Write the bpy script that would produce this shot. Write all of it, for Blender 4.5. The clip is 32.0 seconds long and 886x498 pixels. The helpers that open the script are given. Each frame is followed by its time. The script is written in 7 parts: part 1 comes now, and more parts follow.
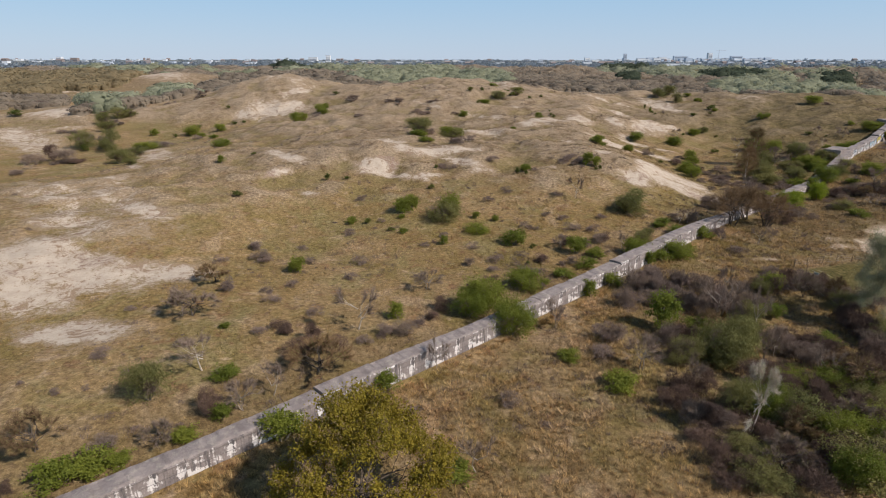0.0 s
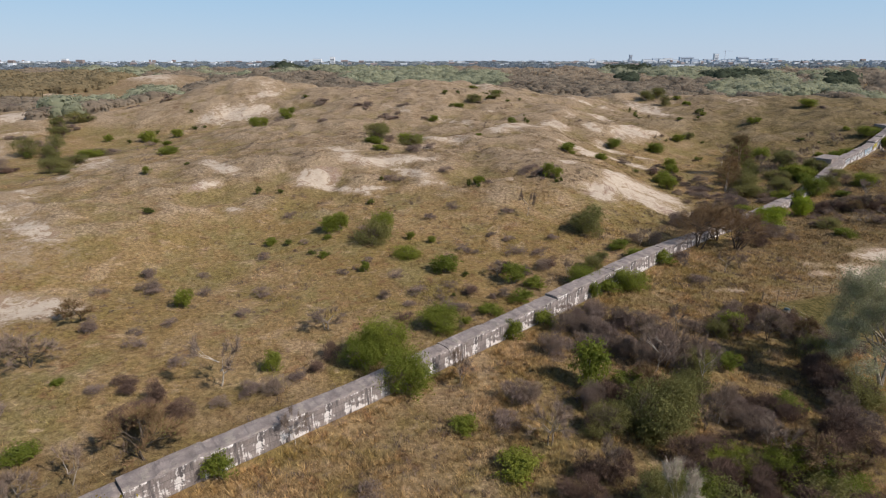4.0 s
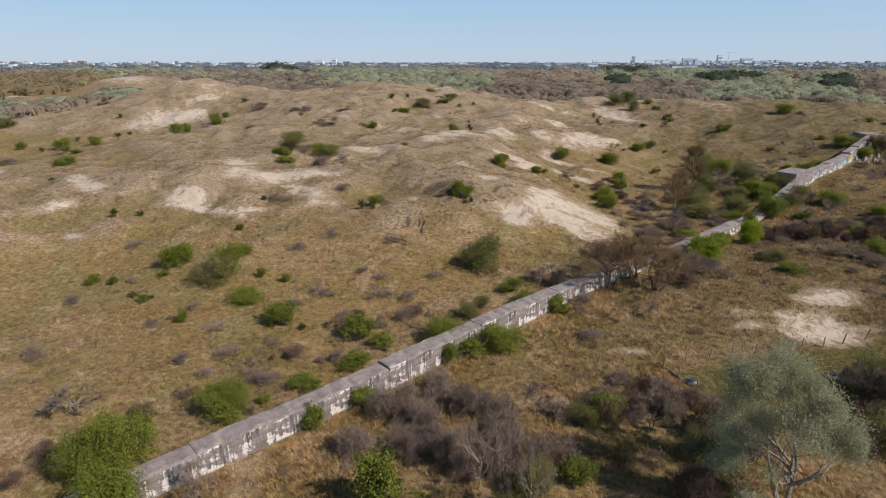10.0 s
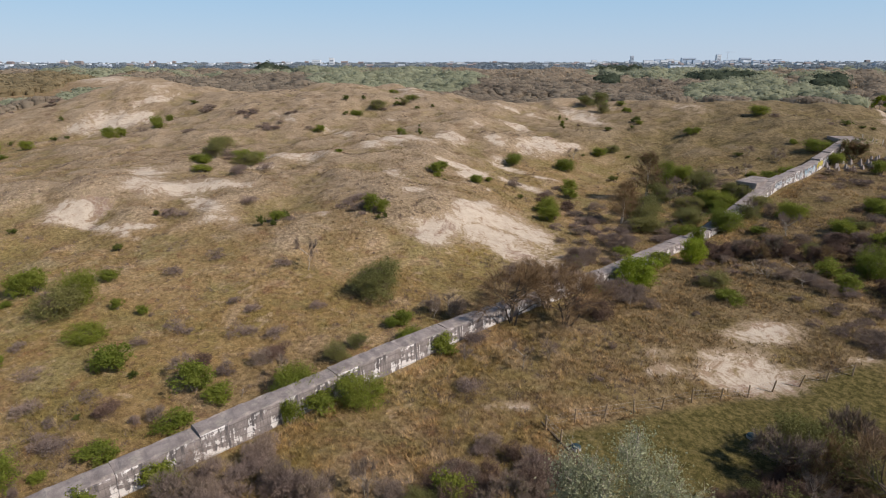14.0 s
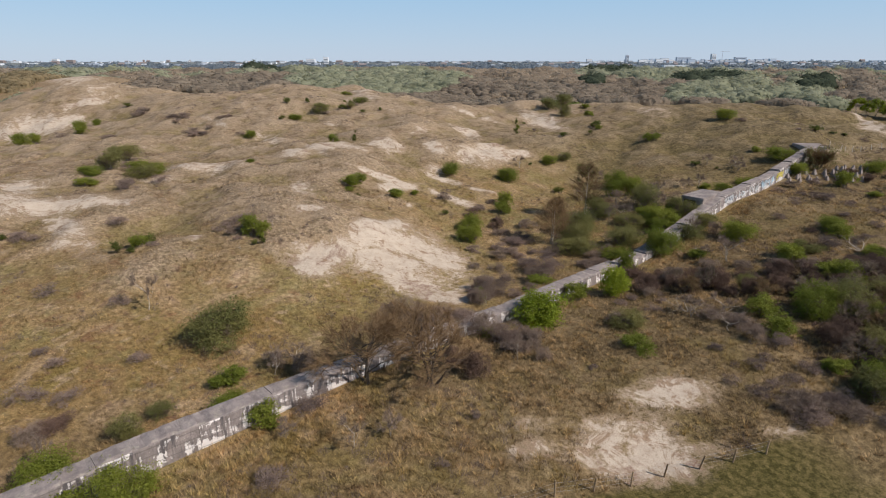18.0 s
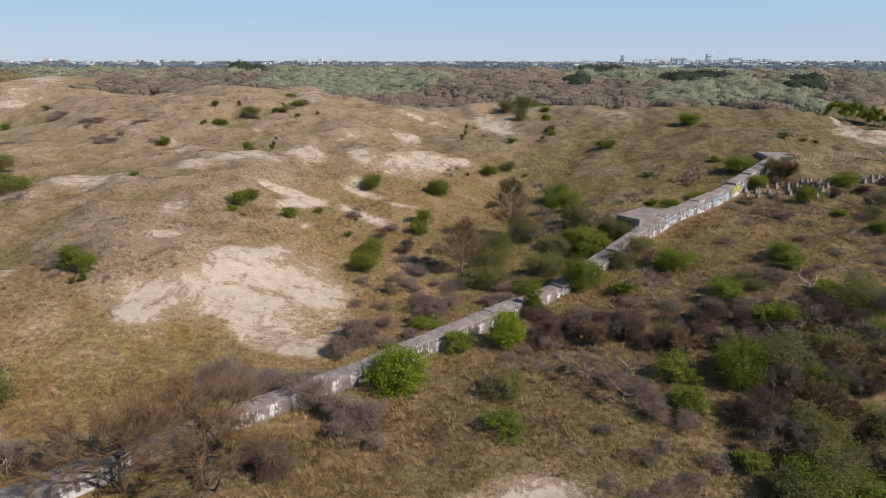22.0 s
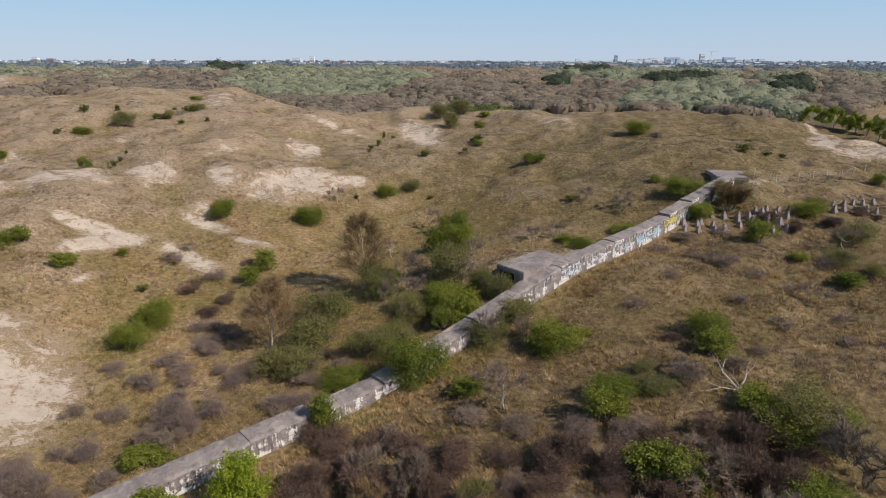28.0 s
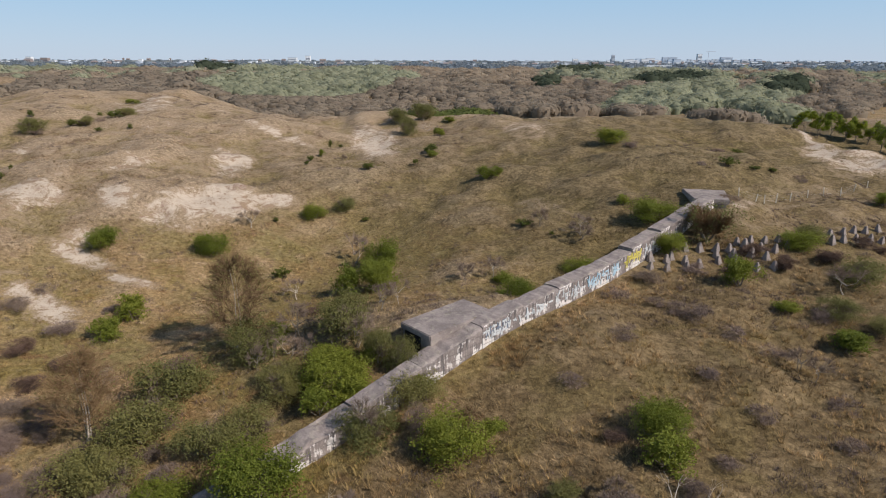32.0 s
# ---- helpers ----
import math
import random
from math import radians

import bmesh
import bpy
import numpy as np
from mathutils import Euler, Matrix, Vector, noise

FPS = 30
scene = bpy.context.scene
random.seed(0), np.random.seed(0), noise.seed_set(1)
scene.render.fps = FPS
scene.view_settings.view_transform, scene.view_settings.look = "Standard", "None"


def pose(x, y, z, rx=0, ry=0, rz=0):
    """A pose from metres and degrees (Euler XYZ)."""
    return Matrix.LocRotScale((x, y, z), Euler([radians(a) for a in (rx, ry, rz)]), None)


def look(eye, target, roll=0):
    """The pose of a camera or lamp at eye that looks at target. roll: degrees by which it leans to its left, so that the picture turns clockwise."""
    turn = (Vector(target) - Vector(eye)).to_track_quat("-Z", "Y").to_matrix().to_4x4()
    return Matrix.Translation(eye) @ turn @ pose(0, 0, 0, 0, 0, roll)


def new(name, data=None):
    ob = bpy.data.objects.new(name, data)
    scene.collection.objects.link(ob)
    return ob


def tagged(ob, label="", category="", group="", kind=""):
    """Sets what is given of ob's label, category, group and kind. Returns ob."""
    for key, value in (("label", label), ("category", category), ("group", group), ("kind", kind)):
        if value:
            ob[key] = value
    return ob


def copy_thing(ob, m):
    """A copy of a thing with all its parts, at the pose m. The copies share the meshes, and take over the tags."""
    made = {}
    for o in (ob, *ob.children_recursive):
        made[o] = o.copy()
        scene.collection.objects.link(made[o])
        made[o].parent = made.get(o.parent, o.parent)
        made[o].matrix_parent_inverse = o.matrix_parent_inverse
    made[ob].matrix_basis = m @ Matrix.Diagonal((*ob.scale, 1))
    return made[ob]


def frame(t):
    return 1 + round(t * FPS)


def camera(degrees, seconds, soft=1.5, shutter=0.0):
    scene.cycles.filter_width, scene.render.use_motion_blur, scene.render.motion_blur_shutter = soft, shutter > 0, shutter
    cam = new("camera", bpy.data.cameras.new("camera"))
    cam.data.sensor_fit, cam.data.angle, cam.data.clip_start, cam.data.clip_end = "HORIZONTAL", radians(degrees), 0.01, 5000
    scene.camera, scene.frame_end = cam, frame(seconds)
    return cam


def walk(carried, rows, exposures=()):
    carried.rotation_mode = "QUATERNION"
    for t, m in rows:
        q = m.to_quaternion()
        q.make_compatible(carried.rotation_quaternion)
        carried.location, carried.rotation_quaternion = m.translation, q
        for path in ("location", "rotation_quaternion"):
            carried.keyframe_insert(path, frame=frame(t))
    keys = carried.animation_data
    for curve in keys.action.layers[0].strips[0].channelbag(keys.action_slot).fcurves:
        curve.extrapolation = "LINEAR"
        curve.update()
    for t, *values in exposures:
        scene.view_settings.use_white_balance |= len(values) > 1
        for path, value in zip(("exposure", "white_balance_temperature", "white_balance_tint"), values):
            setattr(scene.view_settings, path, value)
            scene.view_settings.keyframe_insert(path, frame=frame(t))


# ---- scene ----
cam = camera(73.7, 32.0, soft=1.0)
METRES, EYE, TILT, LEAN, TURN = 115.7, 25.0, 5.0, 1.7, 0.0
ROWS = [
    (0.0, 0.0, 0.0, 0.0, 0.71, -22.77, -1.68),
    (0.5, 0.009, 0.0104, -0.0008, 0.75, -22.74, -1.67),
    (1.0, 0.0183, 0.0208, -0.0017, 0.81, -22.71, -1.65),
    (1.5, 0.0279, 0.031, -0.0022, 0.87, -22.7, -1.62),
    (2.0, 0.0379, 0.0413, -0.0026, 0.93, -22.69, -1.62),
    (2.5, 0.048, 0.0515, -0.0028, 1.03, -22.68, -1.6),
    (3.0, 0.0583, 0.0615, -0.0032, 1.1, -22.67, -1.58),
    (3.5, 0.0685, 0.0715, -0.0037, 1.19, -22.67, -1.56),
    (5.5, 0.1096, 0.1116, -0.0061, 1.42, -22.66, -1.54),
    (6.0, 0.12, 0.1215, -0.0067, 1.48, -22.64, -1.56),
    (6.5, 0.1305, 0.1314, -0.0073, 1.51, -22.63, -1.53),
    (7.0, 0.141, 0.1412, -0.0079, 1.54, -22.63, -1.52),
    (7.5, 0.1514, 0.1508, -0.0086, 1.58, -22.62, -1.54),
    (8.0, 0.162, 0.1602, -0.0091, 1.6, -22.63, -1.53),
    (8.5, 0.1724, 0.1694, -0.0096, 1.61, -22.62, -1.54),
    (9.0, 0.1829, 0.1783, -0.0101, 1.64, -22.62, -1.53),
    (9.5, 0.1935, 0.1874, -0.0106, 1.67, -22.58, -1.54),
    (10.0, 0.2041, 0.1965, -0.0109, 1.68, -22.56, -1.54),
    (10.5, 0.2151, 0.2055, -0.0114, 1.69, -22.51, -1.54),
    (11.0, 0.226, 0.2142, -0.0116, 1.69, -22.49, -1.52),
    (11.5, 0.237, 0.223, -0.0118, 1.7, -22.5, -1.52),
    (12.0, 0.2482, 0.2317, -0.0122, 1.71, -22.49, -1.5),
    (12.5, 0.2595, 0.2407, -0.0126, 1.71, -22.52, -1.49),
    (13.0, 0.2707, 0.2498, -0.0129, 1.71, -22.54, -1.49),
    (13.5, 0.2819, 0.2591, -0.0136, 1.68, -22.56, -1.48),
    (14.0, 0.2932, 0.2686, -0.0141, 1.67, -22.59, -1.49),
    (14.5, 0.3046, 0.2782, -0.0145, 1.66, -22.61, -1.5),
    (16.5, 0.3516, 0.3185, -0.0162, 1.52, -22.63, -1.52),
    (17.0, 0.364, 0.3297, -0.0163, 1.51, -22.62, -1.54),
    (17.5, 0.3763, 0.3409, -0.016, 1.45, -22.63, -1.53),
    (18.0, 0.3887, 0.3525, -0.016, 1.38, -22.66, -1.54),
    (18.5, 0.401, 0.3642, -0.0164, 1.32, -22.67, -1.57),
    (19.0, 0.4133, 0.3763, -0.0172, 1.27, -22.66, -1.59),
    (19.5, 0.4256, 0.3884, -0.0179, 1.23, -22.68, -1.603),
    (20.0, 0.4381, 0.4005, -0.0189, 1.2, -22.67, -1.605),
    (20.5, 0.4505, 0.4126, -0.0197, 1.17, -22.66, -1.598),
    (21.0, 0.4628, 0.4249, -0.0206, 1.17, -22.66, -1.621),
    (21.5, 0.4752, 0.4374, -0.0213, 1.15, -22.65, -1.623),
    (22.0, 0.4873, 0.4502, -0.0222, 1.12, -22.64, -1.636),
    (22.5, 0.4991, 0.4632, -0.0231, 1.08, -22.64, -1.639),
    (23.0, 0.5108, 0.4763, -0.0242, 1.04, -22.64, -1.642),
    (23.5, 0.5222, 0.4896, -0.0253, 0.99, -22.66, -1.664),
    (24.0, 0.5334, 0.5029, -0.0264, 0.94, -22.67, -1.687),
    (24.5, 0.5445, 0.5165, -0.0277, 0.9, -22.67, -1.7),
    (25.0, 0.5554, 0.5301, -0.0287, 0.86, -22.68, -1.702),
    (25.5, 0.5662, 0.5438, -0.0297, 0.82, -22.7, -1.705),
    (27.5, 0.6087, 0.6001, -0.0339, 0.73, -22.67, -1.746),
    (28.0, 0.6191, 0.6144, -0.0347, 0.72, -22.67, -1.738),
    (28.5, 0.6294, 0.6287, -0.0355, 0.72, -22.67, -1.741),
    (29.0, 0.6393, 0.6427, -0.0362, 0.72, -22.69, -1.734),
    (29.5, 0.6483, 0.6567, -0.037, 0.72, -22.69, -1.737),
    (30.0, 0.6567, 0.6703, -0.0378, 0.68, -22.71, -1.749),
    (30.5, 0.6646, 0.6837, -0.0386, 0.63, -22.72, -1.762),
    (31.0, 0.6718, 0.697, -0.0395, 0.61, -22.72, -1.775),
    (31.5, 0.6785, 0.7101, -0.0404, 0.61, -22.71, -1.797),
    (32.0, 0.6838, 0.7202, -0.0411, 0.54, -22.7, -1.81),
]
walk(cam, [(t, pose(0, 0, EYE, TILT, LEAN, TURN) @ pose(METRES * x, METRES * y, METRES * z, 90 + pitch, roll, yaw)) for t, x, y, z, yaw, pitch, roll in ROWS])

# ---- light ----
SUN_ELEVATION, SUN_AZIMUTH = 41.0, -28.0  # degrees; azimuth from +x towards +y
world = bpy.data.worlds.new("sky")
scene.world = world
world.use_nodes = True
wn, wl = world.node_tree.nodes, world.node_tree.links
sky = wn.new("ShaderNodeTexSky")
sky.sky_type = "NISHITA"
sky.sun_disc = False
sky.sun_elevation = radians(SUN_ELEVATION)
sky.sun_rotation = radians(90 - SUN_AZIMUTH)
sky.altitude, sky.air_density, sky.dust_density, sky.ozone_density = 20.0, 1.0, 0.3, 3.0
# the haze low in the sky is pale blue all round, the dome above it clear
dome = wn.new("ShaderNodeSeparateXYZ")
wl.new(wn.new("ShaderNodeTexCoord").outputs["Generated"], dome.inputs[0])
haze = wn.new("ShaderNodeMapRange")
haze.interpolation_type = "SMOOTHSTEP"
for key, v in (("From Min", 0.1), ("From Max", 0.6), ("To Min", 0.86), ("To Max", 0.0)):
    haze.inputs[key].default_value = v
wl.new(dome.outputs["Z"], haze.inputs["Value"])
tone = wn.new("ShaderNodeMapRange")
for key, v in (("From Min", 0.0), ("From Max", 0.13)):
    tone.inputs[key].default_value = v
wl.new(dome.outputs["Z"], tone.inputs["Value"])
band = wn.new("ShaderNodeMix")
band.data_type = "RGBA"
band.inputs[6].default_value, band.inputs[7].default_value = (5.0, 6.15, 7.8, 1.0), (3.25, 5.55, 8.0, 1.0)
wl.new(tone.outputs["Result"], band.inputs[0])
veil = wn.new("ShaderNodeMix")
veil.data_type = "RGBA"
wl.new(haze.outputs["Result"], veil.inputs[0])
wl.new(sky.outputs["Color"], veil.inputs[6])
wl.new(band.outputs[2], veil.inputs[7])
wl.new(veil.outputs[2], wn["Background"].inputs["Color"])
wn["Background"].inputs["Strength"].default_value = 0.1

sun_data = bpy.data.lights.new("sun", "SUN")
sun_data.energy, sun_data.angle, sun_data.color = 5.0, radians(0.53), (1.0, 0.925, 0.865)
sun = new("sun", sun_data)
ce, se = math.cos(radians(SUN_ELEVATION)), math.sin(radians(SUN_ELEVATION))
to_sun = Vector((ce * math.cos(radians(SUN_AZIMUTH)), ce * math.sin(radians(SUN_AZIMUTH)), se))
sun.matrix_world = look(to_sun * 200, (0, 0, 0))
scene.view_settings.exposure = 0.0


# ---- materials ----
class Mat:
    """A small node builder round one Principled material."""

    def __init__(self, name, rough=0.9, spec=0.2):
        self.m = bpy.data.materials.new(name)
        self.m.use_nodes = True
        self.n, self.l = self.m.node_tree.nodes, self.m.node_tree.links
        self.b = self.n["Principled BSDF"]
        self.b.inputs["Roughness"].default_value = rough
        self.b.inputs["Specular IOR Level"].default_value = spec
        self.co = self.n.new("ShaderNodeTexCoord").outputs["Object"]

    def put(self, socket, value):
        if isinstance(value, (int, float)):
            socket.default_value = value
        elif isinstance(value, tuple):
            socket.default_value = (*value, 1.0) if len(value) == 3 and socket.type == "RGBA" else value
        else:
            self.l.new(value, socket)

    def noise(self, scale, detail=4.0, rough=0.6, stretch=None, distort=0.0):
        co = self.co
        if stretch:
            mp = self.n.new("ShaderNodeMapping")
            self.l.new(co, mp.inputs["Vector"])
            mp.inputs["Scale"].default_value = stretch
            co = mp.outputs["Vector"]
        t = self.n.new("ShaderNodeTexNoise")
        self.l.new(co, t.inputs["Vector"])
        for key, v in (("Scale", scale), ("Detail", detail), ("Roughness", rough), ("Distortion", distort)):
            t.inputs[key].default_value = v
        return t.outputs["Fac"]

    def step(self, fac, lo, hi, a=0.0, b=1.0):
        t = self.n.new("ShaderNodeMapRange")
        t.interpolation_type = "SMOOTHSTEP"
        self.put(t.inputs["Value"], fac)
        for key, v in (("From Min", lo), ("From Max", hi), ("To Min", a), ("To Max", b)):
            self.put(t.inputs[key], v)
        return t.outputs["Result"]

    def math(self, op, a, b=0.0):
        t = self.n.new("ShaderNodeMath")
        t.operation = op
        self.put(t.inputs[0], a)
        self.put(t.inputs[1], b)
        return t.outputs[0]

    def mix(self, fac, a, b, mode="MIX"):
        t = self.n.new("ShaderNodeMix")
        t.data_type, t.blend_type = "RGBA", mode
        self.put(t.inputs[0], fac)
        self.put(t.inputs[6], a)
        self.put(t.inputs[7], b)
        return t.outputs[2]

    def attr(self, name):
        t = self.n.new("ShaderNodeAttribute")
        t.attribute_name = name
        return t.outputs["Fac"]

    def random(self):
        return self.n.new("ShaderNodeObjectInfo").outputs["Random"]

    def island(self):
        return self.n.new("ShaderNodeNewGeometry").outputs["Random Per Island"]

    def xyz(self):
        t = self.n.new("ShaderNodeSeparateXYZ")
        self.l.new(self.co, t.inputs[0])
        return t.outputs

    def colour(self, c):
        self.put(self.b.inputs["Base Color"], c)
        return self

    def bump(self, height, strength=0.5, distance=0.05):
        t = self.n.new("ShaderNodeBump")
        t.inputs["Strength"].default_value, t.inputs["Distance"].default_value = strength, distance
        self.l.new(height, t.inputs["Height"])
        self.l.new(t.outputs["Normal"], self.b.inputs["Normal"])
        return self

    def leafy(self, amount=0.3):
        """Lets some light through, as thin leaves do."""
        tr = self.n.new("ShaderNodeBsdfTranslucent")
        src = self.b.inputs["Base Color"].links[0].from_socket
        self.l.new(src, tr.inputs["Color"])
        mx = self.n.new("ShaderNodeMixShader")
        mx.inputs[0].default_value = amount
        self.l.new(self.b.outputs[0], mx.inputs[1])
        self.l.new(tr.outputs[0], mx.inputs[2])
        self.l.new(mx.outputs[0], self.n["Material Output"].inputs["Surface"])
        return self


def turf_colour(m):
    """Dune turf, patchy at four scales; shared by the ground and the grass on it."""
    z = m.xyz()[2]
    big, mid = m.noise(0.03, 3, 0.55, distort=0.4), m.noise(0.16, 5, 0.62, distort=0.8)
    spot, fine = m.noise(0.55, 5, 0.66, distort=0.5), m.noise(2.4, 4, 0.7)
    turf = m.mix(m.step(big, 0.4, 0.62), (0.258, 0.184, 0.08), (0.308, 0.226, 0.116))
    turf = m.mix(m.step(m.noise(0.085, 5, 0.65, distort=1.0), 0.5, 0.62, 0.0, 0.7), turf, (0.225, 0.203, 0.085))
    turf = m.mix(m.step(mid, 0.48, 0.66, 0.0, 0.85), turf, (0.215, 0.17, 0.06))
    turf = m.mix(m.step(mid, 0.34, 0.46, 0.7, 0.0), turf, (0.4, 0.305, 0.19))
    turf = m.mix(m.step(spot, 0.55, 0.68, 0.0, 0.75), turf, (0.225, 0.132, 0.07))
    turf = m.mix(m.step(spot, 0.3, 0.43, 0.7, 0.0), turf, (0.43, 0.335, 0.225))
    hill = m.mix(m.step(spot, 0.4, 0.6), (0.305, 0.238, 0.163), (0.195, 0.15, 0.092))
    hill = m.mix(m.step(m.noise(0.11, 6, 0.68, distort=0.9), 0.55, 0.66, 0.0, 0.8), hill, (0.17, 0.118, 0.078))
    turf = m.mix(m.step(z, 4.5, 10.0, 0.0, 0.85), turf, hill)
    crest = m.math("ADD", m.attr("crest"), m.math("MULTIPLY", m.math("SUBTRACT", m.noise(0.3, 6, 0.7, distort=0.8), 0.5), 0.7))
    turf = m.mix(m.step(crest, 0.55, 0.88, 0.0, 0.6), turf, m.mix(m.step(fine, 0.35, 0.65), (0.3, 0.245, 0.17), (0.4, 0.325, 0.225)))
    turf = m.mix(m.step(crest, 0.18, 0.46, 0.6, 0.0), turf, (0.215, 0.18, 0.075))
    tiny = m.noise(0.95, 5, 0.7, distort=0.7)
    turf = m.mix(m.step(tiny, 0.57, 0.66, 0.0, 0.6), turf, (0.2, 0.135, 0.098))
    turf = m.mix(m.step(tiny, 0.34, 0.43, 0.6, 0.0), turf, (0.27, 0.235, 0.125))
    heath = m.mix(m.step(spot, 0.38, 0.6), (0.24, 0.184, 0.102), (0.155, 0.117, 0.062))
    heath = m.mix(m.step(mid, 0.5, 0.64, 0.0, 0.7), heath, (0.165, 0.132, 0.058))
    turf = m.mix(m.attr("heath"), turf, heath)
    turf = m.mix(m.attr("meadow"), turf, m.mix(m.step(spot, 0.38, 0.6), (0.185, 0.15, 0.075), (0.105, 0.086, 0.038)))
    lawn = m.mix(m.step(fine, 0.3, 0.7), (0.08, 0.078, 0.022), (0.132, 0.108, 0.043))
    turf = m.mix(m.attr("lawn"), turf, lawn)
    # far plain: distance haze is put into the colour as a blue-grey tint
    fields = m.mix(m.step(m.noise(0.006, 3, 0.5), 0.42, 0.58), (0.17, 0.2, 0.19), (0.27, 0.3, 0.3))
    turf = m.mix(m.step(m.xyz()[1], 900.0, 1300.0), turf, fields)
    return m.mix(1.0, turf, m.mix(m.step(fine, 0.3, 0.7), (0.63, 0.565, 0.53), (1.335, 1.24, 1.185)), "MULTIPLY")


def ground_material():
    m = Mat("dune_turf", 0.95, 0.1)
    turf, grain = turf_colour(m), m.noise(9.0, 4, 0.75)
    turf = m.mix(1.0, turf, m.mix(m.step(grain, 0.25, 0.75), (0.55, 0.55, 0.55), (1.2, 1.2, 1.2)), "MULTIPLY")
    moss = m.mix(m.step(grain, 0.3, 0.7), (0.24, 0.172, 0.105), (0.37, 0.28, 0.19))
    sand = m.mix(m.step(m.noise(0.9, 5, 0.65), 0.35, 0.7), (0.5, 0.412, 0.318), (0.415, 0.335, 0.255))
    litter = m.noise(2.6, 6, 0.78, distort=0.6)
    wear = m.math("ADD", m.math("MULTIPLY", m.math("SUBTRACT", m.noise(0.24, 9, 0.75, distort=1.0), 0.5), 4.4), m.math("MULTIPLY", m.math("SUBTRACT", litter, 0.5), 2.6))
    edge = m.math("ADD", m.math("MULTIPLY", m.attr("sand"), 1.3), m.math("MULTIPLY", wear, m.step(m.attr("sand"), 0.0, 0.4, 0.2, 1.0)))
    sand = m.mix(m.step(litter, 0.55, 0.66, 0.0, 0.8), sand, (0.28, 0.18, 0.115))
    sand = m.mix(m.step(m.noise(0.16, 7, 0.7, distort=1.2), 0.57, 0.64, 0.0, 0.75), sand, m.mix(m.step(litter, 0.4, 0.6), (0.33, 0.25, 0.185), (0.17, 0.085, 0.058)))
    tufts = m.math("ADD", m.noise(0.55, 8, 0.74, distort=1.1), m.math("MULTIPLY", m.attr("sand"), -0.1))
    sand = m.mix(m.step(tufts, 0.455, 0.52, 0.0, 0.85), sand, m.mix(m.step(grain, 0.3, 0.7), (0.17, 0.105, 0.065), (0.33, 0.225, 0.14)))
    c = m.mix(m.step(edge, 0.05, 0.5, 0.0, 0.75), turf, moss)
    c = m.mix(m.step(edge, 0.48, 0.85), c, sand)
    m.colour(c)
    m.bump(m.math("ADD", m.noise(2.2, 8, 0.75), m.math("MULTIPLY", grain, 0.35)), 0.5, 0.3)
    return m.m


def concrete_material():
    m = Mat("weathered_concrete", 0.92, 0.25)
    x, y, z = m.xyz()
    base = m.mix(m.step(m.noise(0.6, 6, 0.68), 0.36, 0.66), (0.3, 0.25, 0.225), (0.185, 0.152, 0.138))
    base = m.mix(m.step(m.noise(3.0, 6, 0.7), 0.5, 0.75, 0.0, 0.6), base, (0.38, 0.325, 0.285))
    front = m.step(m.attr("front"), 0.4, 0.6)
    # lichen and blown sand lie on the crown, dark run-off on the face
    crown_top = m.mix(m.step(m.noise(1.6, 7, 0.72), 0.5, 0.66, 0.0, 0.75), base, (0.36, 0.315, 0.255))
    crown_top = m.mix(m.step(m.noise(0.9, 6, 0.7), 0.58, 0.7, 0.0, 0.8), crown_top, (0.15, 0.13, 0.085))
    face = m.mix(m.step(m.noise(0.8, 6, 0.7), 0.4, 0.62, 0.0, 0.55), base, (0.14, 0.118, 0.112))
    streak = m.noise(1.0, 5, 0.65, stretch=(2.6, 2.6, 0.3))
    face = m.mix(m.step(streak, 0.47, 0.64, 0.0, 0.85), face, (0.075, 0.066, 0.066))
    lime = m.math("ADD", m.noise(1.0, 7, 0.68, stretch=(0.42, 0.42, 0.9), distort=0.5), m.math("MULTIPLY", m.noise(1.0, 6, 0.7, stretch=(4.4, 4.4, 0.7)), 0.55))
    low = m.step(z, 0.05, 1.7, 0.055, -0.03)
    lime = m.step(m.math("ADD", lime, low), 0.8, 0.86)
    face = m.mix(lime, face, m.mix(m.noise(4.0, 5, 0.7), (0.82, 0.77, 0.72), (0.45, 0.4, 0.37)))
    # board marks of the shuttering
    board = m.n.new("ShaderNodeTexWave")
    board.bands_direction = "Z"
    m.l.new(m.co, board.inputs["Vector"])
    for key, v in (("Scale", 0.62), ("Distortion", 0.6), ("Detail", 2.0)):
        board.inputs[key].default_value = v
    face = m.mix(m.step(board.outputs["Fac"], 0.0, 0.06, 0.5, 0.0), face, (0.1, 0.088, 0.083))
    m.colour(m.mix(front, crown_top, face)).bump(m.math("ADD", m.noise(5.0, 8, 0.75), m.noise(1.4, 4, 0.6)), 0.75, 0.1)
    return m.m


def plain(name, a, b, scale=3.0, rough=0.85, spec=0.3, stretch=None, bump=0.3):
    m = Mat(name, rough, spec)
    f = m.noise(scale, 5, 0.65, stretch=stretch)
    m.colour(m.mix(m.step(f, 0.3, 0.7), a, b)).bump(f, bump, 0.02)
    return m.m


def leaf_material(name, dark, light, through_light=0.45, patch=0.9):
    m = Mat(name, 0.6, 0.2)
    c = m.mix(m.island(), dark, light)
    c = m.mix(m.step(m.noise(patch, 3, 0.5), 0.35, 0.65, 0.0, 0.6), c, dark)
    c = m.mix(1.0, c, m.mix(m.random(), (0.78, 0.8, 0.7), (1.18, 1.1, 1.0)), "MULTIPLY")
    m.colour(c).leafy(through_light)
    return m.m


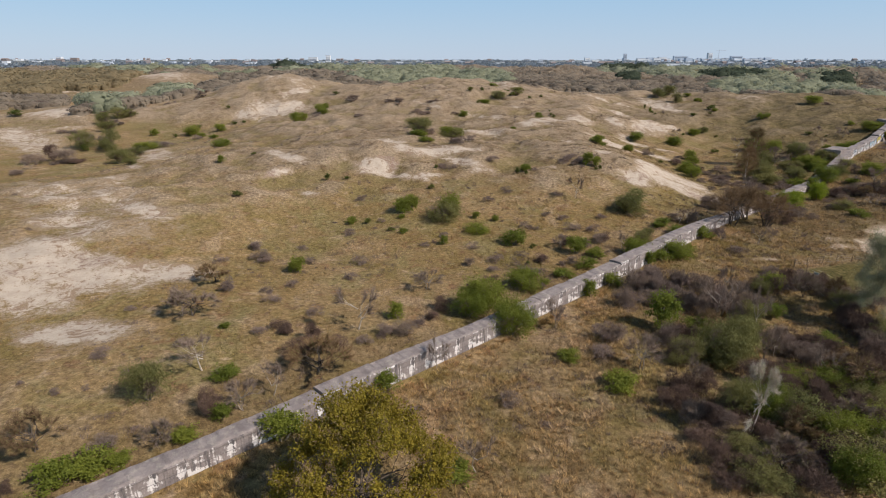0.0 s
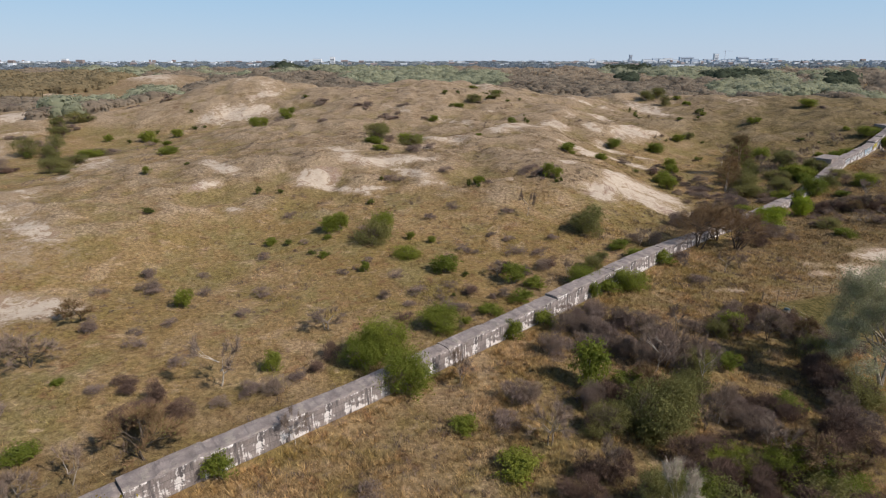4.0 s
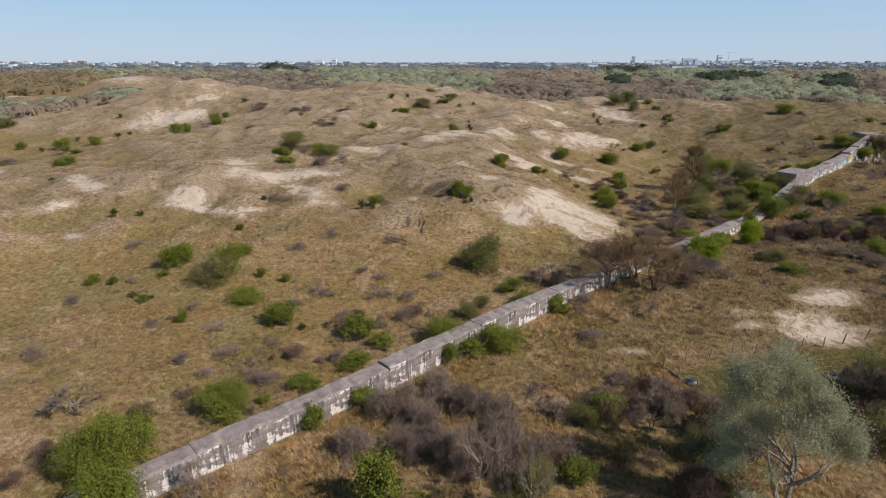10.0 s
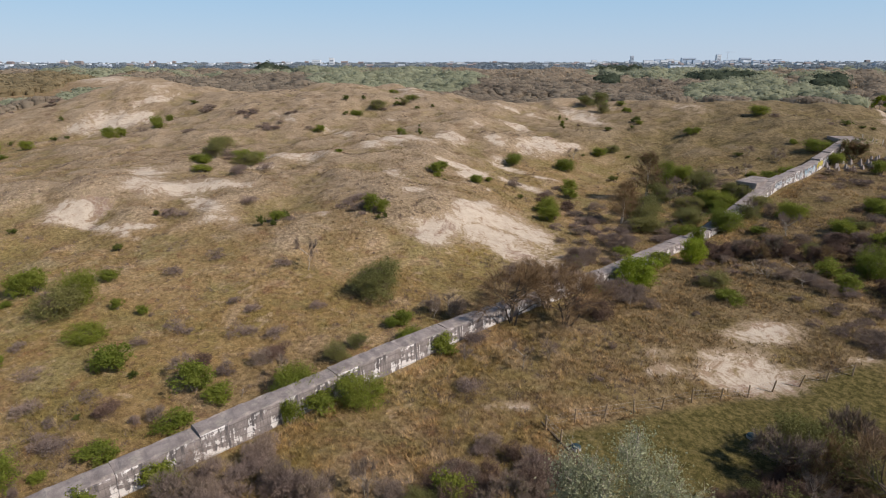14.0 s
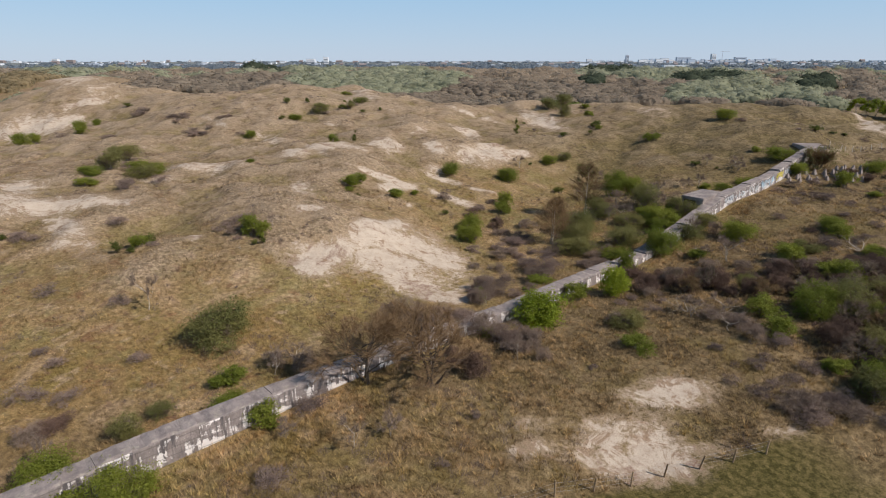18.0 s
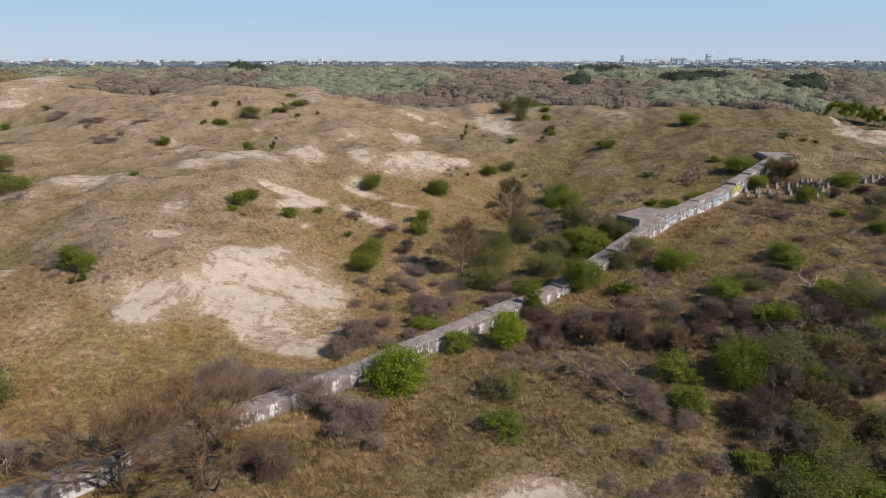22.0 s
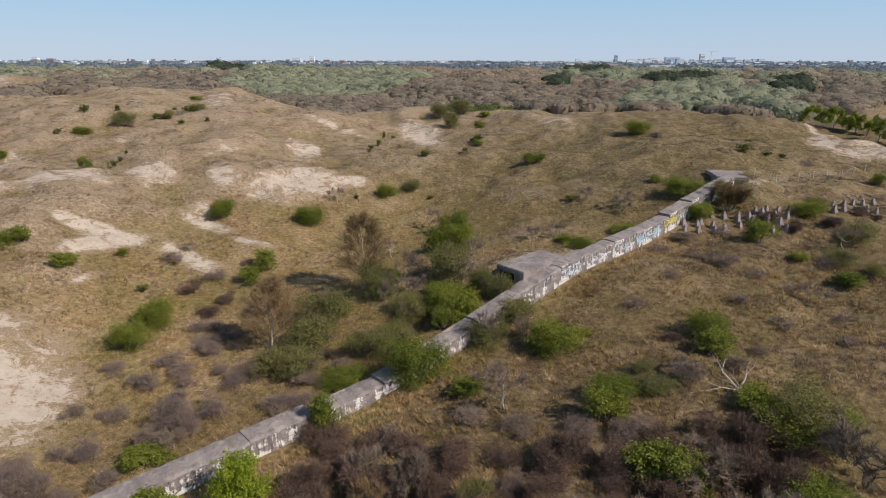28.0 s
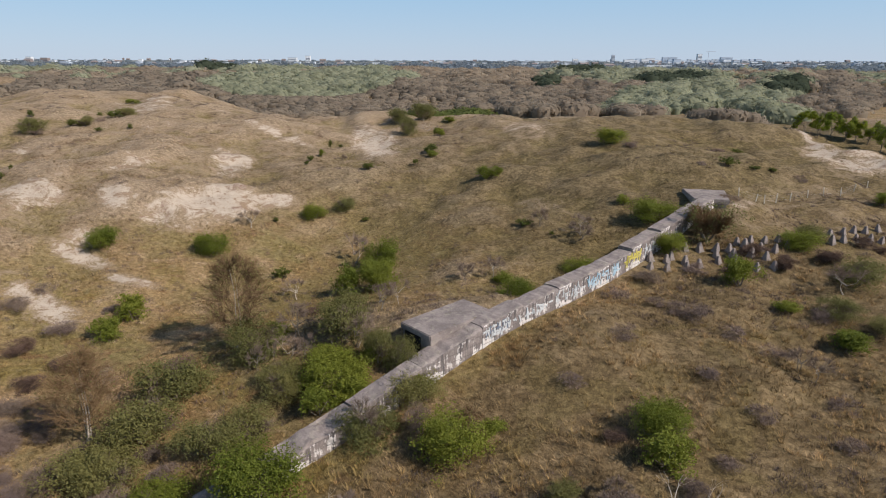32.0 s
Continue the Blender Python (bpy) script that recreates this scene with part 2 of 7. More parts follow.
def bark_material(name, a, b):
    m = Mat(name, 0.9, 0.15)
    c = m.mix(m.step(m.noise(4.0, 5, 0.7), 0.35, 0.65), a, b)
    c = m.mix(1.0, c, m.mix(m.random(), (0.8, 0.8, 0.8), (1.15, 1.12, 1.08)), "MULTIPLY")
    m.colour(c).bump(m.noise(14.0, 4, 0.7), 0.4, 0.02)
    return m.m


GROUND = ground_material()
CONCRETE = concrete_material()
WOOD = plain("fence_wood", (0.20, 0.135, 0.08), (0.36, 0.26, 0.16), 6.0, stretch=(4, 4, 0.6))
WIRE = plain("fence_wire", (0.36, 0.35, 0.33), (0.44, 0.43, 0.4), 3.0, 0.5, 0.5)
TEAL = plain("teal_lid", (0.012, 0.03, 0.034), (0.02, 0.045, 0.05), 4.0, 0.45, 0.5)
PALE = plain("pale_ring", (0.42, 0.4, 0.36), (0.3, 0.28, 0.25), 5.0)
BLACK = plain("doorway_shade", (0.012, 0.011, 0.011), (0.02, 0.018, 0.017), 3.0)
GREEN_LEAF = leaf_material("hawthorn_leaf", (0.16, 0.19, 0.026), (0.26, 0.29, 0.058))
LIME_LEAF = leaf_material("young_hawthorn_leaf", (0.18, 0.235, 0.014), (0.35, 0.41, 0.055))
OLIVE_LEAF = leaf_material("olive_leaf", (0.185, 0.18, 0.066), (0.265, 0.255, 0.1))
DARK_LEAF = leaf_material("dark_leaf", (0.09, 0.11, 0.024), (0.18, 0.2, 0.055))
SILVER_LEAF = leaf_material("silver_leaf", (0.31, 0.315, 0.195), (0.52, 0.52, 0.37))
TREE_LEAF = leaf_material("yellow_olive_leaf", (0.19, 0.158, 0.02), (0.4, 0.325, 0.05))
BROWN_TWIG = bark_material("russet_twig", (0.1, 0.064, 0.048), (0.17, 0.112, 0.085))
TAN_TWIG = bark_material("tan_twig", (0.2, 0.14, 0.098), (0.33, 0.24, 0.168))
PALE_TWIG = bark_material("bleached_twig", (0.38, 0.32, 0.25), (0.56, 0.49, 0.4))
GREY_TWIG = bark_material("grey_twig", (0.165, 0.12, 0.092), (0.275, 0.21, 0.165))
LILAC_TWIG = bark_material("lilac_twig", (0.155, 0.112, 0.094), (0.255, 0.192, 0.16))
BIRCH_TWIG = bark_material("birch_twig", (0.15, 0.094, 0.048), (0.25, 0.165, 0.088))
BARK = bark_material("grey_bark", (0.17, 0.14, 0.11), (0.33, 0.28, 0.22))
PALE_BARK = bark_material("pale_bark", (0.32, 0.27, 0.215), (0.5, 0.44, 0.365))
DARK_BARK = bark_material("dark_bark", (0.07, 0.055, 0.042), (0.14, 0.11, 0.085))


# ---- helpers ----
def value_noise(x, y, seed=0.0):
    xi, yi = np.floor(x), np.floor(y)
    fx, fy = x - xi, y - yi
    fx, fy = fx * fx * (3 - 2 * fx), fy * fy * (3 - 2 * fy)

    def h(a, b):
        v = np.sin(a * 127.1 + b * 311.7 + seed * 74.7) * 43758.5453
        return v - np.floor(v)

    low = h(xi, yi) * (1 - fx) + h(xi + 1, yi) * fx
    high = h(xi, yi + 1) * (1 - fx) + h(xi + 1, yi + 1) * fx
    return low * (1 - fy) + high * fy


def fbm(x, y, octaves=4, seed=0.0):
    """Layered noise between about -0.5 and 0.5."""
    total, amp, norm = 0.0, 1.0, 0.0
    for i in range(octaves):
        total = total + amp * value_noise(x * 2**i + 17.3 * i, y * 2**i - 9.1 * i, seed + i)
        norm, amp = norm + amp, amp * 0.55
    return total / norm - 0.5


def smooth(a, b, v):
    t = np.clip((v - a) / (b - a), 0, 1)
    return t * t * (3 - 2 * t)


def mesh_object(name, verts, faces, material, parent=None, label="", shade=False):
    me = bpy.data.meshes.new(name)
    me.from_pydata(verts, [], faces)
    me.materials.append(material)
    if shade:
        me.polygons.foreach_set("use_smooth", [True] * len(me.polygons))
    ob = new(name, me)
    ob.parent = parent
    if label:
        tagged(ob, label)
    return ob


def part(name, bm, material, parent=None, label=""):
    me = bpy.data.meshes.new(name)
    bm.to_mesh(me)
    bm.free()
    me.materials.append(material)
    ob = new(name, me)
    ob.parent = parent
    if label:
        tagged(ob, label)
    return ob


def thing(name, label, category, group="", kind=""):
    ob = new(name)
    ob.empty_display_size = 0.3
    return tagged(ob, label, category, group, kind)


# ---- the lie of the land ----
DUNES, SAND = [], []


def dune(x, y, height, length, breadth, turn):
    DUNES.append((x, y, height, length, breadth, math.cos(turn), math.sin(turn)))


def sand_patch(x, y, ax, ay, bx, by, strength):
    det = ax * by - ay * bx
    SAND.append((x, y, by / det, -bx / det, -ay / det, ax / det, strength))


dune(-26.4, 197.0, 9.86, 54.7, 168.89, 1.54)
dune(-3.07, 223.8, 3.86, 25.2, 29.8, 1.02)
dune(-27.29, 96.88, 4.89, 24.93, 67.58, 2.12)
dune(131.09, 188.47, 4.0, 36.39, 57.1, 2.97)
dune(-132.72, 199.93, -3.99, 96.15, 37.03, 2.65)
dune(57.1, 156.26, -1.67, 20.07, 175.39, 3.2)
dune(-63.63, 212.5, 3.63, 16.37, 26.73, 2.23)
dune(15.0, 115.96, 2.25, 37.38, 18.82, 2.19)
dune(63.89, 143.16, -2.42, 12.21, 23.38, 2.63)
dune(9.67, 239.15, 2.95, 9.2, 11.87, 1.76)
dune(-64.02, 157.99, -3.01, 17.76, 32.14, 2.3)
dune(-7.84, 298.77, -1.18, 400.59, 51.31, 0.41)
dune(73.39, 91.62, 1.69, 10.29, 22.16, 2.02)
dune(-19.49, 81.21, -1.48, 11.56, 14.42, 0.11)
dune(-211.32, 446.78, 6.35, 44.08, 53.72, 1.91)
dune(105.46, 183.77, 2.26, 12.84, 27.53, 0.2)
dune(68.81, 211.53, 1.96, 8.6, 12.75, 1.63)
dune(-53.02, 244.75, 1.42, 25.0, 15.89, 0.19)
dune(-52.63, 199.33, 1.73, 8.17, 10.59, 1.01)
dune(215.74, 105.28, 1.36, 71.71, 31.0, 2.86)
dune(19.45, 288.01, -0.95, 24.63, 185.02, 0.95)
dune(7.77, 155.49, -1.04, 8.1, 15.11, 2.09)
dune(186.06, 251.28, 0.92, 121.77, 34.08, 2.11)
dune(-5.58, 272.33, -1.8, 13.55, 12.96, 2.43)
dune(32.64, 152.59, 1.28, 50.24, 7.95, 1.25)
dune(-120.53, 245.74, -1.76, 18.28, 19.37, 3.01)
dune(-111.3, 54.92, 0.99, 75.27, 28.09, -0.34)
dune(-118.21, 187.15, 1.39, 16.57, 15.6, 0.12)
dune(117.4, 205.38, 1.57, 11.77, 16.21, 3.47)
dune(43.56, 118.76, -0.99, 21.11, 7.43, 1.78)
dune(38.73, 227.97, -1.19, 9.71, 13.62, 2.18)
dune(72.56, 185.75, -1.25, 8.04, 10.13, 0.0)
dune(4.1, 248.25, 1.31, 6.65, 23.99, 1.93)
dune(25.49, 104.17, 1.13, 20.1, 6.4, 0.75)
dune(71.87, 124.04, 1.1, 13.86, 6.94, 3.19)
dune(75.47, 136.06, -0.2, 14.42, 172.68, 1.95)
dune(119.19, 55.29, -1.17, 30.87, 34.4, 2.46)
dune(135.89, 124.1, 1.04, 38.82, 11.47, 0.29)
dune(-44.61, 172.22, -0.88, 34.01, 7.04, 2.72)
dune(-27.06, 125.85, 1.0, 15.09, 21.59, 1.02)
dune(-31.17, 32.74, 1.06, 9.46, 21.61, 2.2)
dune(12.1, 189.72, 1.16, 8.81, 32.51, 2.13)
dune(12.27, 16.35, -0.94, 23.39, 47.43, 2.58)
dune(56.93, 162.72, -0.79, 27.32, 9.06, 2.45)
dune(78.23, 217.5, 0.98, 9.44, 26.32, 0.75)
dune(-66.86, 154.43, 0.74, 12.84, 9.57, 0.85)
dune(-46.16, 56.55, 1.05, 8.29, 12.95, -0.06)
dune(-196.65, 172.06, -2.23, 29.04, 63.81, 1.18)
dune(57.98, 61.61, -0.86, 6.96, 19.09, 1.91)
dune(-0.54, 231.6, 0.92, 5.58, 25.17, 1.46)
dune(42.03, 94.26, -0.84, 20.85, 7.04, 0.91)
dune(73.5, 142.45, -0.85, 9.58, 6.08, 0.38)
dune(137.3, 152.27, -0.83, 10.32, 24.94, 2.73)
dune(-28.31, 195.01, 0.82, 8.52, 43.16, 0.98)
dune(-79.7, 203.37, -0.66, 9.72, 6.48, 1.39)
dune(-51.39, 111.91, 0.73, 10.7, 10.1, 2.67)
dune(62.69, 35.52, 0.46, 16.67, 12.4, 1.68)
dune(181.53, 182.4, 0.43, 95.29, 22.08, 1.55)
dune(113.94, 164.55, 0.66, 19.78, 8.53, 3.55)
dune(65.06, 80.31, 0.57, 29.92, 7.41, 0.21)
dune(20.98, 242.11, 0.83, 7.48, 8.6, -0.14)
dune(-111.89, 90.92, 0.72, 18.23, 24.53, 0.66)
dune(-95.97, 138.66, -0.65, 22.35, 14.06, 2.18)
dune(-120.59, 169.11, 0.66, 16.32, 8.03, 0.25)
dune(15.76, 138.76, 0.67, 7.05, 7.35, 2.21)
dune(-18.8, 66.33, -0.56, 11.39, 8.38, 0.33)
dune(-68.06, 231.78, 0.34, 9.29, 79.38, 0.2)
dune(-12.68, 107.18, 0.65, 9.51, 9.16, 2.2)
dune(42.25, 131.31, -0.46, 47.38, 6.83, 2.32)
dune(6.87, 121.45, -0.49, 8.08, 7.7, 2.59)
dune(-36.14, 213.04, -0.43, 7.93, 8.77, 0.05)
dune(57.39, 73.26, -0.58, 3.5, 6.15, 2.36)
dune(80.0, 124.5, 1.2, 5.0, 3.4, 0.76)
dune(108.5, 147.8, 0.95, 7.0, 6.0, 0.4)
dune(-57.0, 204.0, 1.2, 15.0, 12.0, 0.3)
dune(122.0, 174.0, -2.6, 26.0, 20.0, 0.3)
dune(86.0, 167.0, -1.3, 14.0, 12.0, 0.2)
dune(44.0, 142.0, -1.3, 10.0, 9.0, 0.1)
dune(11.5, 101.5, -1.1, 9.0, 8.0, 0.0)
dune(-81.0, 167.0, -2.0, 12.0, 12.0, 0.2)
dune(112.0, 141.0, 0.9, 12.0, 5.0, 0.5)
dune(18.0, 215.0, 1.7, 9.0, 8.0, 0.2)
dune(-184.0, 432.0, 5.0, 34.0, 24.0, 0.4)
dune(-330.0, 620.0, 4.0, 60.0, 40.0, 0.4)
sand_patch(-43.2, 57.9, 3.6, 2.5, 4.0, -6.4, 1)
sand_patch(-37.7, 57.3, 5.6, 0.9, 2.6, -4.6, 1)
sand_patch(-33.0, 57.2, 4.0, 1.2, 1.7, -3.5, 0.95)
sand_patch(-29.0, 58.8, 3.6, 0.6, 0.9, -2.0, 0.9)
sand_patch(-41.0, 52.7, 2.8, 0.5, 3.0, -4.7, 0.9)
sand_patch(-37.8, 51.8, 2.4, 0.6, 1.9, -3.2, 0.7)
sand_patch(-31.7, 45.1, 4.2, 0.9, 1.6, -2.5, 0.9)
sand_patch(-55.8, 81.9, 9.3, -3.0, 5.5, -9.0, 0.45)
sand_patch(-46.7, 79.9, 10.8, -9.1, 5.2, -9.9, 0.45)
sand_patch(-40.3, 75.1, 6.2, -3.3, 1.7, -3.6, 0.75)
sand_patch(-46.4, 70.1, 9.1, -3.0, 3.2, -5.5, 0.55)
sand_patch(-53.3, 89.2, 4.5, 4.2, 2.5, -4.6, 0.4)
sand_patch(-117.2, 179.6, 13.4, -0.2, 3.9, -6.5, 0.9)
sand_patch(-109.7, 150.7, 7.2, 0.4, 9.2, -13.8, 0.7)
sand_patch(-100.2, 142.5, 9.6, -1.0, 5.9, -9.1, 0.6)
sand_patch(-102.6, 160.6, 3.5, 3.9, 1.7, -3.4, 0.5)
sand_patch(-63.3, 125.7, 6.1, -1.3, 5.0, -10.4, 0.6)
sand_patch(-61.0, 113.1, 3.6, -3.7, 4.5, -8.7, 0.6)
sand_patch(-223.2, 361.2, 2.1, 14.7, 6.4, -10.9, 0.9)
sand_patch(-203.0, 428.2, 26.4, -7.1, 7.4, -16.3, 0.8)
sand_patch(-407.6, 964.4, 19.4, 14.7, 81.4, -192.9, 0.8)
sand_patch(-332.1, 605.7, 17.0, 2.4, 10.7, -20.2, 0.8)
sand_patch(-57.7, 174.3, 4.8, -0.1, 1.7, -3.7, 0.75)
sand_patch(-52.2, 178.6, 7.4, 0.0, 2.4, -5.7, 1)
sand_patch(-47.1, 180.7, 5.6, 0.8, 1.8, -4.6, 0.9)
sand_patch(-48.2, 191.8, 4.7, 2.8, 0.7, -2.0, 0.8)
sand_patch(-49.9, 200.9, 2.4, 34.4, 2.2, -5.8, 0.42)
sand_patch(-28.5, 102.5, 5.0, -2.9, 2.3, -3.9, 0.85)
sand_patch(-27.6, 94.4, 1.8, 1.9, 0.7, -1.2, 0.85)
sand_patch(-21.0, 87.4, 1.7, -0.2, 0.4, -0.8, 0.6)
sand_patch(-12.0, 99.5, 3.7, 1.0, 0.7, -2.1, 1)
sand_patch(-12.3, 98.1, 2.6, 0.8, 0.5, -1.3, 0.94)
sand_patch(-9.8, 97.2, 8.5, -4.1, 0.3, -0.9, 1)
sand_patch(-4.0, 95.7, 2.9, 0.7, 0.2, -0.7, 1)
sand_patch(-4.6, 107.6, 6.4, 2.1, 1.1, -3.7, 0.88)
sand_patch(0.9, 109.0, 5.1, 0.5, 0.4, -1.7, 0.88)
sand_patch(-11.4, 115.2, 4.0, -2.0, 2.4, -6.5, 0.75)
sand_patch(0.5, 103.8, 8.6, -7.5, 0.8, -3.0, 0.62)
sand_patch(5.8, 98.1, 2.7, 1.1, 0.2, -1.1, 0.62)
sand_patch(7.1, 129.3, 6.9, -0.3, 0.7, -5.1, 0.65)
sand_patch(3.4, 121.7, 3.6, 0.7, 0.4, -1.9, 0.6)
sand_patch(9.7, 154.3, 6.5, -9.7, 0.6, -5.8, 0.5)
sand_patch(30.5, 149.4, 2.8, 0.5, -0.1, -2.7, 0.6)
sand_patch(19.8, 201.6, 8.2, -4.8, 0.3, -12.6, 0.5)
sand_patch(-5.0, 165.8, 5.7, -2.3, 0.7, -3.8, 0.42)
sand_patch(18.7, 138.2, 3.1, 1.8, 0.9, -3.0, 0.8)
sand_patch(21.6, 143.2, 3.0, 0.2, 1.6, -5.6, 0.85)
sand_patch(24.5, 118.0, 2.2, 0.2, 1.9, -5.6, 0.55)
sand_patch(28.0, 107.8, 1.8, 0.6, 0.2, -0.8, 0.6)
sand_patch(17.6, 99.7, 0.7, 0.7, 0.5, -0.9, 0.6)
sand_patch(33.2, 131.1, 5.6, -0.2, 0.3, -1.5, 0.9)
sand_patch(36.0, 128.7, 3.4, 3.9, 0.3, -2.0, 0.9)
sand_patch(38.7, 121.3, 0.4, 1.5, 0.2, -1.2, 0.8)
sand_patch(32.5, 147.9, 2.1, 1.0, 0.5, -3.3, 0.8)
sand_patch(18.2, 206.1, 6.7, -4.9, 2.0, -10.3, 0.5)
sand_patch(-47.0, 196.6, 6.2, 4.9, 1.8, -3.4, 0.42)
sand_patch(-58.9, 201.1, 7.0, 0.9, 3.2, -5.0, 0.42)
sand_patch(32.1, 98.6, 4.3, 1.5, 1.0, -1.8, 1)
sand_patch(31.0, 95.8, 1.8, 0.5, 1.1, -1.7, 1)
sand_patch(36.1, 107.7, 3.1, 4.0, 0.9, -2.2, 1)
sand_patch(38.9, 105.4, 4.6, 3.4, 1.2, -3.2, 1)
sand_patch(39.4, 100.7, 3.9, 2.2, 1.4, -3.2, 1)
sand_patch(42.5, 104.6, 3.9, 2.3, 1.3, -3.7, 1)
sand_patch(44.6, 105.3, 2.1, 0.9, 0.9, -3.1, 0.9)
sand_patch(41.6, 97.5, 2.8, 1.1, 0.8, -2.0, 0.85)
sand_patch(39.0, 96.9, 2.0, 0.8, 1.1, -2.4, 0.8)
sand_patch(43.1, 95.0, 3.6, 0.7, 0.6, -1.4, 0.8)
sand_patch(45.5, 98.3, 2.0, 2.1, 0.4, -1.1, 0.75)
sand_patch(32.4, 149.0, 3.6, -0.3, 1.4, -2.7, 0.8)
sand_patch(41.3, 149.6, 2.1, -0.0, 1.0, -2.4, 0.8)
sand_patch(42.1, 142.2, 2.2, 0.1, 0.5, -1.3, 0.85)
sand_patch(42.9, 138.8, 3.5, -1.2, 0.5, -1.2, 0.85)
sand_patch(49.3, 135.4, 2.5, -0.3, 0.3, -0.7, 0.85)
sand_patch(43.9, 130.2, 3.4, -1.1, 1.0, -2.0, 0.85)
sand_patch(46.9, 128.7, 2.2, -0.6, 0.6, -1.4, 0.8)
sand_patch(25.5, 145.5, 2.5, 1.4, 3.0, -4.3, 0.8)
sand_patch(47.1, 171.0, 3.1, 0.5, 2.0, -7.1, 0.85)
sand_patch(50.4, 151.9, 5.3, 3.2, 1.3, -4.1, 0.95)
sand_patch(56.7, 156.2, 3.5, 1.2, 0.3, -1.7, 0.85)
sand_patch(52.1, 156.5, 2.9, 1.1, 0.6, -2.4, 0.85)
sand_patch(66.2, 188.4, 4.8, -3.8, 0.9, -10.8, 0.95)
sand_patch(48.2, 189.5, 9.1, -5.6, 0.5, -2.4, 0.6)
sand_patch(18.5, 167.7, 2.5, -0.4, 0.5, -1.0, 0.6)
sand_patch(143.6, 191.0, -2.7, -13.5, -1.3, -2.6, 0.85)
sand_patch(140.8, 180.8, 1.5, -4.3, -3.5, -5.8, 0.85)
sand_patch(143.3, 174.0, 4.8, -1.1, -6.0, -8.7, 0.8)
sand_patch(111.4, 146.4, 1.7, -0.1, -0.4, -1.1, 0.7)
sand_patch(91.2, 153.2, 3.3, -2.4, -0.5, -2.5, 0.3)
sand_patch(92.5, 190.0, 6.3, -3.3, -1.0, -7.1, 0.35)
sand_patch(38.3, 160.6, 2.2, 4.4, 1.0, -2.5, 0.4)
sand_patch(60.4, 78.5, 3.5, 0.1, -0.7, -1.5, 1)
sand_patch(56.1, 74.0, 3.5, 0.5, -0.8, -2.0, 0.62)
sand_patch(56.8, 72.4, 4.9, 0.4, -0.9, -1.9, 0.8)
sand_patch(53.0, 74.9, 4.8, 0.8, -0.3, -0.9, 0.5)
sand_patch(37.5, 66.6, 1.9, 0.2, -0.0, -0.5, 0.5)
sand_patch(60.3, 73.4, 2.1, -0.1, -0.4, -0.9, 0.7)
sand_patch(50.1, 72.3, 2.5, 0.5, -0.4, -1.2, 0.45)
sand_patch(66.8, 74.8, 1.6, -0.1, -0.3, -0.5, 0.7)
sand_patch(34.8, 100.4, 2.7, 1.5, 1.4, -2.7, 1)
sand_patch(34.9, 103.5, 2.3, 1.4, 0.8, -1.8, 1)
sand_patch(40.0, 102.6, 6.4, 3.0, 3.2, -7.9, 0.72)
sand_patch(33.8, 99.2, 5.1, 2.8, 0.9, -1.7, 0.85)
sand_patch(42.0, 97.5, 4.2, 1.7, 1.4, -3.4, 0.75)

WALL_FOOT, WALL_WAY = np.array((14.9, 57.0)), np.array((0.7245, 0.6893))
WALL_OUT = np.array((0.6893, -0.7245))  # towards the open field


def along_wall(x, y):
    dx, dy = x - WALL_FOOT[0], y - WALL_FOOT[1]
    return dx * WALL_WAY[0] + dy * WALL_WAY[1], dx * WALL_OUT[0] + dy * WALL_OUT[1]


def height(x, y):
    x, y = np.asarray(x, float), np.asarray(y, float)
    z = 1.0 + 6.0 / (1 + np.exp(-(y - 110) / 45))
    for cx, cy, h, a, b, c, s in DUNES:
        u, v = (x - cx) * c + (y - cy) * s, (y - cy) * c - (x - cx) * s
        z = z + h * np.exp(-((u / a) ** 2) - (v / b) ** 2)
    hilly = smooth(3.5, 8.5, z) * (1 - smooth(300, 420, y))
    s, o = along_wall(x, y)
    calm = 1 - 0.85 * np.exp(-(((o + 0.7) / 3.0) ** 2)) * smooth(-80, -70, s) * (1 - smooth(130, 136, s))
    rough = fbm(x / 15, y / 15, 4, 3) * (0.4 + 4.2 * hilly) + fbm(x / 4.5, y / 4.5, 4, 8) * (0.45 + 0.9 * hilly)
    plain_rise = 14.0 * smooth(2200, 4600, np.hypot(x - 40, y - 40))
    return z + rough * calm + plain_rise


def sand_at(x, y):
    best = np.zeros_like(x)
    for cx, cy, ia, ib, ic, id_, strength in SAND:
        u, v = ia * (x - cx) + ib * (y - cy), ic * (x - cx) + id_ * (y - cy)
        best = np.maximum(best, strength * (1 - smooth(0.15, 1.6, np.hypot(u, v))))
    return np.maximum(best, 0.2 * smooth(5.5, 11.0, height(x, y)) * (1 - smooth(240, 300, y)) * (1 - meadow_at(x, y)))


def heath_at(x, y):
    """How much dark heathy turf there is: the field on the open side of the wall."""
    s, o = along_wall(x, y)
    near = smooth(0.5, 3.5, o + 3 * fbm(x / 6, y / 6, 3, 91)) * (0.35 + 0.65 * smooth(12, 48, s + 16 * fbm(x / 12, y / 12, 3, 93)))
    foot = 0.6 * smooth(-11, -5, o + 5 * fbm(x / 5, y / 5, 3, 97)) * (1 - smooth(-2.0, -1.5, o)) * smooth(-0.15, 0.1, fbm(x / 7, y / 7, 3, 98))
    return np.maximum(near, foot) * (1 - smooth(120, 170, o)) * (1 - smooth(150, 190, s))


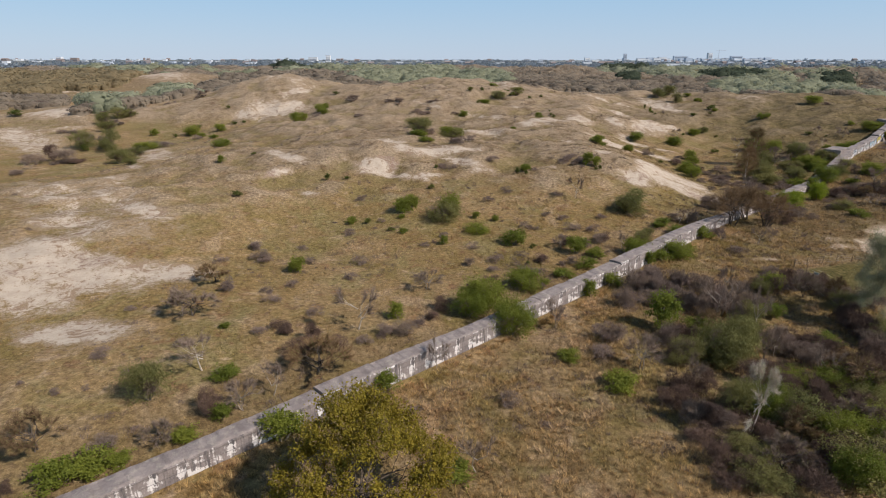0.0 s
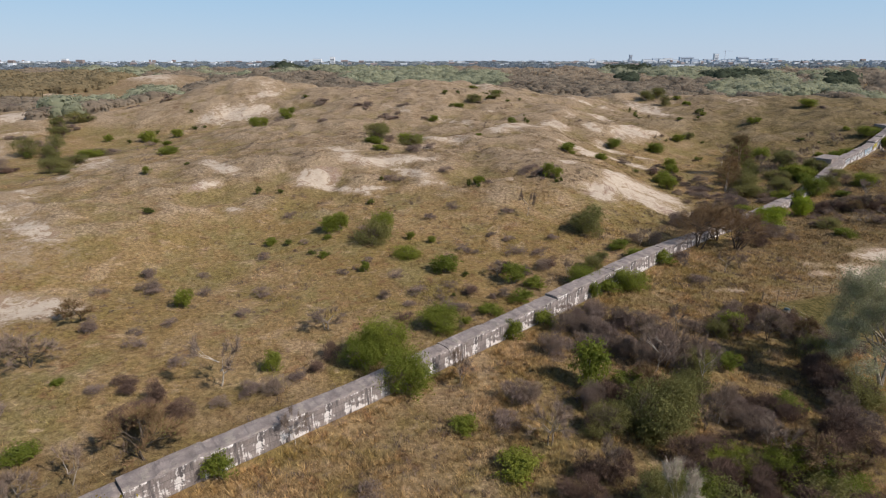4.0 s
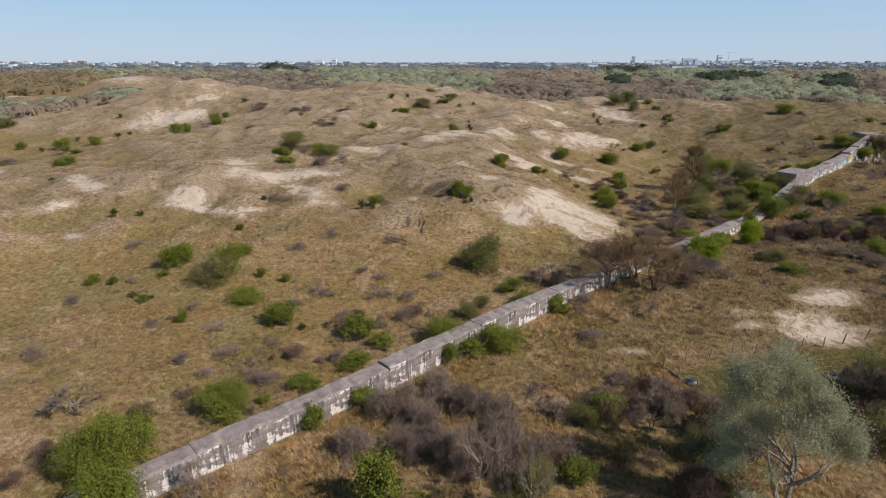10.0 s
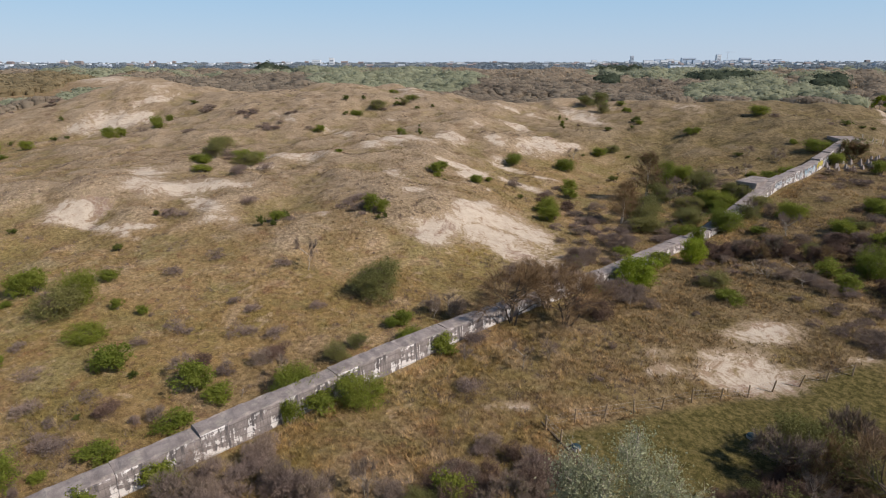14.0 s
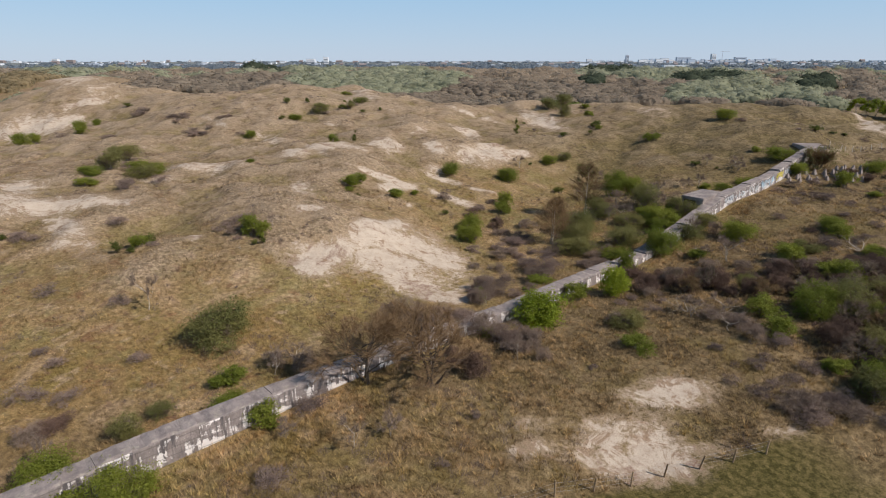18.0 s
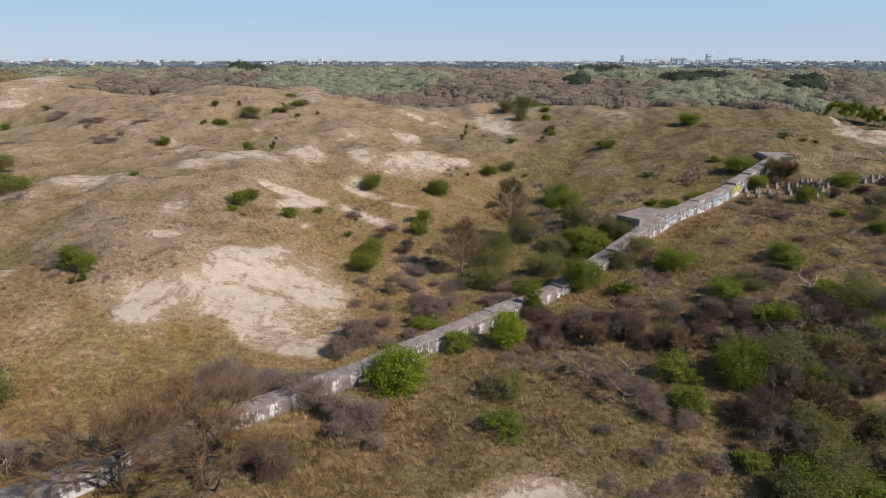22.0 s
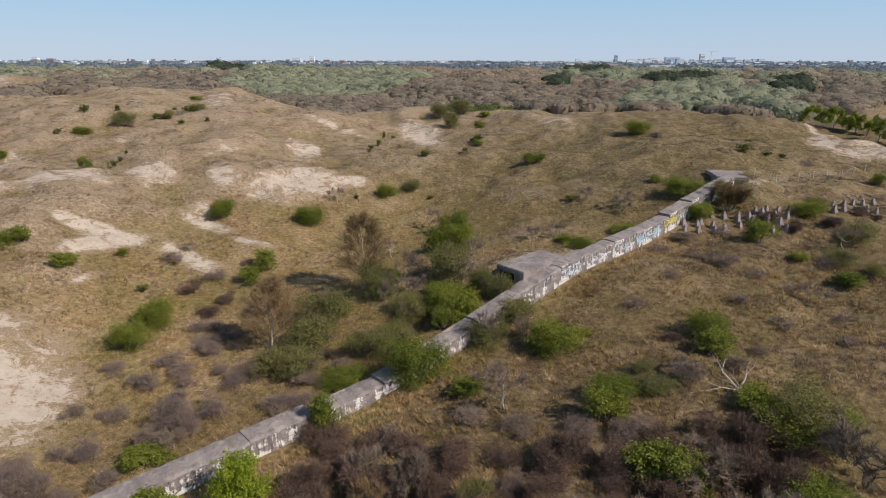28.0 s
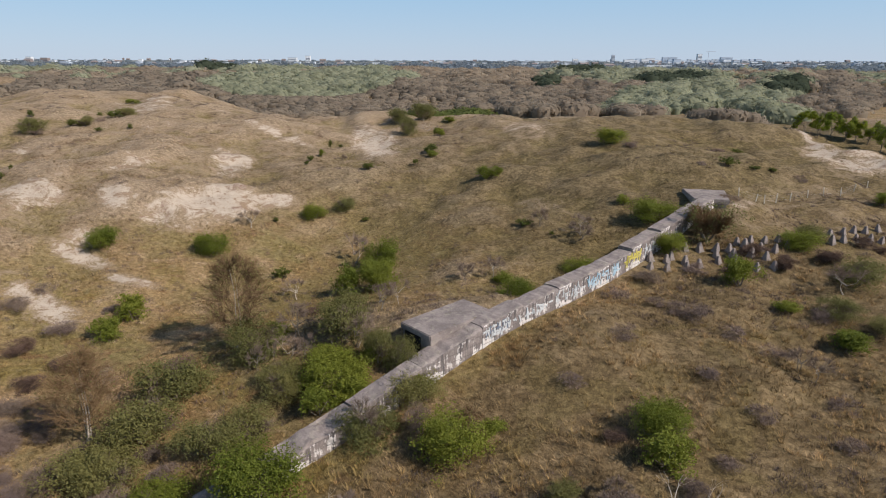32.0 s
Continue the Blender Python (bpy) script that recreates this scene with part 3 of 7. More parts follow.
def meadow_at(x, y):
    """Darker olive turf beyond the end of the wall."""
    s, o = along_wall(x, y)
    return (0.75 - 0.55 * smooth(-2, 4, o) * (1 - smooth(145, 170, s))) * smooth(84, 122, s + 24 * fbm(x / 14, y / 14, 3, 95)) * smooth(-75, -25, o) * (1 - smooth(120, 170, o)) * (1 - smooth(230, 290, s))


def lawn_at(x, y):
    s = (x - 40.0) * 0.93 + (y - 64.5) * 0.36
    o = (x - 40.0) * 0.36 - (y - 64.5) * 0.93
    return smooth(0.1, 0.7, o) * (1 - smooth(6, 10, o)) * smooth(-0.5, 0.5, s) * (1 - smooth(26, 34, s))


def crest_at(x, y, reach=5.0):
    """How far a place stands above its surroundings: marram grows on crests, moss in hollows."""
    round_about = (height(x + reach, y) + height(x - reach, y) + height(x, y + reach) + height(x, y - reach)) / 4
    return np.clip(0.5 + 0.9 * (height(x, y) - round_about), 0, 1)


def spread(fine_lo, fine_hi, step, lo, hi, growth):
    """Grid lines: even between fine_lo and fine_hi, ever wider beyond."""
    line = list(np.arange(fine_lo, fine_hi, step))
    d = step
    while line[-1] < hi:
        d *= growth
        line.append(min(line[-1] + d, hi))
    d = step
    while line[0] > lo:
        d *= growth
        line.insert(0, max(line[0] - d, lo))
    return np.array(line)


def build_ground():
    xs, ys = spread(-70, 150, 0.65, -4800, 4800, 1.045), spread(8, 175, 0.65, -1500, 4800, 1.03)
    gx, gy = np.meshgrid(xs, ys)
    z = height(gx, gy)
    nx, ny = len(xs), len(ys)
    verts = np.stack([gx, gy, z], -1).reshape(-1, 3)
    i = np.arange(nx * ny).reshape(ny, nx)
    quads = np.stack([i[:-1, :-1], i[:-1, 1:], i[1:, 1:], i[1:, :-1]], -1).reshape(-1, 4)
    me = bpy.data.meshes.new("ground")
    me.vertices.add(len(verts))
    me.vertices.foreach_set("co", verts.ravel())
    me.loops.add(quads.size)
    me.loops.foreach_set("vertex_index", quads.ravel().astype(np.int32))
    me.polygons.add(len(quads))
    me.polygons.foreach_set("loop_start", np.arange(0, quads.size, 4, dtype=np.int32))
    me.update(calc_edges=True)
    me.polygons.foreach_set("use_smooth", np.ones(len(quads), bool))
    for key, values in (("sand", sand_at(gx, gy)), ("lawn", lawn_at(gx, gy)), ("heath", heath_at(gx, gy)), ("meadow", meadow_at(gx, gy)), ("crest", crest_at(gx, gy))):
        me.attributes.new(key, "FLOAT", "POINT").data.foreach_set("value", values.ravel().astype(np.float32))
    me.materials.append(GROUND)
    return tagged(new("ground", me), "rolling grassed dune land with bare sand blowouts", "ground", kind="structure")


build_ground()


# ---- the anti-tank wall ----
TOP_S = (-75, -41, -37, -25, -18, -9.5, -3, 5, 8.5, 18.5, 26, 33, 40, 47, 54, 62, 71, 78, 86, 93, 97, 102, 108, 114, 121, 130)
TOP_Z = (3.1, 3.1, 3.2, 3.5, 3.3, 3.5, 3.7, 3.95, 4.1, 4.6, 4.7, 4.5, 4.2, 3.85, 4.05, 4.1, 4.0, 5.0, 6.6, 7.75, 8.0, 8.35, 8.5, 9.3, 10.3, 11.5)


def wall_place(s, out=0.0):
    p = WALL_FOOT + WALL_WAY * s + WALL_OUT * out
    return p[0], p[1]


def wall_segment(s0, s1, parent, rng):
    """One cast length of wall, origin at the foot of its front face."""
    mid = (s0 + s1) / 2
    top = np.interp(mid, TOP_S, TOP_Z)
    slope = (np.interp(s1, TOP_S, TOP_Z) - np.interp(s0, TOP_S, TOP_Z)) * 0.85
    fx, fy = wall_place(mid)
    foot = float(height(fx, fy))
    worn = smooth(52, 58, mid) * (1 - smooth(78, 82, mid))
    ramp = smooth(78, 80, mid) * (1 - smooth(91, 93, mid))
    slope *= 1 + 0.18 * ramp
    h = top - foot + rng.uniform(-0.1, 0.1) * (1 - ramp) - worn * rng.uniform(0.0, 0.28)
    width = 1.5 + rng.uniform(-0.08, 0.08) + worn * rng.uniform(0.0, 0.25)
    n, length = 31, (s1 - s0) - 0.02
    bm = bmesh.new()
    front_layer = bm.verts.layers.float.new("front")
    rings = []
    for i in range(n):
        f = i / (n - 1)
        x = -length / 2 + length * f
        hh = h + slope * (f - 0.5)
        end = 0.03 if i in (0, n - 1) else 0.0
        chip = (0.2 + 0.15 * worn) * max(0.0, noise.noise(Vector((x * 1.3 + s0, 3.1, 0)))) + 0.1 * max(0.0, noise.noise(Vector((x * 3.1 + s0, 5.4, 0)))) + end
        back = 0.12 * max(0.0, noise.noise(Vector((x * 1.1 + s0, 13.1, 0)))) + end
        bow = (0.13 + 0.12 * worn) * noise.noise(Vector((x * 0.7 + s0, 8.2, 1))) + 0.07 * noise.noise(Vector((x * 2.1 + s0, 2.2, 1)))
        prof = [(0.06, -1.2, 1), (0.03, 0.2, 1), (0.01, hh * 0.4, 1), (0.0, hh * 0.7, 1), (0.0, hh - 0.08 - chip, 1), (-0.03 - chip, hh - 0.02 - chip * 0.5, 0.3),
                (-0.16 - chip, hh + bow, 0), (-width * 0.5, hh + 0.02 + bow * 1.3, 0), (-width + 0.15 + back, hh + bow, 0), (-width + 0.03 + back, hh - 0.03, 0), (-width, hh - 0.13 - back, 0), (-width, -1.2, 0)]
        ring = []
        for k, (o, z, fr) in enumerate(prof):
            j = (0.03 + 0.03 * worn) * noise.noise(Vector((x * 2.3 + s0, k * 1.7, z)))
            v = bm.verts.new((x, o + j, z + j))
            v[front_layer] = fr
            ring.append(v)
        rings.append(ring)
    for a, b in zip(rings, rings[1:]):
        for k in range(len(a) - 1):
            bm.faces.new((a[k], b[k], b[k + 1], a[k + 1]))
    bm.faces.new(rings[0])
    bm.faces.new(rings[-1][::-1])
    bmesh.ops.recalc_face_normals(bm, faces=bm.faces)
    ob = part("wall_segment", bm, CONCRETE, parent)
    ob.matrix_basis = Matrix.Translation((fx, fy, foot)) @ Matrix(((WALL_WAY[0], WALL_OUT[0], 0), (WALL_WAY[1], WALL_OUT[1], 0), (0, 0, 1))).to_4x4()
    return ob


def build_wall():
    rng = random.Random(4)
    wall = thing("anti_tank_wall", "long grey concrete anti-tank wall with white lime stains and graffiti", "wall")
    s = -66.0
    while s < 127.5:
        step = min(rng.uniform(4.3, 5.6), 128.5 - s)
        wall_segment(s, s + step, wall, rng)
        s += step
    return wall


WALL = build_wall()


# ---- how plants are made ----
class Shape:
    """Vertices and faces of one part."""

    def __init__(self):
        self.v, self.f = [], []
        self.fx = self.fz = 1.0

    def fitted(self, p):
        return Vector((p.x * self.fx, p.y * self.fx, p.z * self.fz))

    def tube(self, a, b, ra, rb, sides=5):
        a, b = self.fitted(a), self.fitted(b)
        d = (b - a)
        if d.length < 1e-5:
            return
        side = d.orthogonal().normalized()
        up = d.cross(side).normalized()
        base = len(self.v)
        for p, r in ((a, ra), (b, rb)):
            for k in range(sides):
                q = 2 * math.pi * k / sides
                self.v.append(p + side * (r * math.cos(q)) + up * (r * math.sin(q)))
        for k in range(sides):
            n = (k + 1) % sides
            self.f.append((base + k, base + n, base + sides + n, base + sides + k))

    def blade(self, a, b, width, rng):
        """A thin twig: a strip that tapers to a point."""
        d = b - a
        side = d.cross(Vector((rng.uniform(-1, 1), rng.uniform(-1, 1), rng.uniform(-1, 1))))
        if side.length < 1e-6:
            return
        side = side.normalized() * width * 0.5
        mid = a.lerp(b, 0.55) + Vector((rng.uniform(-1, 1), rng.uniform(-1, 1), rng.uniform(-0.5, 1))) * d.length * 0.08
        i = len(self.v)
        self.v += [a - side, a + side, mid + side * 0.8, mid - side * 0.8, b]
        self.f += [(i, i + 1, i + 2, i + 3), (i + 3, i + 2, i + 4)]

    def twig(self, a, b, width, rng):
        side = (b - a).cross(Vector((rng.uniform(-1, 1), rng.uniform(-1, 1), rng.uniform(-1, 1)))).normalized() * width * 0.5
        i = len(self.v)
        self.v += [a - side, a + side, b]
        self.f.append((i, i + 1, i + 2))

    def leaf(self, p, out, size, rng):
        n = (out + Vector((rng.gauss(0, 0.7), rng.gauss(0, 0.7), rng.gauss(0.25, 0.7)))).normalized()
        a = n.orthogonal().normalized()
        a.rotate(Matrix.Rotation(rng.uniform(0, 6.28), 3, n))
        b = n.cross(a) * size * rng.uniform(0.3, 0.5)
        a = a * size * rng.uniform(0.45, 0.75)
        bend = n * size * 0.12
        i = len(self.v)
        self.v += [p - a - bend, p - b + bend, p + a - bend, p + b + bend]
        self.f.append((i, i + 1, i + 2, i + 3))

    def object(self, name, material, parent, label=""):
        return mesh_object(name, self.v, self.f, material, parent, label)


def grow(rng, p, d, length, r, level, wood, tips, spread=0.7, lift=0.15, forks=3, sides=5):
    """A limb that bends, tapers and forks; tips gathers (end, direction, length)."""
    n = 3
    for i in range(n):
        d = (d + Vector((rng.gauss(0, 0.16), rng.gauss(0, 0.16), rng.gauss(lift * 0.4, 0.1)))).normalized()
        q = p + d * length / n
        r2 = r * 0.82
        wood.tube(p, q, r, r2, sides if level > 0 else 4)
        if level == 0:
            tips.append((q, d, length))
        p, r = q, r2
    if level == 0:
        return
    for k in range(forks + (rng.random() < 0.4)):
        a = d.orthogonal().normalized()
        a.rotate(Matrix.Rotation(rng.uniform(0, 6.28), 3, d))
        e = (d + a * spread * rng.uniform(0.6, 1.3) + Vector((0, 0, lift))).normalized()
        grow(rng, p, e, length * rng.uniform(0.62, 0.85), r * rng.uniform(0.5, 0.72), level - 1, wood, tips, spread, lift, forks, sides)


def lobes(rng, w, h, low, count):
    """Rounded masses that together make an uneven crown."""
    out = []
    for i in range(count):
        q, rad = rng.uniform(0, 6.28), math.sqrt(rng.random()) * 0.34 * w
        top = rng.uniform(low + 0.14 * h, h * 0.8)
        shrink = 1 - 0.55 * max(0, (top / h - 0.45))
        out.append((Vector((rad * math.cos(q) * shrink, rad * math.sin(q) * shrink, top)), rng.uniform(0.13, 0.27) * w, rng.uniform(0.13, 0.25) * h))
    return out


def crown(rng, w, h, low, count, leaves, size, shape):
    """Leaves gathered in sprays over the rounded masses, with gaps between them."""
    masses, per = lobes(rng, w, h, low, count), 16
    for i in range(leaves // per):
        c, rw, rh = masses[rng.randrange(count)]
        d = Vector((rng.gauss(0, 1), rng.gauss(0, 1), rng.gauss(0.12, 1))).normalized()
        k = rng.uniform(0.55, 1.0) if rng.random() < 0.72 else rng.uniform(1.0, 1.5)
        p = c + Vector((d.x * rw * k, d.y * rw * k, d.z * rh * k))
        reach = rng.uniform(0.022, 0.05) * w + 0.03
        for n in range(per):
            o = Vector((rng.gauss(0, 1), rng.gauss(0, 1), rng.gauss(0, 0.7))) * reach + d * reach * rng.uniform(-0.6, 1.4)
            shape.leaf(p + o, d, size * rng.uniform(0.7, 1.3), rng)


def stems(rng, w, h, count, r, wood, tips, level=1):
    for i in range(count):
        q = 6.28 * i / count + rng.uniform(-0.4, 0.4)
        lean = rng.uniform(0.15, 0.75) * min(1.0, w / h)
        d = Vector((math.cos(q) * lean, math.sin(q) * lean, 1)).normalized()
        grow(rng, Vector((math.cos(q) * 0.06, math.sin(q) * 0.06, -0.15)), d, h * rng.uniform(0.3, 0.42), r, level, wood, tips, 0.6, 0.2, 2)


def twigs_on(rng, tips, count, length, width, shape):
    for i in range(count):
        p, d, l = tips[rng.randrange(len(tips))]
        p = p - d * l * rng.uniform(0, 0.9)
        e = (d + Vector((rng.gauss(0, 0.55), rng.gauss(0, 0.55), rng.gauss(0.12, 0.45)))).normalized()
        shape.blade(p, p + e * length * rng.uniform(0.5, 1.2), width, rng)


def leafy_shrub(name, seed, w, h, leaves, size, leaf, bark, label, category="shrub", group="", masses=11, low=0.12, twig=0, twig_mat=None):
    rng = random.Random(seed)
    ob = thing(name, label, category, group)
    wood, tips = Shape(), []
    stems(rng, w, h, 5, 0.035 * h ** 0.7, wood, tips)
    wood.object("stem", bark, ob)
    if twig:
        tw = Shape()
        twigs_on(rng, tips, twig, 0.3 * w ** 0.7, 0.014, tw)
        tw.object("bare_crown", twig_mat, ob)
    lv = Shape()
    crown(rng, w, h, low * h, masses, leaves, size, lv)
    lv.object("crown", leaf, ob)
    return ob


def thicket(name, seed, w, h, count, material, bark, label, category="shrub", group="", width=0.016, reach=0.1):
    """A soft mound of bare twigs."""
    rng = random.Random(seed)
    ob = thing(name, label, category, group)
    wood, tips = Shape(), []
    stems(rng, w, h, 6, 0.016 * h, wood, tips, 1)
    wood.object("stem", bark, ob)
    masses, sh = lobes(rng, w, h, 0.0, 11), Shape()
    for i in range(count):
        c, rw, rh = masses[rng.randrange(11)]
        d = Vector((rng.gauss(0, 1), rng.gauss(0, 1), rng.gauss(0.35, 0.8))).normalized()
        k = rng.uniform(0.45, 1.0)
        p = c + Vector((d.x * rw * k, d.y * rw * k, d.z * rh * k))
        p.z = max(p.z, 0.02)
        e = (d + Vector((rng.gauss(0, 0.8), rng.gauss(0, 0.8), rng.gauss(0.3, 0.6)))).normalized()
        sh.twig(p, p + e * (reach * w) * rng.uniform(0.5, 1.3), width * rng.uniform(0.7, 1.3), rng)
    sh.object("bare_crown", material, ob)
    return ob


def birch(name, seed, w, h, count, trunks, leaves, label):
    """Slender white stems in a brown haze of fine twigs from a quarter of their height up."""
    rng = random.Random(seed)
    ob = thing(name, label, "tree", "birches by the wall")
    tw, tips = Shape(), []
    for i in range(trunks):
        wood, q = Shape(), 6.28 * i / trunks + rng.uniform(-0.5, 0.5)
        p, lean = Vector((0.08 * math.cos(q), 0.08 * math.sin(q), -0.2)), rng.uniform(0.05, 0.16) * (trunks > 1)
        d, tall, r, n = Vector((math.cos(q) * lean, math.sin(q) * lean, 1)).normalized(), h * rng.uniform(0.85, 0.98), 0.095, 14
        for k in range(n):
            d = (d + Vector((rng.gauss(0, 0.05), rng.gauss(0, 0.05), 0.06))).normalized()
            e = p + d * tall / n
            wood.tube(p, e, r, r * 0.87, 6)
            p, r, f = e, r * 0.87, (k + 1) / n
            if f > 0.18:
                for b in range(3):
                    a = rng.uniform(0, 6.28)
                    go = Vector((math.cos(a), math.sin(a), rng.uniform(0.3, 0.9))).normalized()
                    size = 0.62 * w * (0.45 + 0.75 * math.sin(math.pi * min(1.0, f * 0.95))) * (1.15 - 0.75 * f) * rng.uniform(0.7, 1.2)
                    grow(rng, p, go, size * 0.5, r * 0.45, 1, tw, tips, 0.7, 0.12, 2, 4)
        wood.object("trunk", PALE_BARK, ob)
    # fine limbs and twigs together make the haze of the crown
    twigs_on(rng, tips, count, 0.15 * w, 0.016, tw)
    tw.object("bare_crown", BIRCH_TWIG, ob)
    lv = Shape()
    for i in range(leaves):
        p, d, l = tips[rng.randrange(len(tips))]
        o = Vector((rng.gauss(0, 1), rng.gauss(0, 1), rng.gauss(0.1, 0.8)))
        lv.leaf(p + o * 0.05 * w, o.normalized(), 0.09 * rng.uniform(0.7, 1.4), rng)
    lv.object("crown", OLIVE_LEAF, ob)
    return ob


def bare_tree(name, seed, w, h, count, twig_mat, bark, label, category="tree", group="", trunks=1, level=3, r=0.09, width=0.022, leaves=0, leaf=None, side=3, leaf_size=0.12, haze=0.16, loose=0.045):
    rng = random.Random(seed)
    ob = thing(name, label, category, group)
    # once to learn how far the limbs reach, then again, drawn into the wanted box
    fx = fz = 1.0
    for turn in range(2):
        rng, stand, tips = random.Random(seed), [], []
        for i in range(trunks):
            wood = Shape()
            wood.fx, wood.fz = fx, fz
            stand.append(wood)
            q = rng.uniform(0, 6.28)
            d = Vector((math.cos(q) * 0.22, math.sin(q) * 0.22, 1)).normalized()
            grow(rng, Vector((0.1 * i, 0.06 * i, -0.2)), d, h * 0.26, r, level, wood, tips, 0.75 * min(1.4, w / h), 0.1, 2, 6)
            for k in range(side):
                q = rng.uniform(0, 6.28)
                e = Vector((math.cos(q), math.sin(q), rng.uniform(0.15, 0.7))).normalized()
                grow(rng, Vector((0.1 * i, 0.06 * i, h * rng.uniform(0.16, 0.3))), e, h * 0.2, r * 0.55, level - 1, wood, tips, 0.8, 0.1, 2, 5)
        if turn == 0:
            fx = 0.46 * w / np.percentile([math.hypot(p.x, p.y) for p, d, l in tips], 93)
            fz = 0.92 * h / max(v.z for wood in stand for v in wood.v)
    tips = [(wood.fitted(p), d, l * fx) for p, d, l in tips]
    for wood in stand:
        wood.object("trunk", bark, ob)
    tw = Shape()
    twigs_on(rng, tips, count, haze * w, width, tw)
    tw.object("bare_crown", twig_mat, ob)
    if leaves:
        lv = Shape()
        for i in range(leaves):
            p, d, l = tips[rng.randrange(len(tips))]
            o = Vector((rng.gauss(0, 1), rng.gauss(0, 1), rng.gauss(0.1, 0.8)))
            lv.leaf(p - d * l * rng.uniform(0, 0.6) + o * loose * w, o.normalized(), leaf_size * rng.uniform(0.7, 1.4), rng)
        lv.object("crown", leaf, ob)
    return ob


def dead_wood(name, seed, w, h, label):
    rng = random.Random(seed)
    ob = thing(name, label, "dead branch", "dead wood on the dunes")
    wood, tips = Shape(), []
    for i in range(3):
        q = rng.uniform(0, 6.28)
        d = Vector((math.cos(q), math.sin(q), rng.uniform(0.35, 0.9))).normalized()
        grow(rng, Vector((0, 0, 0)), d, 0.42 * w, 0.045, 2, wood, tips, 0.7, 0.1, 2, 5)
    tall = max(v.z for v in wood.v)
    for v in wood.v:
        v.z = max(v.z * h / tall, -0.04)
    wood.object("branch", PALE_BARK, ob)
    return ob


# each kind: its makers, and the width and height that they are made to
G = "shrubs on the dunes"
GREEN = dict(w=2.2, h=1.9, make=[lambda s=s: leafy_shrub("hawthorn_shrub", 10 + s, 2.2, 1.9, 3000, 0.1, GREEN_LEAF, BARK, "fresh green hawthorn shrub in dry dune grass", group=G, masses=9 + s) for s in range(5)])
LIME = dict(w=3.7, h=3.1, make=[lambda s=s: leafy_shrub("hawthorn_bush", 30 + s, 3.7, 3.1, 8500, 0.12, LIME_LEAF, BARK, "dense bright lime-green hawthorn against the concrete wall", group=G, masses=18, low=0.02) for s in range(2)])
GREEN_LARGE = dict(w=4.4, h=3.2, make=[lambda s=s: leafy_shrub("large_hawthorn", 20 + s, 4.4, 3.2, 11000, 0.105, GREEN_LEAF, BARK, "broad fresh green hawthorn thicket by the wall", group=G, masses=20 + 3 * s, low=0.02, twig=1200, twig_mat=GREY_TWIG) for s in range(3)])
OLIVE = dict(w=3.6, h=2.5, make=[lambda s=s: leafy_shrub("privet_shrub", 40 + s, 3.6, 2.5, 6200, 0.085, OLIVE_LEAF, BARK, "grey-olive shrub with twigs showing through thin leaves", group=G, masses=13, low=0.04, twig=1500, twig_mat=GREY_TWIG) for s in range(4)])
DARK = dict(w=1.2, h=0.9, make=[lambda s=s: leafy_shrub("dark_shrub", 50 + s, 1.2, 0.9, 700, 0.09, DARK_LEAF, DARK_BARK, "small dark olive shrub on a grassy slope", group=G, masses=7) for s in range(3)])
THICKET = dict(w=2.5, h=1.3, make=[lambda s=s: thicket("buckthorn_thicket", 60 + s, 2.5, 1.3, 3600, GREY_TWIG if s % 2 else LILAC_TWIG, DARK_BARK, "leafless grey-brown sea buckthorn thicket", group=G) for s in range(4)])
RUSSET = dict(w=3.1, h=1.7, make=[lambda s=s: thicket("russet_thicket", 70 + s, 3.1, 1.7, 4800, BROWN_TWIG, DARK_BARK, "dense leafless russet-brown thicket", group=G, width=0.018) for s in range(3)])
DWARF = dict(w=1.7, h=0.7, make=[lambda s=s: thicket("creeping_willow", 80 + s, 1.7, 0.7, 1500, LILAC_TWIG, GREY_TWIG, "low lilac-grey creeping willow patch in grass", group=G, width=0.014) for s in range(3)])
BARE = dict(w=2.6, h=2.4, make=[lambda s=s: bare_tree("bare_hawthorn", 90 + s, 2.6, 2.4, 2000 if s % 2 else 1100, GREY_TWIG, BARK if s % 2 else PALE_BARK, "small leafless wind-bent tree with pale trunk", group="bare trees", trunks=1 + s % 2, r=0.06, width=0.011) for s in range(5)])
BROAD = dict(w=6.5, h=5.0, make=[lambda s=s: bare_tree("bare_broad_tree", 95 + s, 6.5, 5.0, 5500, BIRCH_TWIG, DARK_BARK, "broad leafless grey-brown tree with many stems", group="bare trees", trunks=4, level=3, r=0.1, width=0.012, side=4, haze=0.12) for s in range(2)])
DOME = dict(w=4.0, h=2.6, make=[lambda s=s: bare_tree("domed_hawthorn", 140 + s, 4.0, 2.6, 5200, (BIRCH_TWIG, GREY_TWIG)[s], DARK_BARK, "low domed leafless hawthorn with a dense brown crown", group="bare trees", trunks=2, level=3, r=0.07, width=0.014, side=4, haze=0.11, leaves=500, leaf=OLIVE_LEAF, leaf_size=0.07, loose=0.03) for s in range(2)])
BUDDING = dict(w=4.0, h=3.0, make=[lambda: leafy_shrub("budding_bush", 48, 4.0, 3.0, 900, 0.1, OLIVE_LEAF, BARK, "rounded brown budding bush beside the end of the wall", group=G, masses=13, low=0.03, twig=7000, twig_mat=BIRCH_TWIG)])
BIRCH = dict(w=4.5, h=6.6, make=[lambda s=s: birch("birch_tree", 100 + s, 5.8, 6.6, 6500, 2 + s, 1800 - 1200 * s, "slender birch with white trunk and brown budding crown") for s in range(2)])
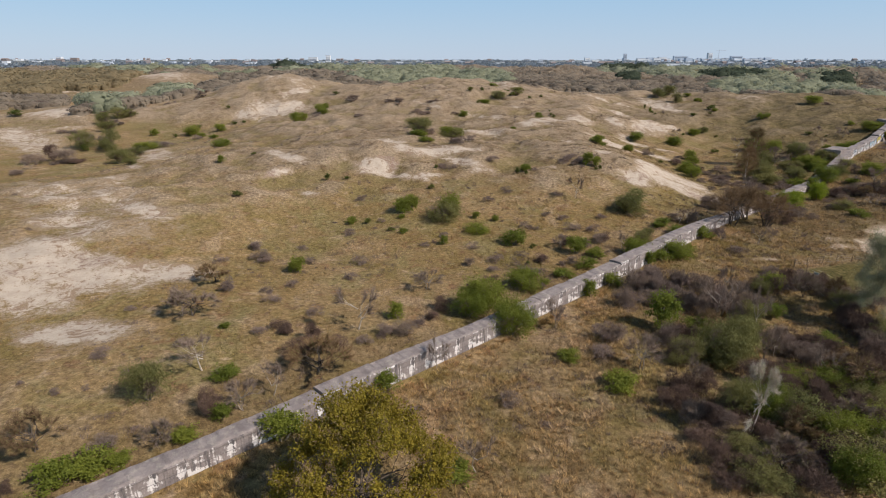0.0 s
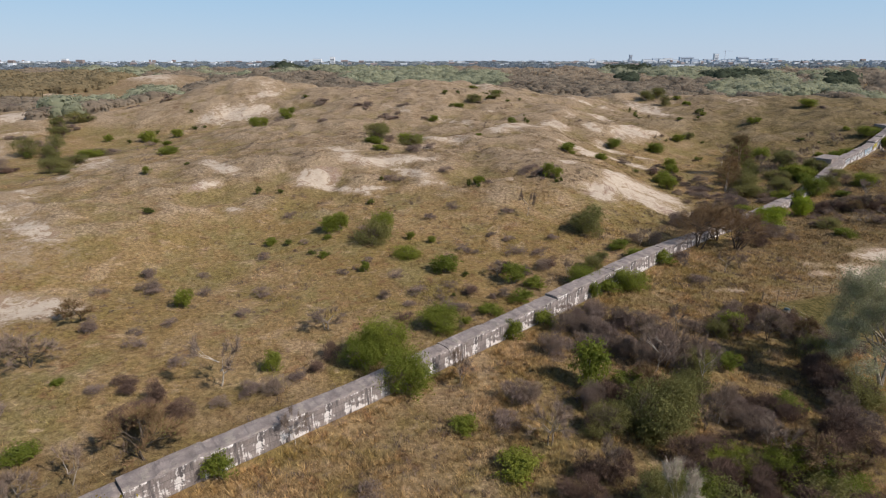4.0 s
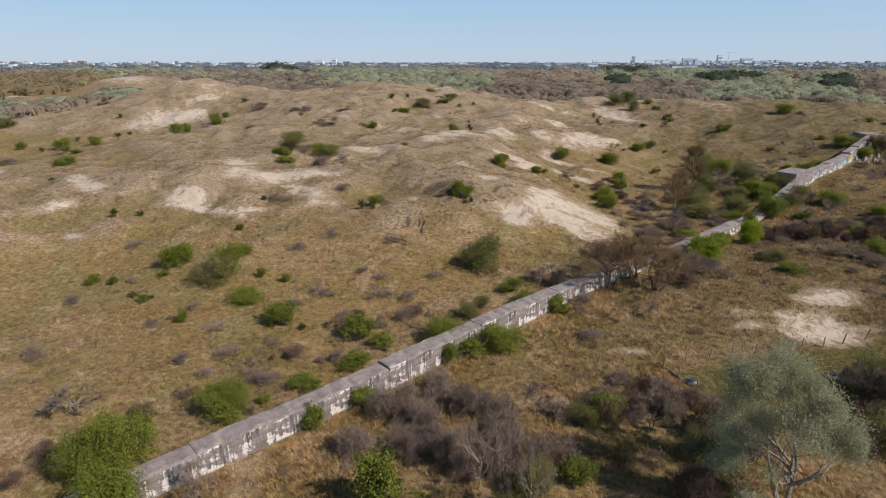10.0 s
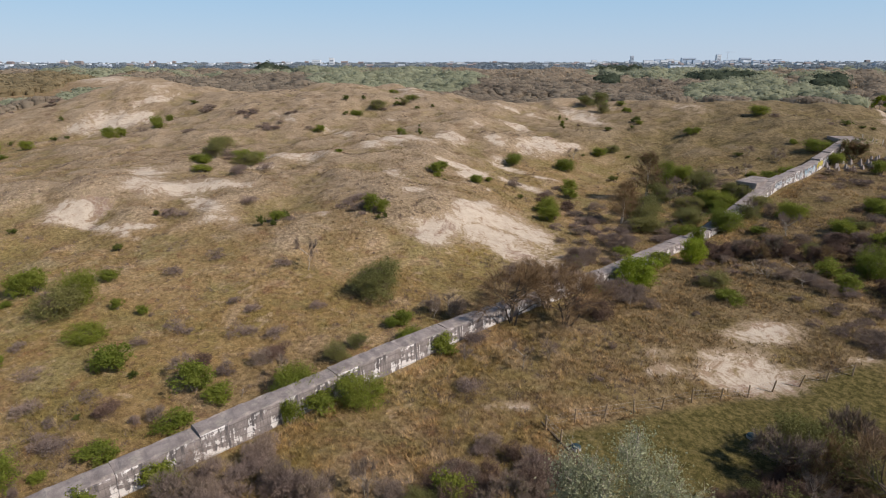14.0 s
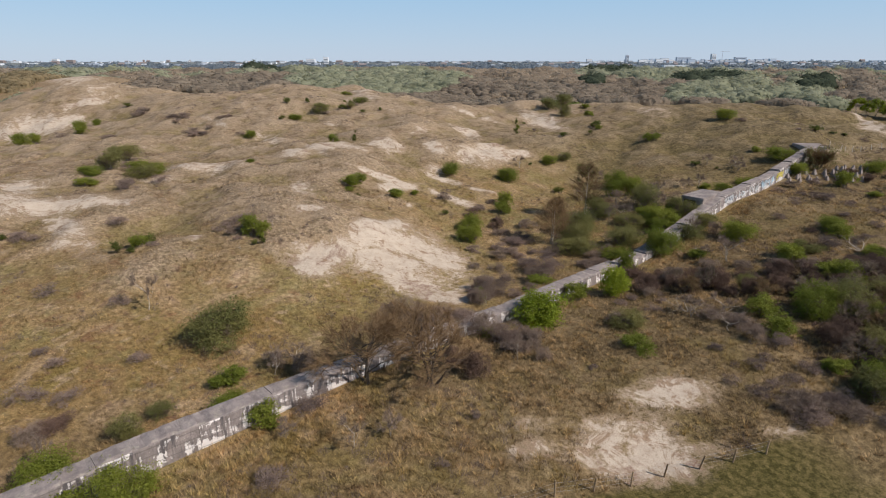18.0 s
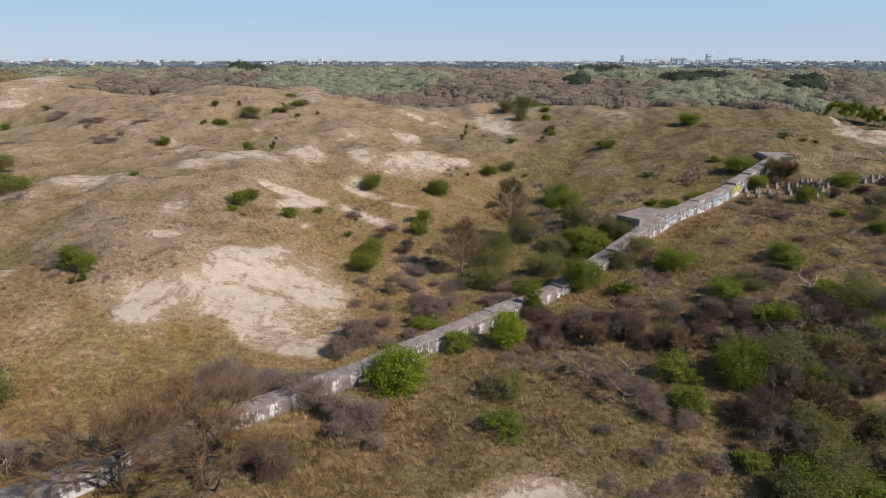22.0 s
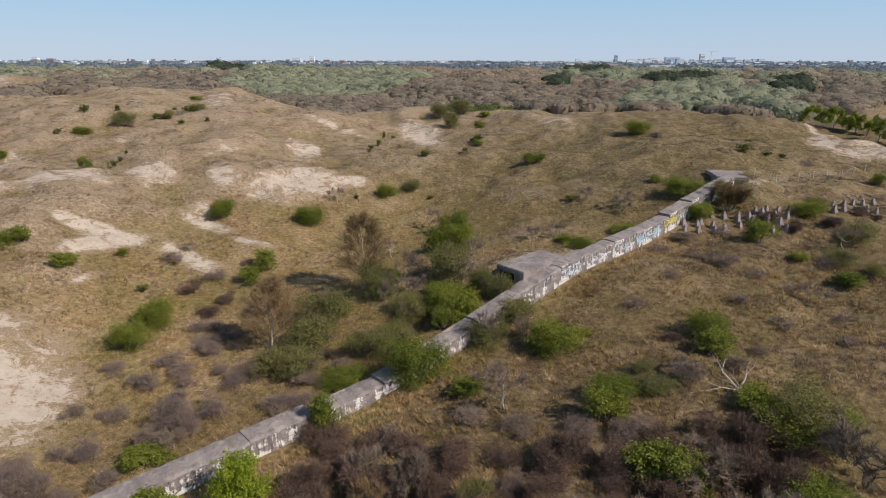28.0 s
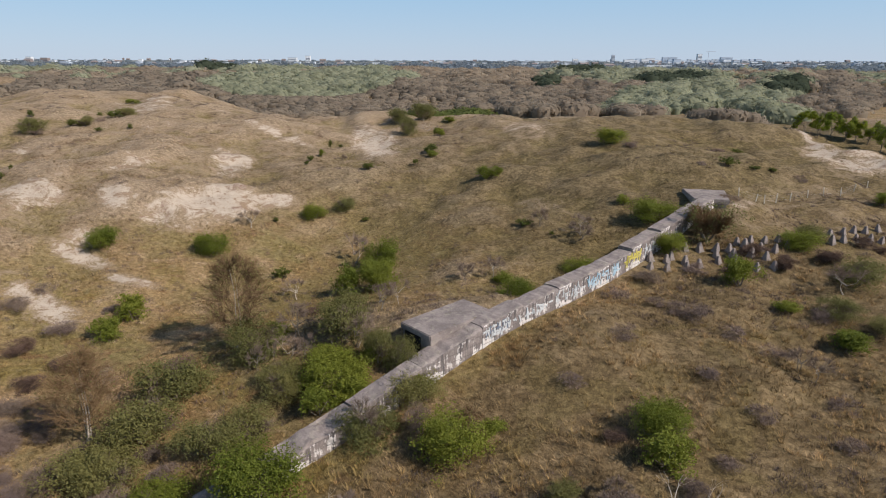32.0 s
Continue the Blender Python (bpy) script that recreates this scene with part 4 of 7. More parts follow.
POPLAR = dict(w=10.0, h=10.6, make=[lambda: bare_tree("white_poplar", 111, 10.0, 10.6, 4000, PALE_BARK, BARK, "tall white poplar with silvery young leaves", trunks=2, level=4, r=0.2, width=0.014, leaves=40000, side=6, leaf=SILVER_LEAF, leaf_size=0.088, loose=0.036, haze=0.08)])
YOUNG_POPLAR = dict(w=3.4, h=6.0, make=[lambda: bare_tree("young_poplar", 113, 3.4, 6.0, 3500, PALE_TWIG, PALE_BARK, "slender pale young poplar among dark thickets", trunks=1, level=3, r=0.08, width=0.013, leaves=700, leaf=SILVER_LEAF, leaf_size=0.09)])
ALDER = dict(w=4.6, h=5.2, make=[lambda s=s: bare_tree("young_alder", 115 + s, 4.6, 5.2, 1500, GREY_TWIG, BARK, "slim yellow-olive tree in a row behind the dune", group="row of trees behind the dune", trunks=2, level=3, r=0.08, width=0.03, leaves=4200, leaf=LIME_LEAF, leaf_size=0.17, loose=0.05) for s in range(2)])
GREAT = dict(w=11.0, h=8.2, make=[lambda: bare_tree("maple_tree", 121, 11.0, 8.2, 4500, TAN_TWIG, DARK_BARK, "broad tree with yellow-olive young leaves beside the wall", trunks=3, level=4, r=0.13, width=0.014, leaves=44000, side=6, leaf=TREE_LEAF, leaf_size=0.12, loose=0.022, haze=0.07)])
DEAD = dict(w=2.4, h=1.2, make=[lambda s=s: dead_wood("dead_branch", 130 + s, 2.4, 1.2, "bleached dead branch lying in the grass") for s in range(3)])
placing = random.Random(77)


def plants(kind, places):
    """Sets plants of one kind at (x, y, width, height)."""
    kind.setdefault("at", []).extend(places)


def plant_all(kind):
    made = [None] * len(kind["make"])
    first = [None] * len(made)
    order = list(range(len(made)))
    for i, (x, y, w, h) in enumerate(kind["at"]):
        k = order[i % len(order)]
        s = w / kind["w"]
        m = Matrix.Translation((x, y, float(height(x, y)) - 0.04)) @ Matrix.Rotation(placing.uniform(0, 6.28), 4, "Z") @ Matrix.Diagonal((s, s, h / kind["h"], 1))
        if made[k] is None:
            made[k], first[k] = kind["make"][k](), m
        else:
            copy_thing(made[k], m)
    for ob, m in zip(made, first):
        if ob:
            ob.matrix_basis = m


plants(OLIVE, [
    (-0.7, 77.5, 5.2, 3.12), (-78.6, 136.8, 4.48, 2.91), (-66.4, 121.2, 5.2, 2.12), (-91.7, 160.0, 5.19, 3.12),
    (-93.2, 175.4, 5.2, 2.45), (-151.1, 413.6, 5.2, 3.6), (21.9, 43.7, 4.11, 3.6), (24.1, 44.5, 3.45, 3.56), (38.9, 53.9, 3.36, 2.13), (26.2, 83.9, 5.2, 3.16),
    (24.6, 72.1, 2.34, 1.81), (-7.4, 133.9, 5.2, 2.7), (14.4, 175.7, 3.14, 2.64), (20.2, 180.9, 3.56, 1.59), (69.6, 203.6, 5.2, 3.6), (74.2, 206.6, 5.2, 3.6),
    (66.1, 156.8, 3.31, 1.75), (32.2, 57.1, 2.19, 1.75), (26.1, 83.0, 4.91, 2.92), (25.9, 73.9, 1.81, 1.22)])
plants(OLIVE, [
    (60.0, 88.3, 3.5, 1.72), (74.2, 78.5, 2.4, 1.86), (61.0, 118.1, 5.2, 3.52), (59.5, 110.9, 5.04, 2.02), (68.6, 117.2, 3.14, 2.14),
    (65.6, 112.2, 4.03, 2.57), (74.8, 112.7, 3.75, 2.2), (73.0, 94.8, 1.98, 1.95), (85.1, 104.9, 2.97, 1.19), (79.8, 88.9, 4.89, 3.32),
    (14.3, 177.4, 4.1, 2.17), (21.3, 191.8, 4.67, 1.87), (72.0, 193.1, 3.58, 3.6), (74.7, 209.9, 5.2, 2.18), (111.2, 123.1, 2.4, 1.43),
    (84.9, 107.1, 1.93, 0.89), (60.6, 110.3, 4.29, 2.6), (67.5, 113.6, 4.27, 1.71)])
plants(OLIVE, [
    (67.8, 119.1, 3.12, 1.52), (74.6, 119.4, 2.34, 2.72), (22.7, 43.1, 4.63, 3.57), (23.1, 35.2, 4.76, 2.37), (25.3, 29.8, 5.2, 2.93),
    (18.5, 29.3, 3.75, 1.5), (27.7, 30.0, 5.2, 3.6), (92.5, 100.2, 5.2, 2.85), (85.2, 91.3, 5.2, 2.76), 
    (77.3, 115.5, 3.79, 2.07), (47.5, 95.5, 1.72, 1.76), (-5.7, 126.0, 5.14, 3.23), (58.2, 61.9, 4.88, 3.37), (-66.6, 118.2, 5.2, 3.09), (0.7, 122.6, 5.2, 2.1),
    (77.7, 80.2, 3.73, 2.06), (114.6, 131.2, 4.89, 2.37), (114.7, 139.1, 3.76, 1.5), (109.1, 125.3, 3.42, 1.76)])
plants(OLIVE, [
    (51.7, 59.4, 2.7, 1.3), (82.5, 83.6, 3.88, 2.61), (82.4, 79.9, 4.21, 2.55), (30.2, 36.3, 4.2, 2.41),
    (19.3, 32.0, 3.4, 1.45), (38.4, 47.2, 4.26, 2.3), (71.8, 123.1, 5.2, 3.53), (60.7, 114.1, 5.2, 3.4),
    (65.3, 122.3, 5.2, 2.68)])
plants(THICKET, [
    (-21.9, 55.0, 1.96, 1.49), 
    (-21.1, 30.4, 2.04, 0.81), (-5.5, 46.4, 1.93, 1.24), (-3.6, 46.7, 2.42, 1.41),
    (-79.8, 118.4, 1.95, 0.73), (-80.2, 120.4, 2.74, 0.67), (-79.4, 121.1, 2.03, 0.73), (-79.2, 121.1, 2.37, 0.69), (-79.4, 120.1, 2.4, 0.73), (-100.2, 153.6, 2.45, 1.04),
    (-97.6, 154.1, 2.69, 0.69), (-99.6, 152.4, 1.96, 0.92), (-97.4, 155.2, 2.31, 1.02), (-98.4, 154.2, 1.81, 0.85)])
plants(THICKET, [
    (-99.3, 153.8, 2.48, 0.84), (-98.0, 155.4, 1.88, 0.82), (-86.2, 190.5, 2.06, 1.03), (-86.8, 187.6, 1.73, 0.8), (-87.7, 189.0, 2.6, 1.02), (-87.1, 190.1, 2.01, 0.79),
    (-89.0, 190.7, 1.8, 0.81), (-87.8, 188.0, 2.36, 1.04), (-87.9, 187.9, 2.29, 1.02), (-83.0, 202.9, 2.05, 0.97), (-80.2, 201.7, 1.95, 0.89), (-82.4, 199.1, 2.41, 0.89),
    (-82.1, 197.0, 2.04, 0.78), (-80.9, 199.6, 2.33, 0.69), (-82.1, 201.4, 2.32, 0.83), (-80.5, 199.8, 2.21, 0.69), (-96.8, 168.8, 1.74, 0.89), (-93.4, 170.0, 2.87, 0.79),
    (-94.3, 168.3, 2.55, 1.01), (-93.1, 170.0, 1.74, 0.86), (-95.8, 170.6, 2.15, 0.68), (-94.2, 167.0, 1.71, 0.91)])
plants(THICKET, [
    (-95.0, 170.9, 2.17, 0.75), (17.0, 53.7, 2.21, 1.86), (17.6, 53.1, 2.83, 1.82), (18.9, 57.0, 2.56, 2.28), (19.9, 58.9, 2.48, 2.29), (20.2, 56.8, 1.89, 1.81),
    (21.8, 57.8, 2.17, 2.04), (21.0, 56.9, 2.63, 2.05), (21.6, 55.7, 2.45, 2.44), (21.5, 55.6, 1.84, 1.88), (24.2, 57.9, 2.39, 1.9), (24.1, 58.2, 2.01, 2.29),
    (23.7, 58.6, 2.31, 2.14), (26.5, 57.6, 2.77, 1.89), (25.2, 57.7, 2.29, 2.2), (27.6, 52.9, 2.38, 1.9), (27.3, 55.1, 2.1, 2.13), (28.4, 53.4, 2.13, 1.96),
    (26.1, 53.9, 2.77, 2.2), (29.4, 42.5, 1.88, 1.5), (29.8, 45.0, 2.4, 1.2), (30.1, 42.7, 2.2, 1.38)])
plants(THICKET, [
    (13.7, 46.9, 2.83, 1.83), (14.6, 46.3, 2.19, 1.73), (12.4, 43.9, 2.65, 1.27), (29.4, 53.8, 1.7, 1.54), (30.4, 53.5, 2.4, 1.4), (38.4, 59.3, 2.64, 1.62),
    (39.1, 59.9, 2.71, 1.18), (38.7, 58.6, 1.99, 1.38), (38.3, 60.6, 2.56, 1.66), (41.3, 58.2, 2.42, 1.06), (41.8, 56.9, 1.95, 0.94), (42.1, 57.0, 2.64, 1.35),
    (42.4, 54.9, 2.99, 1.8), (31.4, 80.5, 2.37, 1.31), (12.9, 63.8, 0.96, 0.76), (14.2, 64.4, 1.55, 0.99), (16.9, 69.5, 1.52, 1.15), (2.4, 63.1, 1.52, 0.97),
    (9.8, 57.2, 0.82, 0.96), (19.0, 71.4, 2.24, 1.3), (2.1, 115.6, 2.5, 1.52), (55.9, 61.8, 2.86, 1.4)])
plants(THICKET, [
    (35.6, 74.8, 2.83, 1.13), (40.3, 89.3, 2.64, 2.32), (41.6, 88.3, 2.27, 2.4), (41.3, 87.4, 2.59, 2.32), (39.3, 89.1, 2.86, 2.1), (47.4, 94.8, 2.21, 1.69),
    (47.1, 95.1, 1.93, 1.67), (47.7, 98.7, 1.81, 1.79), (47.3, 98.6, 2.02, 1.72), (48.5, 96.4, 2.27, 1.71), (48.5, 97.1, 2.02, 2.29), (49.7, 97.4, 1.92, 1.83),
    (53.5, 104.4, 2.89, 2.04), (54.9, 101.5, 2.14, 1.5), (54.9, 103.3, 2.34, 1.79), (53.3, 101.5, 1.72, 1.56), (55.4, 103.2, 1.7, 2.05), (34.0, 79.6, 2.18, 1.6),
    (49.8, 83.9, 2.27, 1.54), (49.7, 83.5, 2.78, 1.36), (49.1, 85.6, 2.1, 1.44), (51.9, 82.0, 1.54, 1.2)])
plants(THICKET, [
    (46.4, 74.5, 0.8, 0.77), (69.2, 77.6, 2.73, 1.09), (71.1, 77.6, 1.8, 0.9), (71.8, 77.1, 2.54, 0.84), (70.9, 84.1, 2.39, 0.95), (69.2, 84.7, 2.02, 1.39),
    (68.8, 87.0, 1.88, 0.99), (69.3, 86.0, 2.27, 1.13), (75.2, 75.1, 2.56, 1.25), (77.6, 112.9, 2.03, 1.86), (56.3, 105.2, 2.66, 1.44), (60.0, 105.7, 2.49, 0.86),
    (60.4, 105.8, 2.54, 1.0), (61.4, 108.9, 2.38, 1.12), (53.2, 113.3, 2.58, 1.24), (56.9, 109.9, 1.95, 1.25), (47.2, 109.5, 1.94, 0.98), (49.9, 108.4, 2.84, 1.13),
    (52.8, 106.5, 2.29, 1.07), (49.7, 104.7, 2.21, 0.88), (50.6, 111.3, 2.5, 1.0), (48.8, 100.5, 1.62, 0.8)])
plants(THICKET, [
    (50.5, 100.7, 2.43, 1.31), (48.5, 97.6, 1.89, 0.87), (51.1, 96.9, 1.85, 0.85), (52.9, 98.2, 1.91, 1.1), (52.7, 108.8, 1.91, 0.96), (47.0, 104.6, 1.76, 0.73),
    (46.6, 97.6, 1.14, 0.61), (67.5, 88.7, 2.88, 1.15), (59.3, 89.5, 1.8, 0.96), (64.3, 95.1, 2.1, 0.84), (87.2, 105.6, 2.63, 1.45), (77.2, 98.1, 2.24, 0.89),
    (75.2, 96.2, 2.14, 0.85), (122.1, 177.3, 2.74, 0.98), (121.1, 176.1, 2.33, 0.72), (122.6, 178.3, 2.18, 0.85), (106.2, 171.6, 2.51, 1.0), (109.9, 146.6, 2.49, 1.06),
    (91.0, 106.7, 1.66, 1.06), (54.6, 114.2, 1.76, 0.82), (54.7, 110.7, 1.93, 0.85), (56.4, 111.2, 1.95, 0.78)])
plants(THICKET, [
    (56.1, 109.0, 2.44, 0.98), (51.7, 117.0, 2.26, 0.9), (61.3, 115.2, 2.16, 0.86), (61.8, 112.5, 1.68, 0.77), (63.7, 110.5, 1.91, 1.02), (28.0, 44.8, 2.29, 1.34),
    (29.1, 46.6, 1.84, 1.43), (28.6, 43.6, 2.36, 1.65), (28.7, 45.2, 1.86, 1.72), (28.5, 46.8, 2.38, 1.77), (29.7, 44.4, 2.02, 1.55), (39.4, 56.1, 1.85, 1.88),
    (38.6, 54.4, 1.84, 1.27), (39.6, 54.2, 2.2, 1.78), (39.1, 57.5, 2.07, 1.37), (40.2, 55.0, 2.61, 1.72), (36.4, 43.7, 2.43, 1.63), (36.3, 46.2, 2.86, 1.75),
    (35.3, 43.8, 2.07, 2.04), (36.2, 45.9, 2.41, 1.53), (18.5, 35.0, 2.69, 1.3), (17.0, 35.3, 1.76, 1.85)])
plants(THICKET, [
    (18.7, 35.3, 2.38, 1.47), (16.7, 35.1, 1.85, 1.9), (19.2, 43.3, 1.97, 2.09), (18.9, 45.9, 2.17, 2.08), (18.4, 46.0, 1.83, 1.91), (18.7, 43.6, 1.83, 1.57),
    (25.9, 51.9, 2.66, 2.21), (24.2, 51.8, 2.09, 2.33), (24.2, 52.1, 1.8, 2.12), (26.3, 54.8, 2.84, 2.08), (26.7, 53.3, 1.99, 1.81), (23.2, 52.7, 2.36, 2.12),
    (23.3, 54.0, 2.39, 1.93), (21.7, 37.5, 1.75, 1.76), (22.4, 38.5, 2.11, 1.95), (19.9, 54.1, 2.55, 1.61), (20.7, 52.8, 1.75, 2.31), (22.5, 53.0, 2.47, 1.68),
    (22.1, 53.6, 1.78, 2.26), (21.9, 54.1, 1.76, 1.74), (69.0, 87.6, 2.63, 1.05), (55.0, 119.7, 2.94, 1.44)])
plants(THICKET, [
    (53.9, 115.7, 2.76, 1.34), (52.1, 114.6, 2.8, 0.81), (52.2, 113.3, 2.03, 1.12), (58.2, 112.1, 2.6, 1.24), (51.9, 110.3, 2.1, 0.9), (51.8, 109.9, 1.9, 0.83),
    (61.7, 106.4, 2.34, 1.1), (42.8, 87.9, 2.12, 0.89), (45.5, 89.5, 2.58, 1.05), (46.0, 90.0, 2.56, 1.21), (-5.4, 168.8, 2.55, 0.78), (-4.3, 168.7, 2.61, 0.72),
    (-3.6, 168.7, 1.83, 0.91), (15.4, 175.3, 2.82, 0.7), (14.9, 176.8, 2.1, 0.9), (-3.9, 129.9, 1.83, 0.95), (-5.4, 129.4, 1.75, 0.94), (-4.1, 130.7, 2.46, 0.85),
    (-4.1, 128.3, 2.39, 0.81), (-5.0, 130.1, 2.21, 0.8), (-7.0, 158.2, 2.6, 1.01), (-5.3, 162.3, 2.22, 0.76)])
plants(THICKET, [
    (-5.9, 159.7, 2.87, 0.8), (-9.2, 160.1, 2.64, 0.68), (-7.0, 160.0, 2.11, 0.7), (-7.9, 160.2, 1.93, 0.86), (-8.7, 161.9, 2.33, 0.93), (-29.7, 179.4, 2.4, 0.7),
    (-29.7, 181.7, 1.76, 0.84), (-27.5, 181.4, 2.46, 0.77), (-28.0, 179.6, 2.59, 0.87), (-28.5, 178.0, 2.6, 0.96), (-29.0, 182.1, 2.22, 0.94), (-28.0, 179.3, 2.55, 0.97),
    (-1.3, 99.5, 2.3, 0.92), (-23.8, 158.0, 2.24, 0.97), (-23.4, 157.2, 2.9, 0.94), (-23.9, 156.1, 2.69, 0.84), 
    (41.8, 59.5, 2.26, 0.95)])
plants(THICKET, [
    (41.1, 59.8, 2.49, 0.98), (41.5, 59.8, 2.34, 1.04), (36.2, 62.3, 1.78, 1.16), (35.6, 62.1, 1.97, 0.94), (34.2, 59.3, 2.77, 1.33), (35.4, 58.5, 2.43, 1.04),
    (33.6, 59.6, 2.01, 1.16), (22.2, 60.5, 2.04, 1.57), (22.3, 61.4, 2.13, 1.34), (22.0, 59.6, 2.73, 1.45), (22.1, 60.7, 2.29, 1.56), (20.0, 57.0, 1.73, 1.39),
    (20.3, 56.7, 2.71, 1.1), (21.4, 56.4, 1.86, 1.3), (30.4, 58.1, 2.92, 1.17), (-90.8, 150.8, 2.52, 0.74), (-91.5, 150.2, 2.7, 0.9), (-87.9, 150.0, 2.78, 0.75),
    (-89.1, 151.7, 1.87, 0.78), (-88.2, 150.0, 2.19, 0.85), (-89.2, 148.7, 2.26, 0.71), (-91.4, 150.7, 2.58, 1.0)])
plants(THICKET, [
    (-102.4, 181.0, 2.11, 0.75), (-103.2, 179.1, 2.08, 1.01), (-101.7, 181.5, 1.78, 0.7), (-103.5, 180.1, 2.38, 0.78), (-102.8, 179.7, 2.32, 0.66), (-102.6, 180.9, 2.11, 0.92),
    (-103.2, 181.9, 2.56, 0.92), (-81.1, 109.1, 1.9, 0.97), (-80.5, 109.2, 2.76, 0.72), (-81.6, 109.5, 1.85, 0.97), (-80.3, 107.7, 2.86, 1.01), (-13.4, 169.9, 1.87, 0.68),
    (-14.1, 166.7, 2.18, 0.68), (-14.4, 167.8, 1.86, 0.81), (-13.7, 170.9, 2.27, 1.04), (-17.2, 170.6, 1.88, 0.77), (-17.0, 171.7, 1.93, 0.73), (-16.5, 171.0, 2.39, 0.72),
    (-21.8, 64.8, 2.57, 1.19), (-21.0, 64.3, 2.05, 0.98), (-23.1, 67.8, 1.88, 0.85), (-23.3, 67.3, 1.72, 1.15)])
plants(THICKET, [
    (21.6, 100.4, 1.75, 0.93), (22.6, 101.9, 2.11, 1.04), (22.3, 101.4, 2.64, 0.8), (22.3, 101.8, 1.75, 0.79), (23.3, 100.6, 2.84, 0.69), (69.0, 75.7, 2.92, 1.17),
    (72.5, 76.0, 2.62, 1.05), (74.3, 75.6, 2.88, 1.06), (76.1, 76.2, 2.01, 0.97), (101.6, 133.7, 2.51, 1.0), (96.5, 132.0, 2.92, 1.17), (107.7, 125.1, 2.55, 1.02),
    (43.2, 128.7, 2.8, 1.12), (48.2, 126.4, 2.69, 1.08), (50.7, 116.7, 2.18, 0.87), (-2.5, 48.7, 1.9, 0.76), (-7.0, 44.8, 1.73, 0.69), (8.6, 61.4, 1.97, 0.79)])
plants(GREEN, [
    (-16.7, 61.4, 2.0, 2.02), (-15.0, 34.0, 1.71, 1.11), (-16.4, 38.4, 2.36, 0.94), (-19.2, 46.4, 1.01, 0.57), (-21.9, 27.6, 2.88, 1.49), (-20.6, 28.6, 2.96, 1.34),
    (-19.4, 29.2, 1.9, 0.76), (-16.6, 31.8, 2.03, 0.81), (-10.5, 32.1, 3.07, 2.18), (-4.7, 49.6, 1.77, 1.65), (12.5, 60.4, 2.45, 0.98), (-4.4, 38.0, 2.15, 1.66),
    (9.8, 43.2, 2.09, 0.84), (12.8, 39.5, 2.89, 1.36), (0.3, 29.2, 3.0, 1.2), (8.2, 69.9, 3.02, 2.08), (-6.5, 81.0, 3.09, 2.13), (0.3, 83.9, 2.25, 1.13),
    (-13.3, 77.9, 1.59, 1.1), (-78.5, 158.4, 2.75, 1.99), (-62.5, 150.7, 2.3, 1.33), (-38.1, 98.5, 1.52, 1.43)])
plants(GREEN, [
    (-39.5, 154.1, 2.99, 2.49), (-70.1, 138.4, 3.03, 1.21), (19.6, 48.8, 3.09, 3.9), (30.8, 51.8, 2.31, 1.55), (33.7, 57.6, 2.35, 2.32), (32.7, 46.3, 2.23, 1.31),
    (17.1, 58.4, 2.4, 1.59), (14.3, 55.8, 2.03, 1.82), (-5.4, 81.3, 2.48, 2.51), (3.8, 78.7, 1.19, 1.04), (6.4, 78.1, 1.18, 0.92), (-6.5, 78.9, 1.2, 0.61),
    (-5.8, 73.4, 1.09, 0.85), (12.8, 97.6, 1.94, 1.34), (23.5, 100.0, 2.07, 2.3), (29.0, 78.1, 2.32, 1.24), (51.8, 126.1, 2.69, 1.87), (-0.5, 69.7, 1.26, 1.22),
    (15.8, 63.6, 2.39, 1.19), (15.3, 67.6, 2.85, 2.2), (17.4, 66.5, 2.32, 1.1), (10.3, 58.5, 1.16, 0.7)])
plants(GREEN, [
    (-58.5, 147.5, 2.65, 1.06), (-38.1, 156.0, 3.07, 2.55), (-33.9, 165.3, 2.68, 1.72), (-35.4, 173.6, 2.2, 1.85), (-4.5, 117.5, 3.13, 1.25), (4.0, 159.4, 2.83, 1.61),
    (22.3, 150.4, 1.84, 1.76), (30.2, 122.3, 2.66, 1.62), (36.7, 122.4, 2.27, 1.19), (77.9, 190.1, 1.71, 1.44), (84.5, 164.2, 2.31, 1.67), (23.1, 64.3, 1.35, 1.96),
    (24.8, 65.7, 2.76, 1.43), (32.8, 73.3, 2.41, 1.6), (28.4, 77.3, 1.59, 1.03), (47.9, 86.7, 1.72, 0.84), (59.6, 84.0, 2.75, 1.2), (24.8, 99.8, 1.86, 1.74),
    (-5.3, 121.2, 2.51, 1.01), (73.6, 80.7, 2.12, 1.22), (71.9, 85.6, 2.82, 1.72), (31.0, 124.1, 2.63, 1.6)])
plants(GREEN, [
    (30.7, 118.6, 1.41, 0.77), (36.7, 121.3, 2.01, 1.47), (39.0, 127.4, 1.18, 0.93), (70.2, 133.5, 2.79, 2.92), (66.0, 125.1, 2.13, 0.89), (55.6, 105.4, 0.93, 0.72),
    (77.7, 116.2, 1.55, 1.5), (73.1, 106.0, 2.57, 1.03), (63.8, 103.1, 2.19, 2.91), (54.0, 99.9, 2.73, 1.19), (56.9, 95.2, 2.63, 1.84), (72.1, 89.3, 3.02, 1.83),
    (80.8, 101.6, 2.78, 2.23), (90.8, 109.2, 2.96, 2.05), (83.2, 95.7, 2.41, 2.46), (104.0, 130.5, 3.16, 2.53), (105.8, 126.2, 2.14, 0.85), (108.4, 122.5, 2.02, 0.88),
    (84.2, 133.1, 2.2, 1.04), (14.8, 207.2, 2.66, 1.1), (59.1, 178.3, 1.05, 1.23), (77.0, 176.2, 2.05, 1.14)])
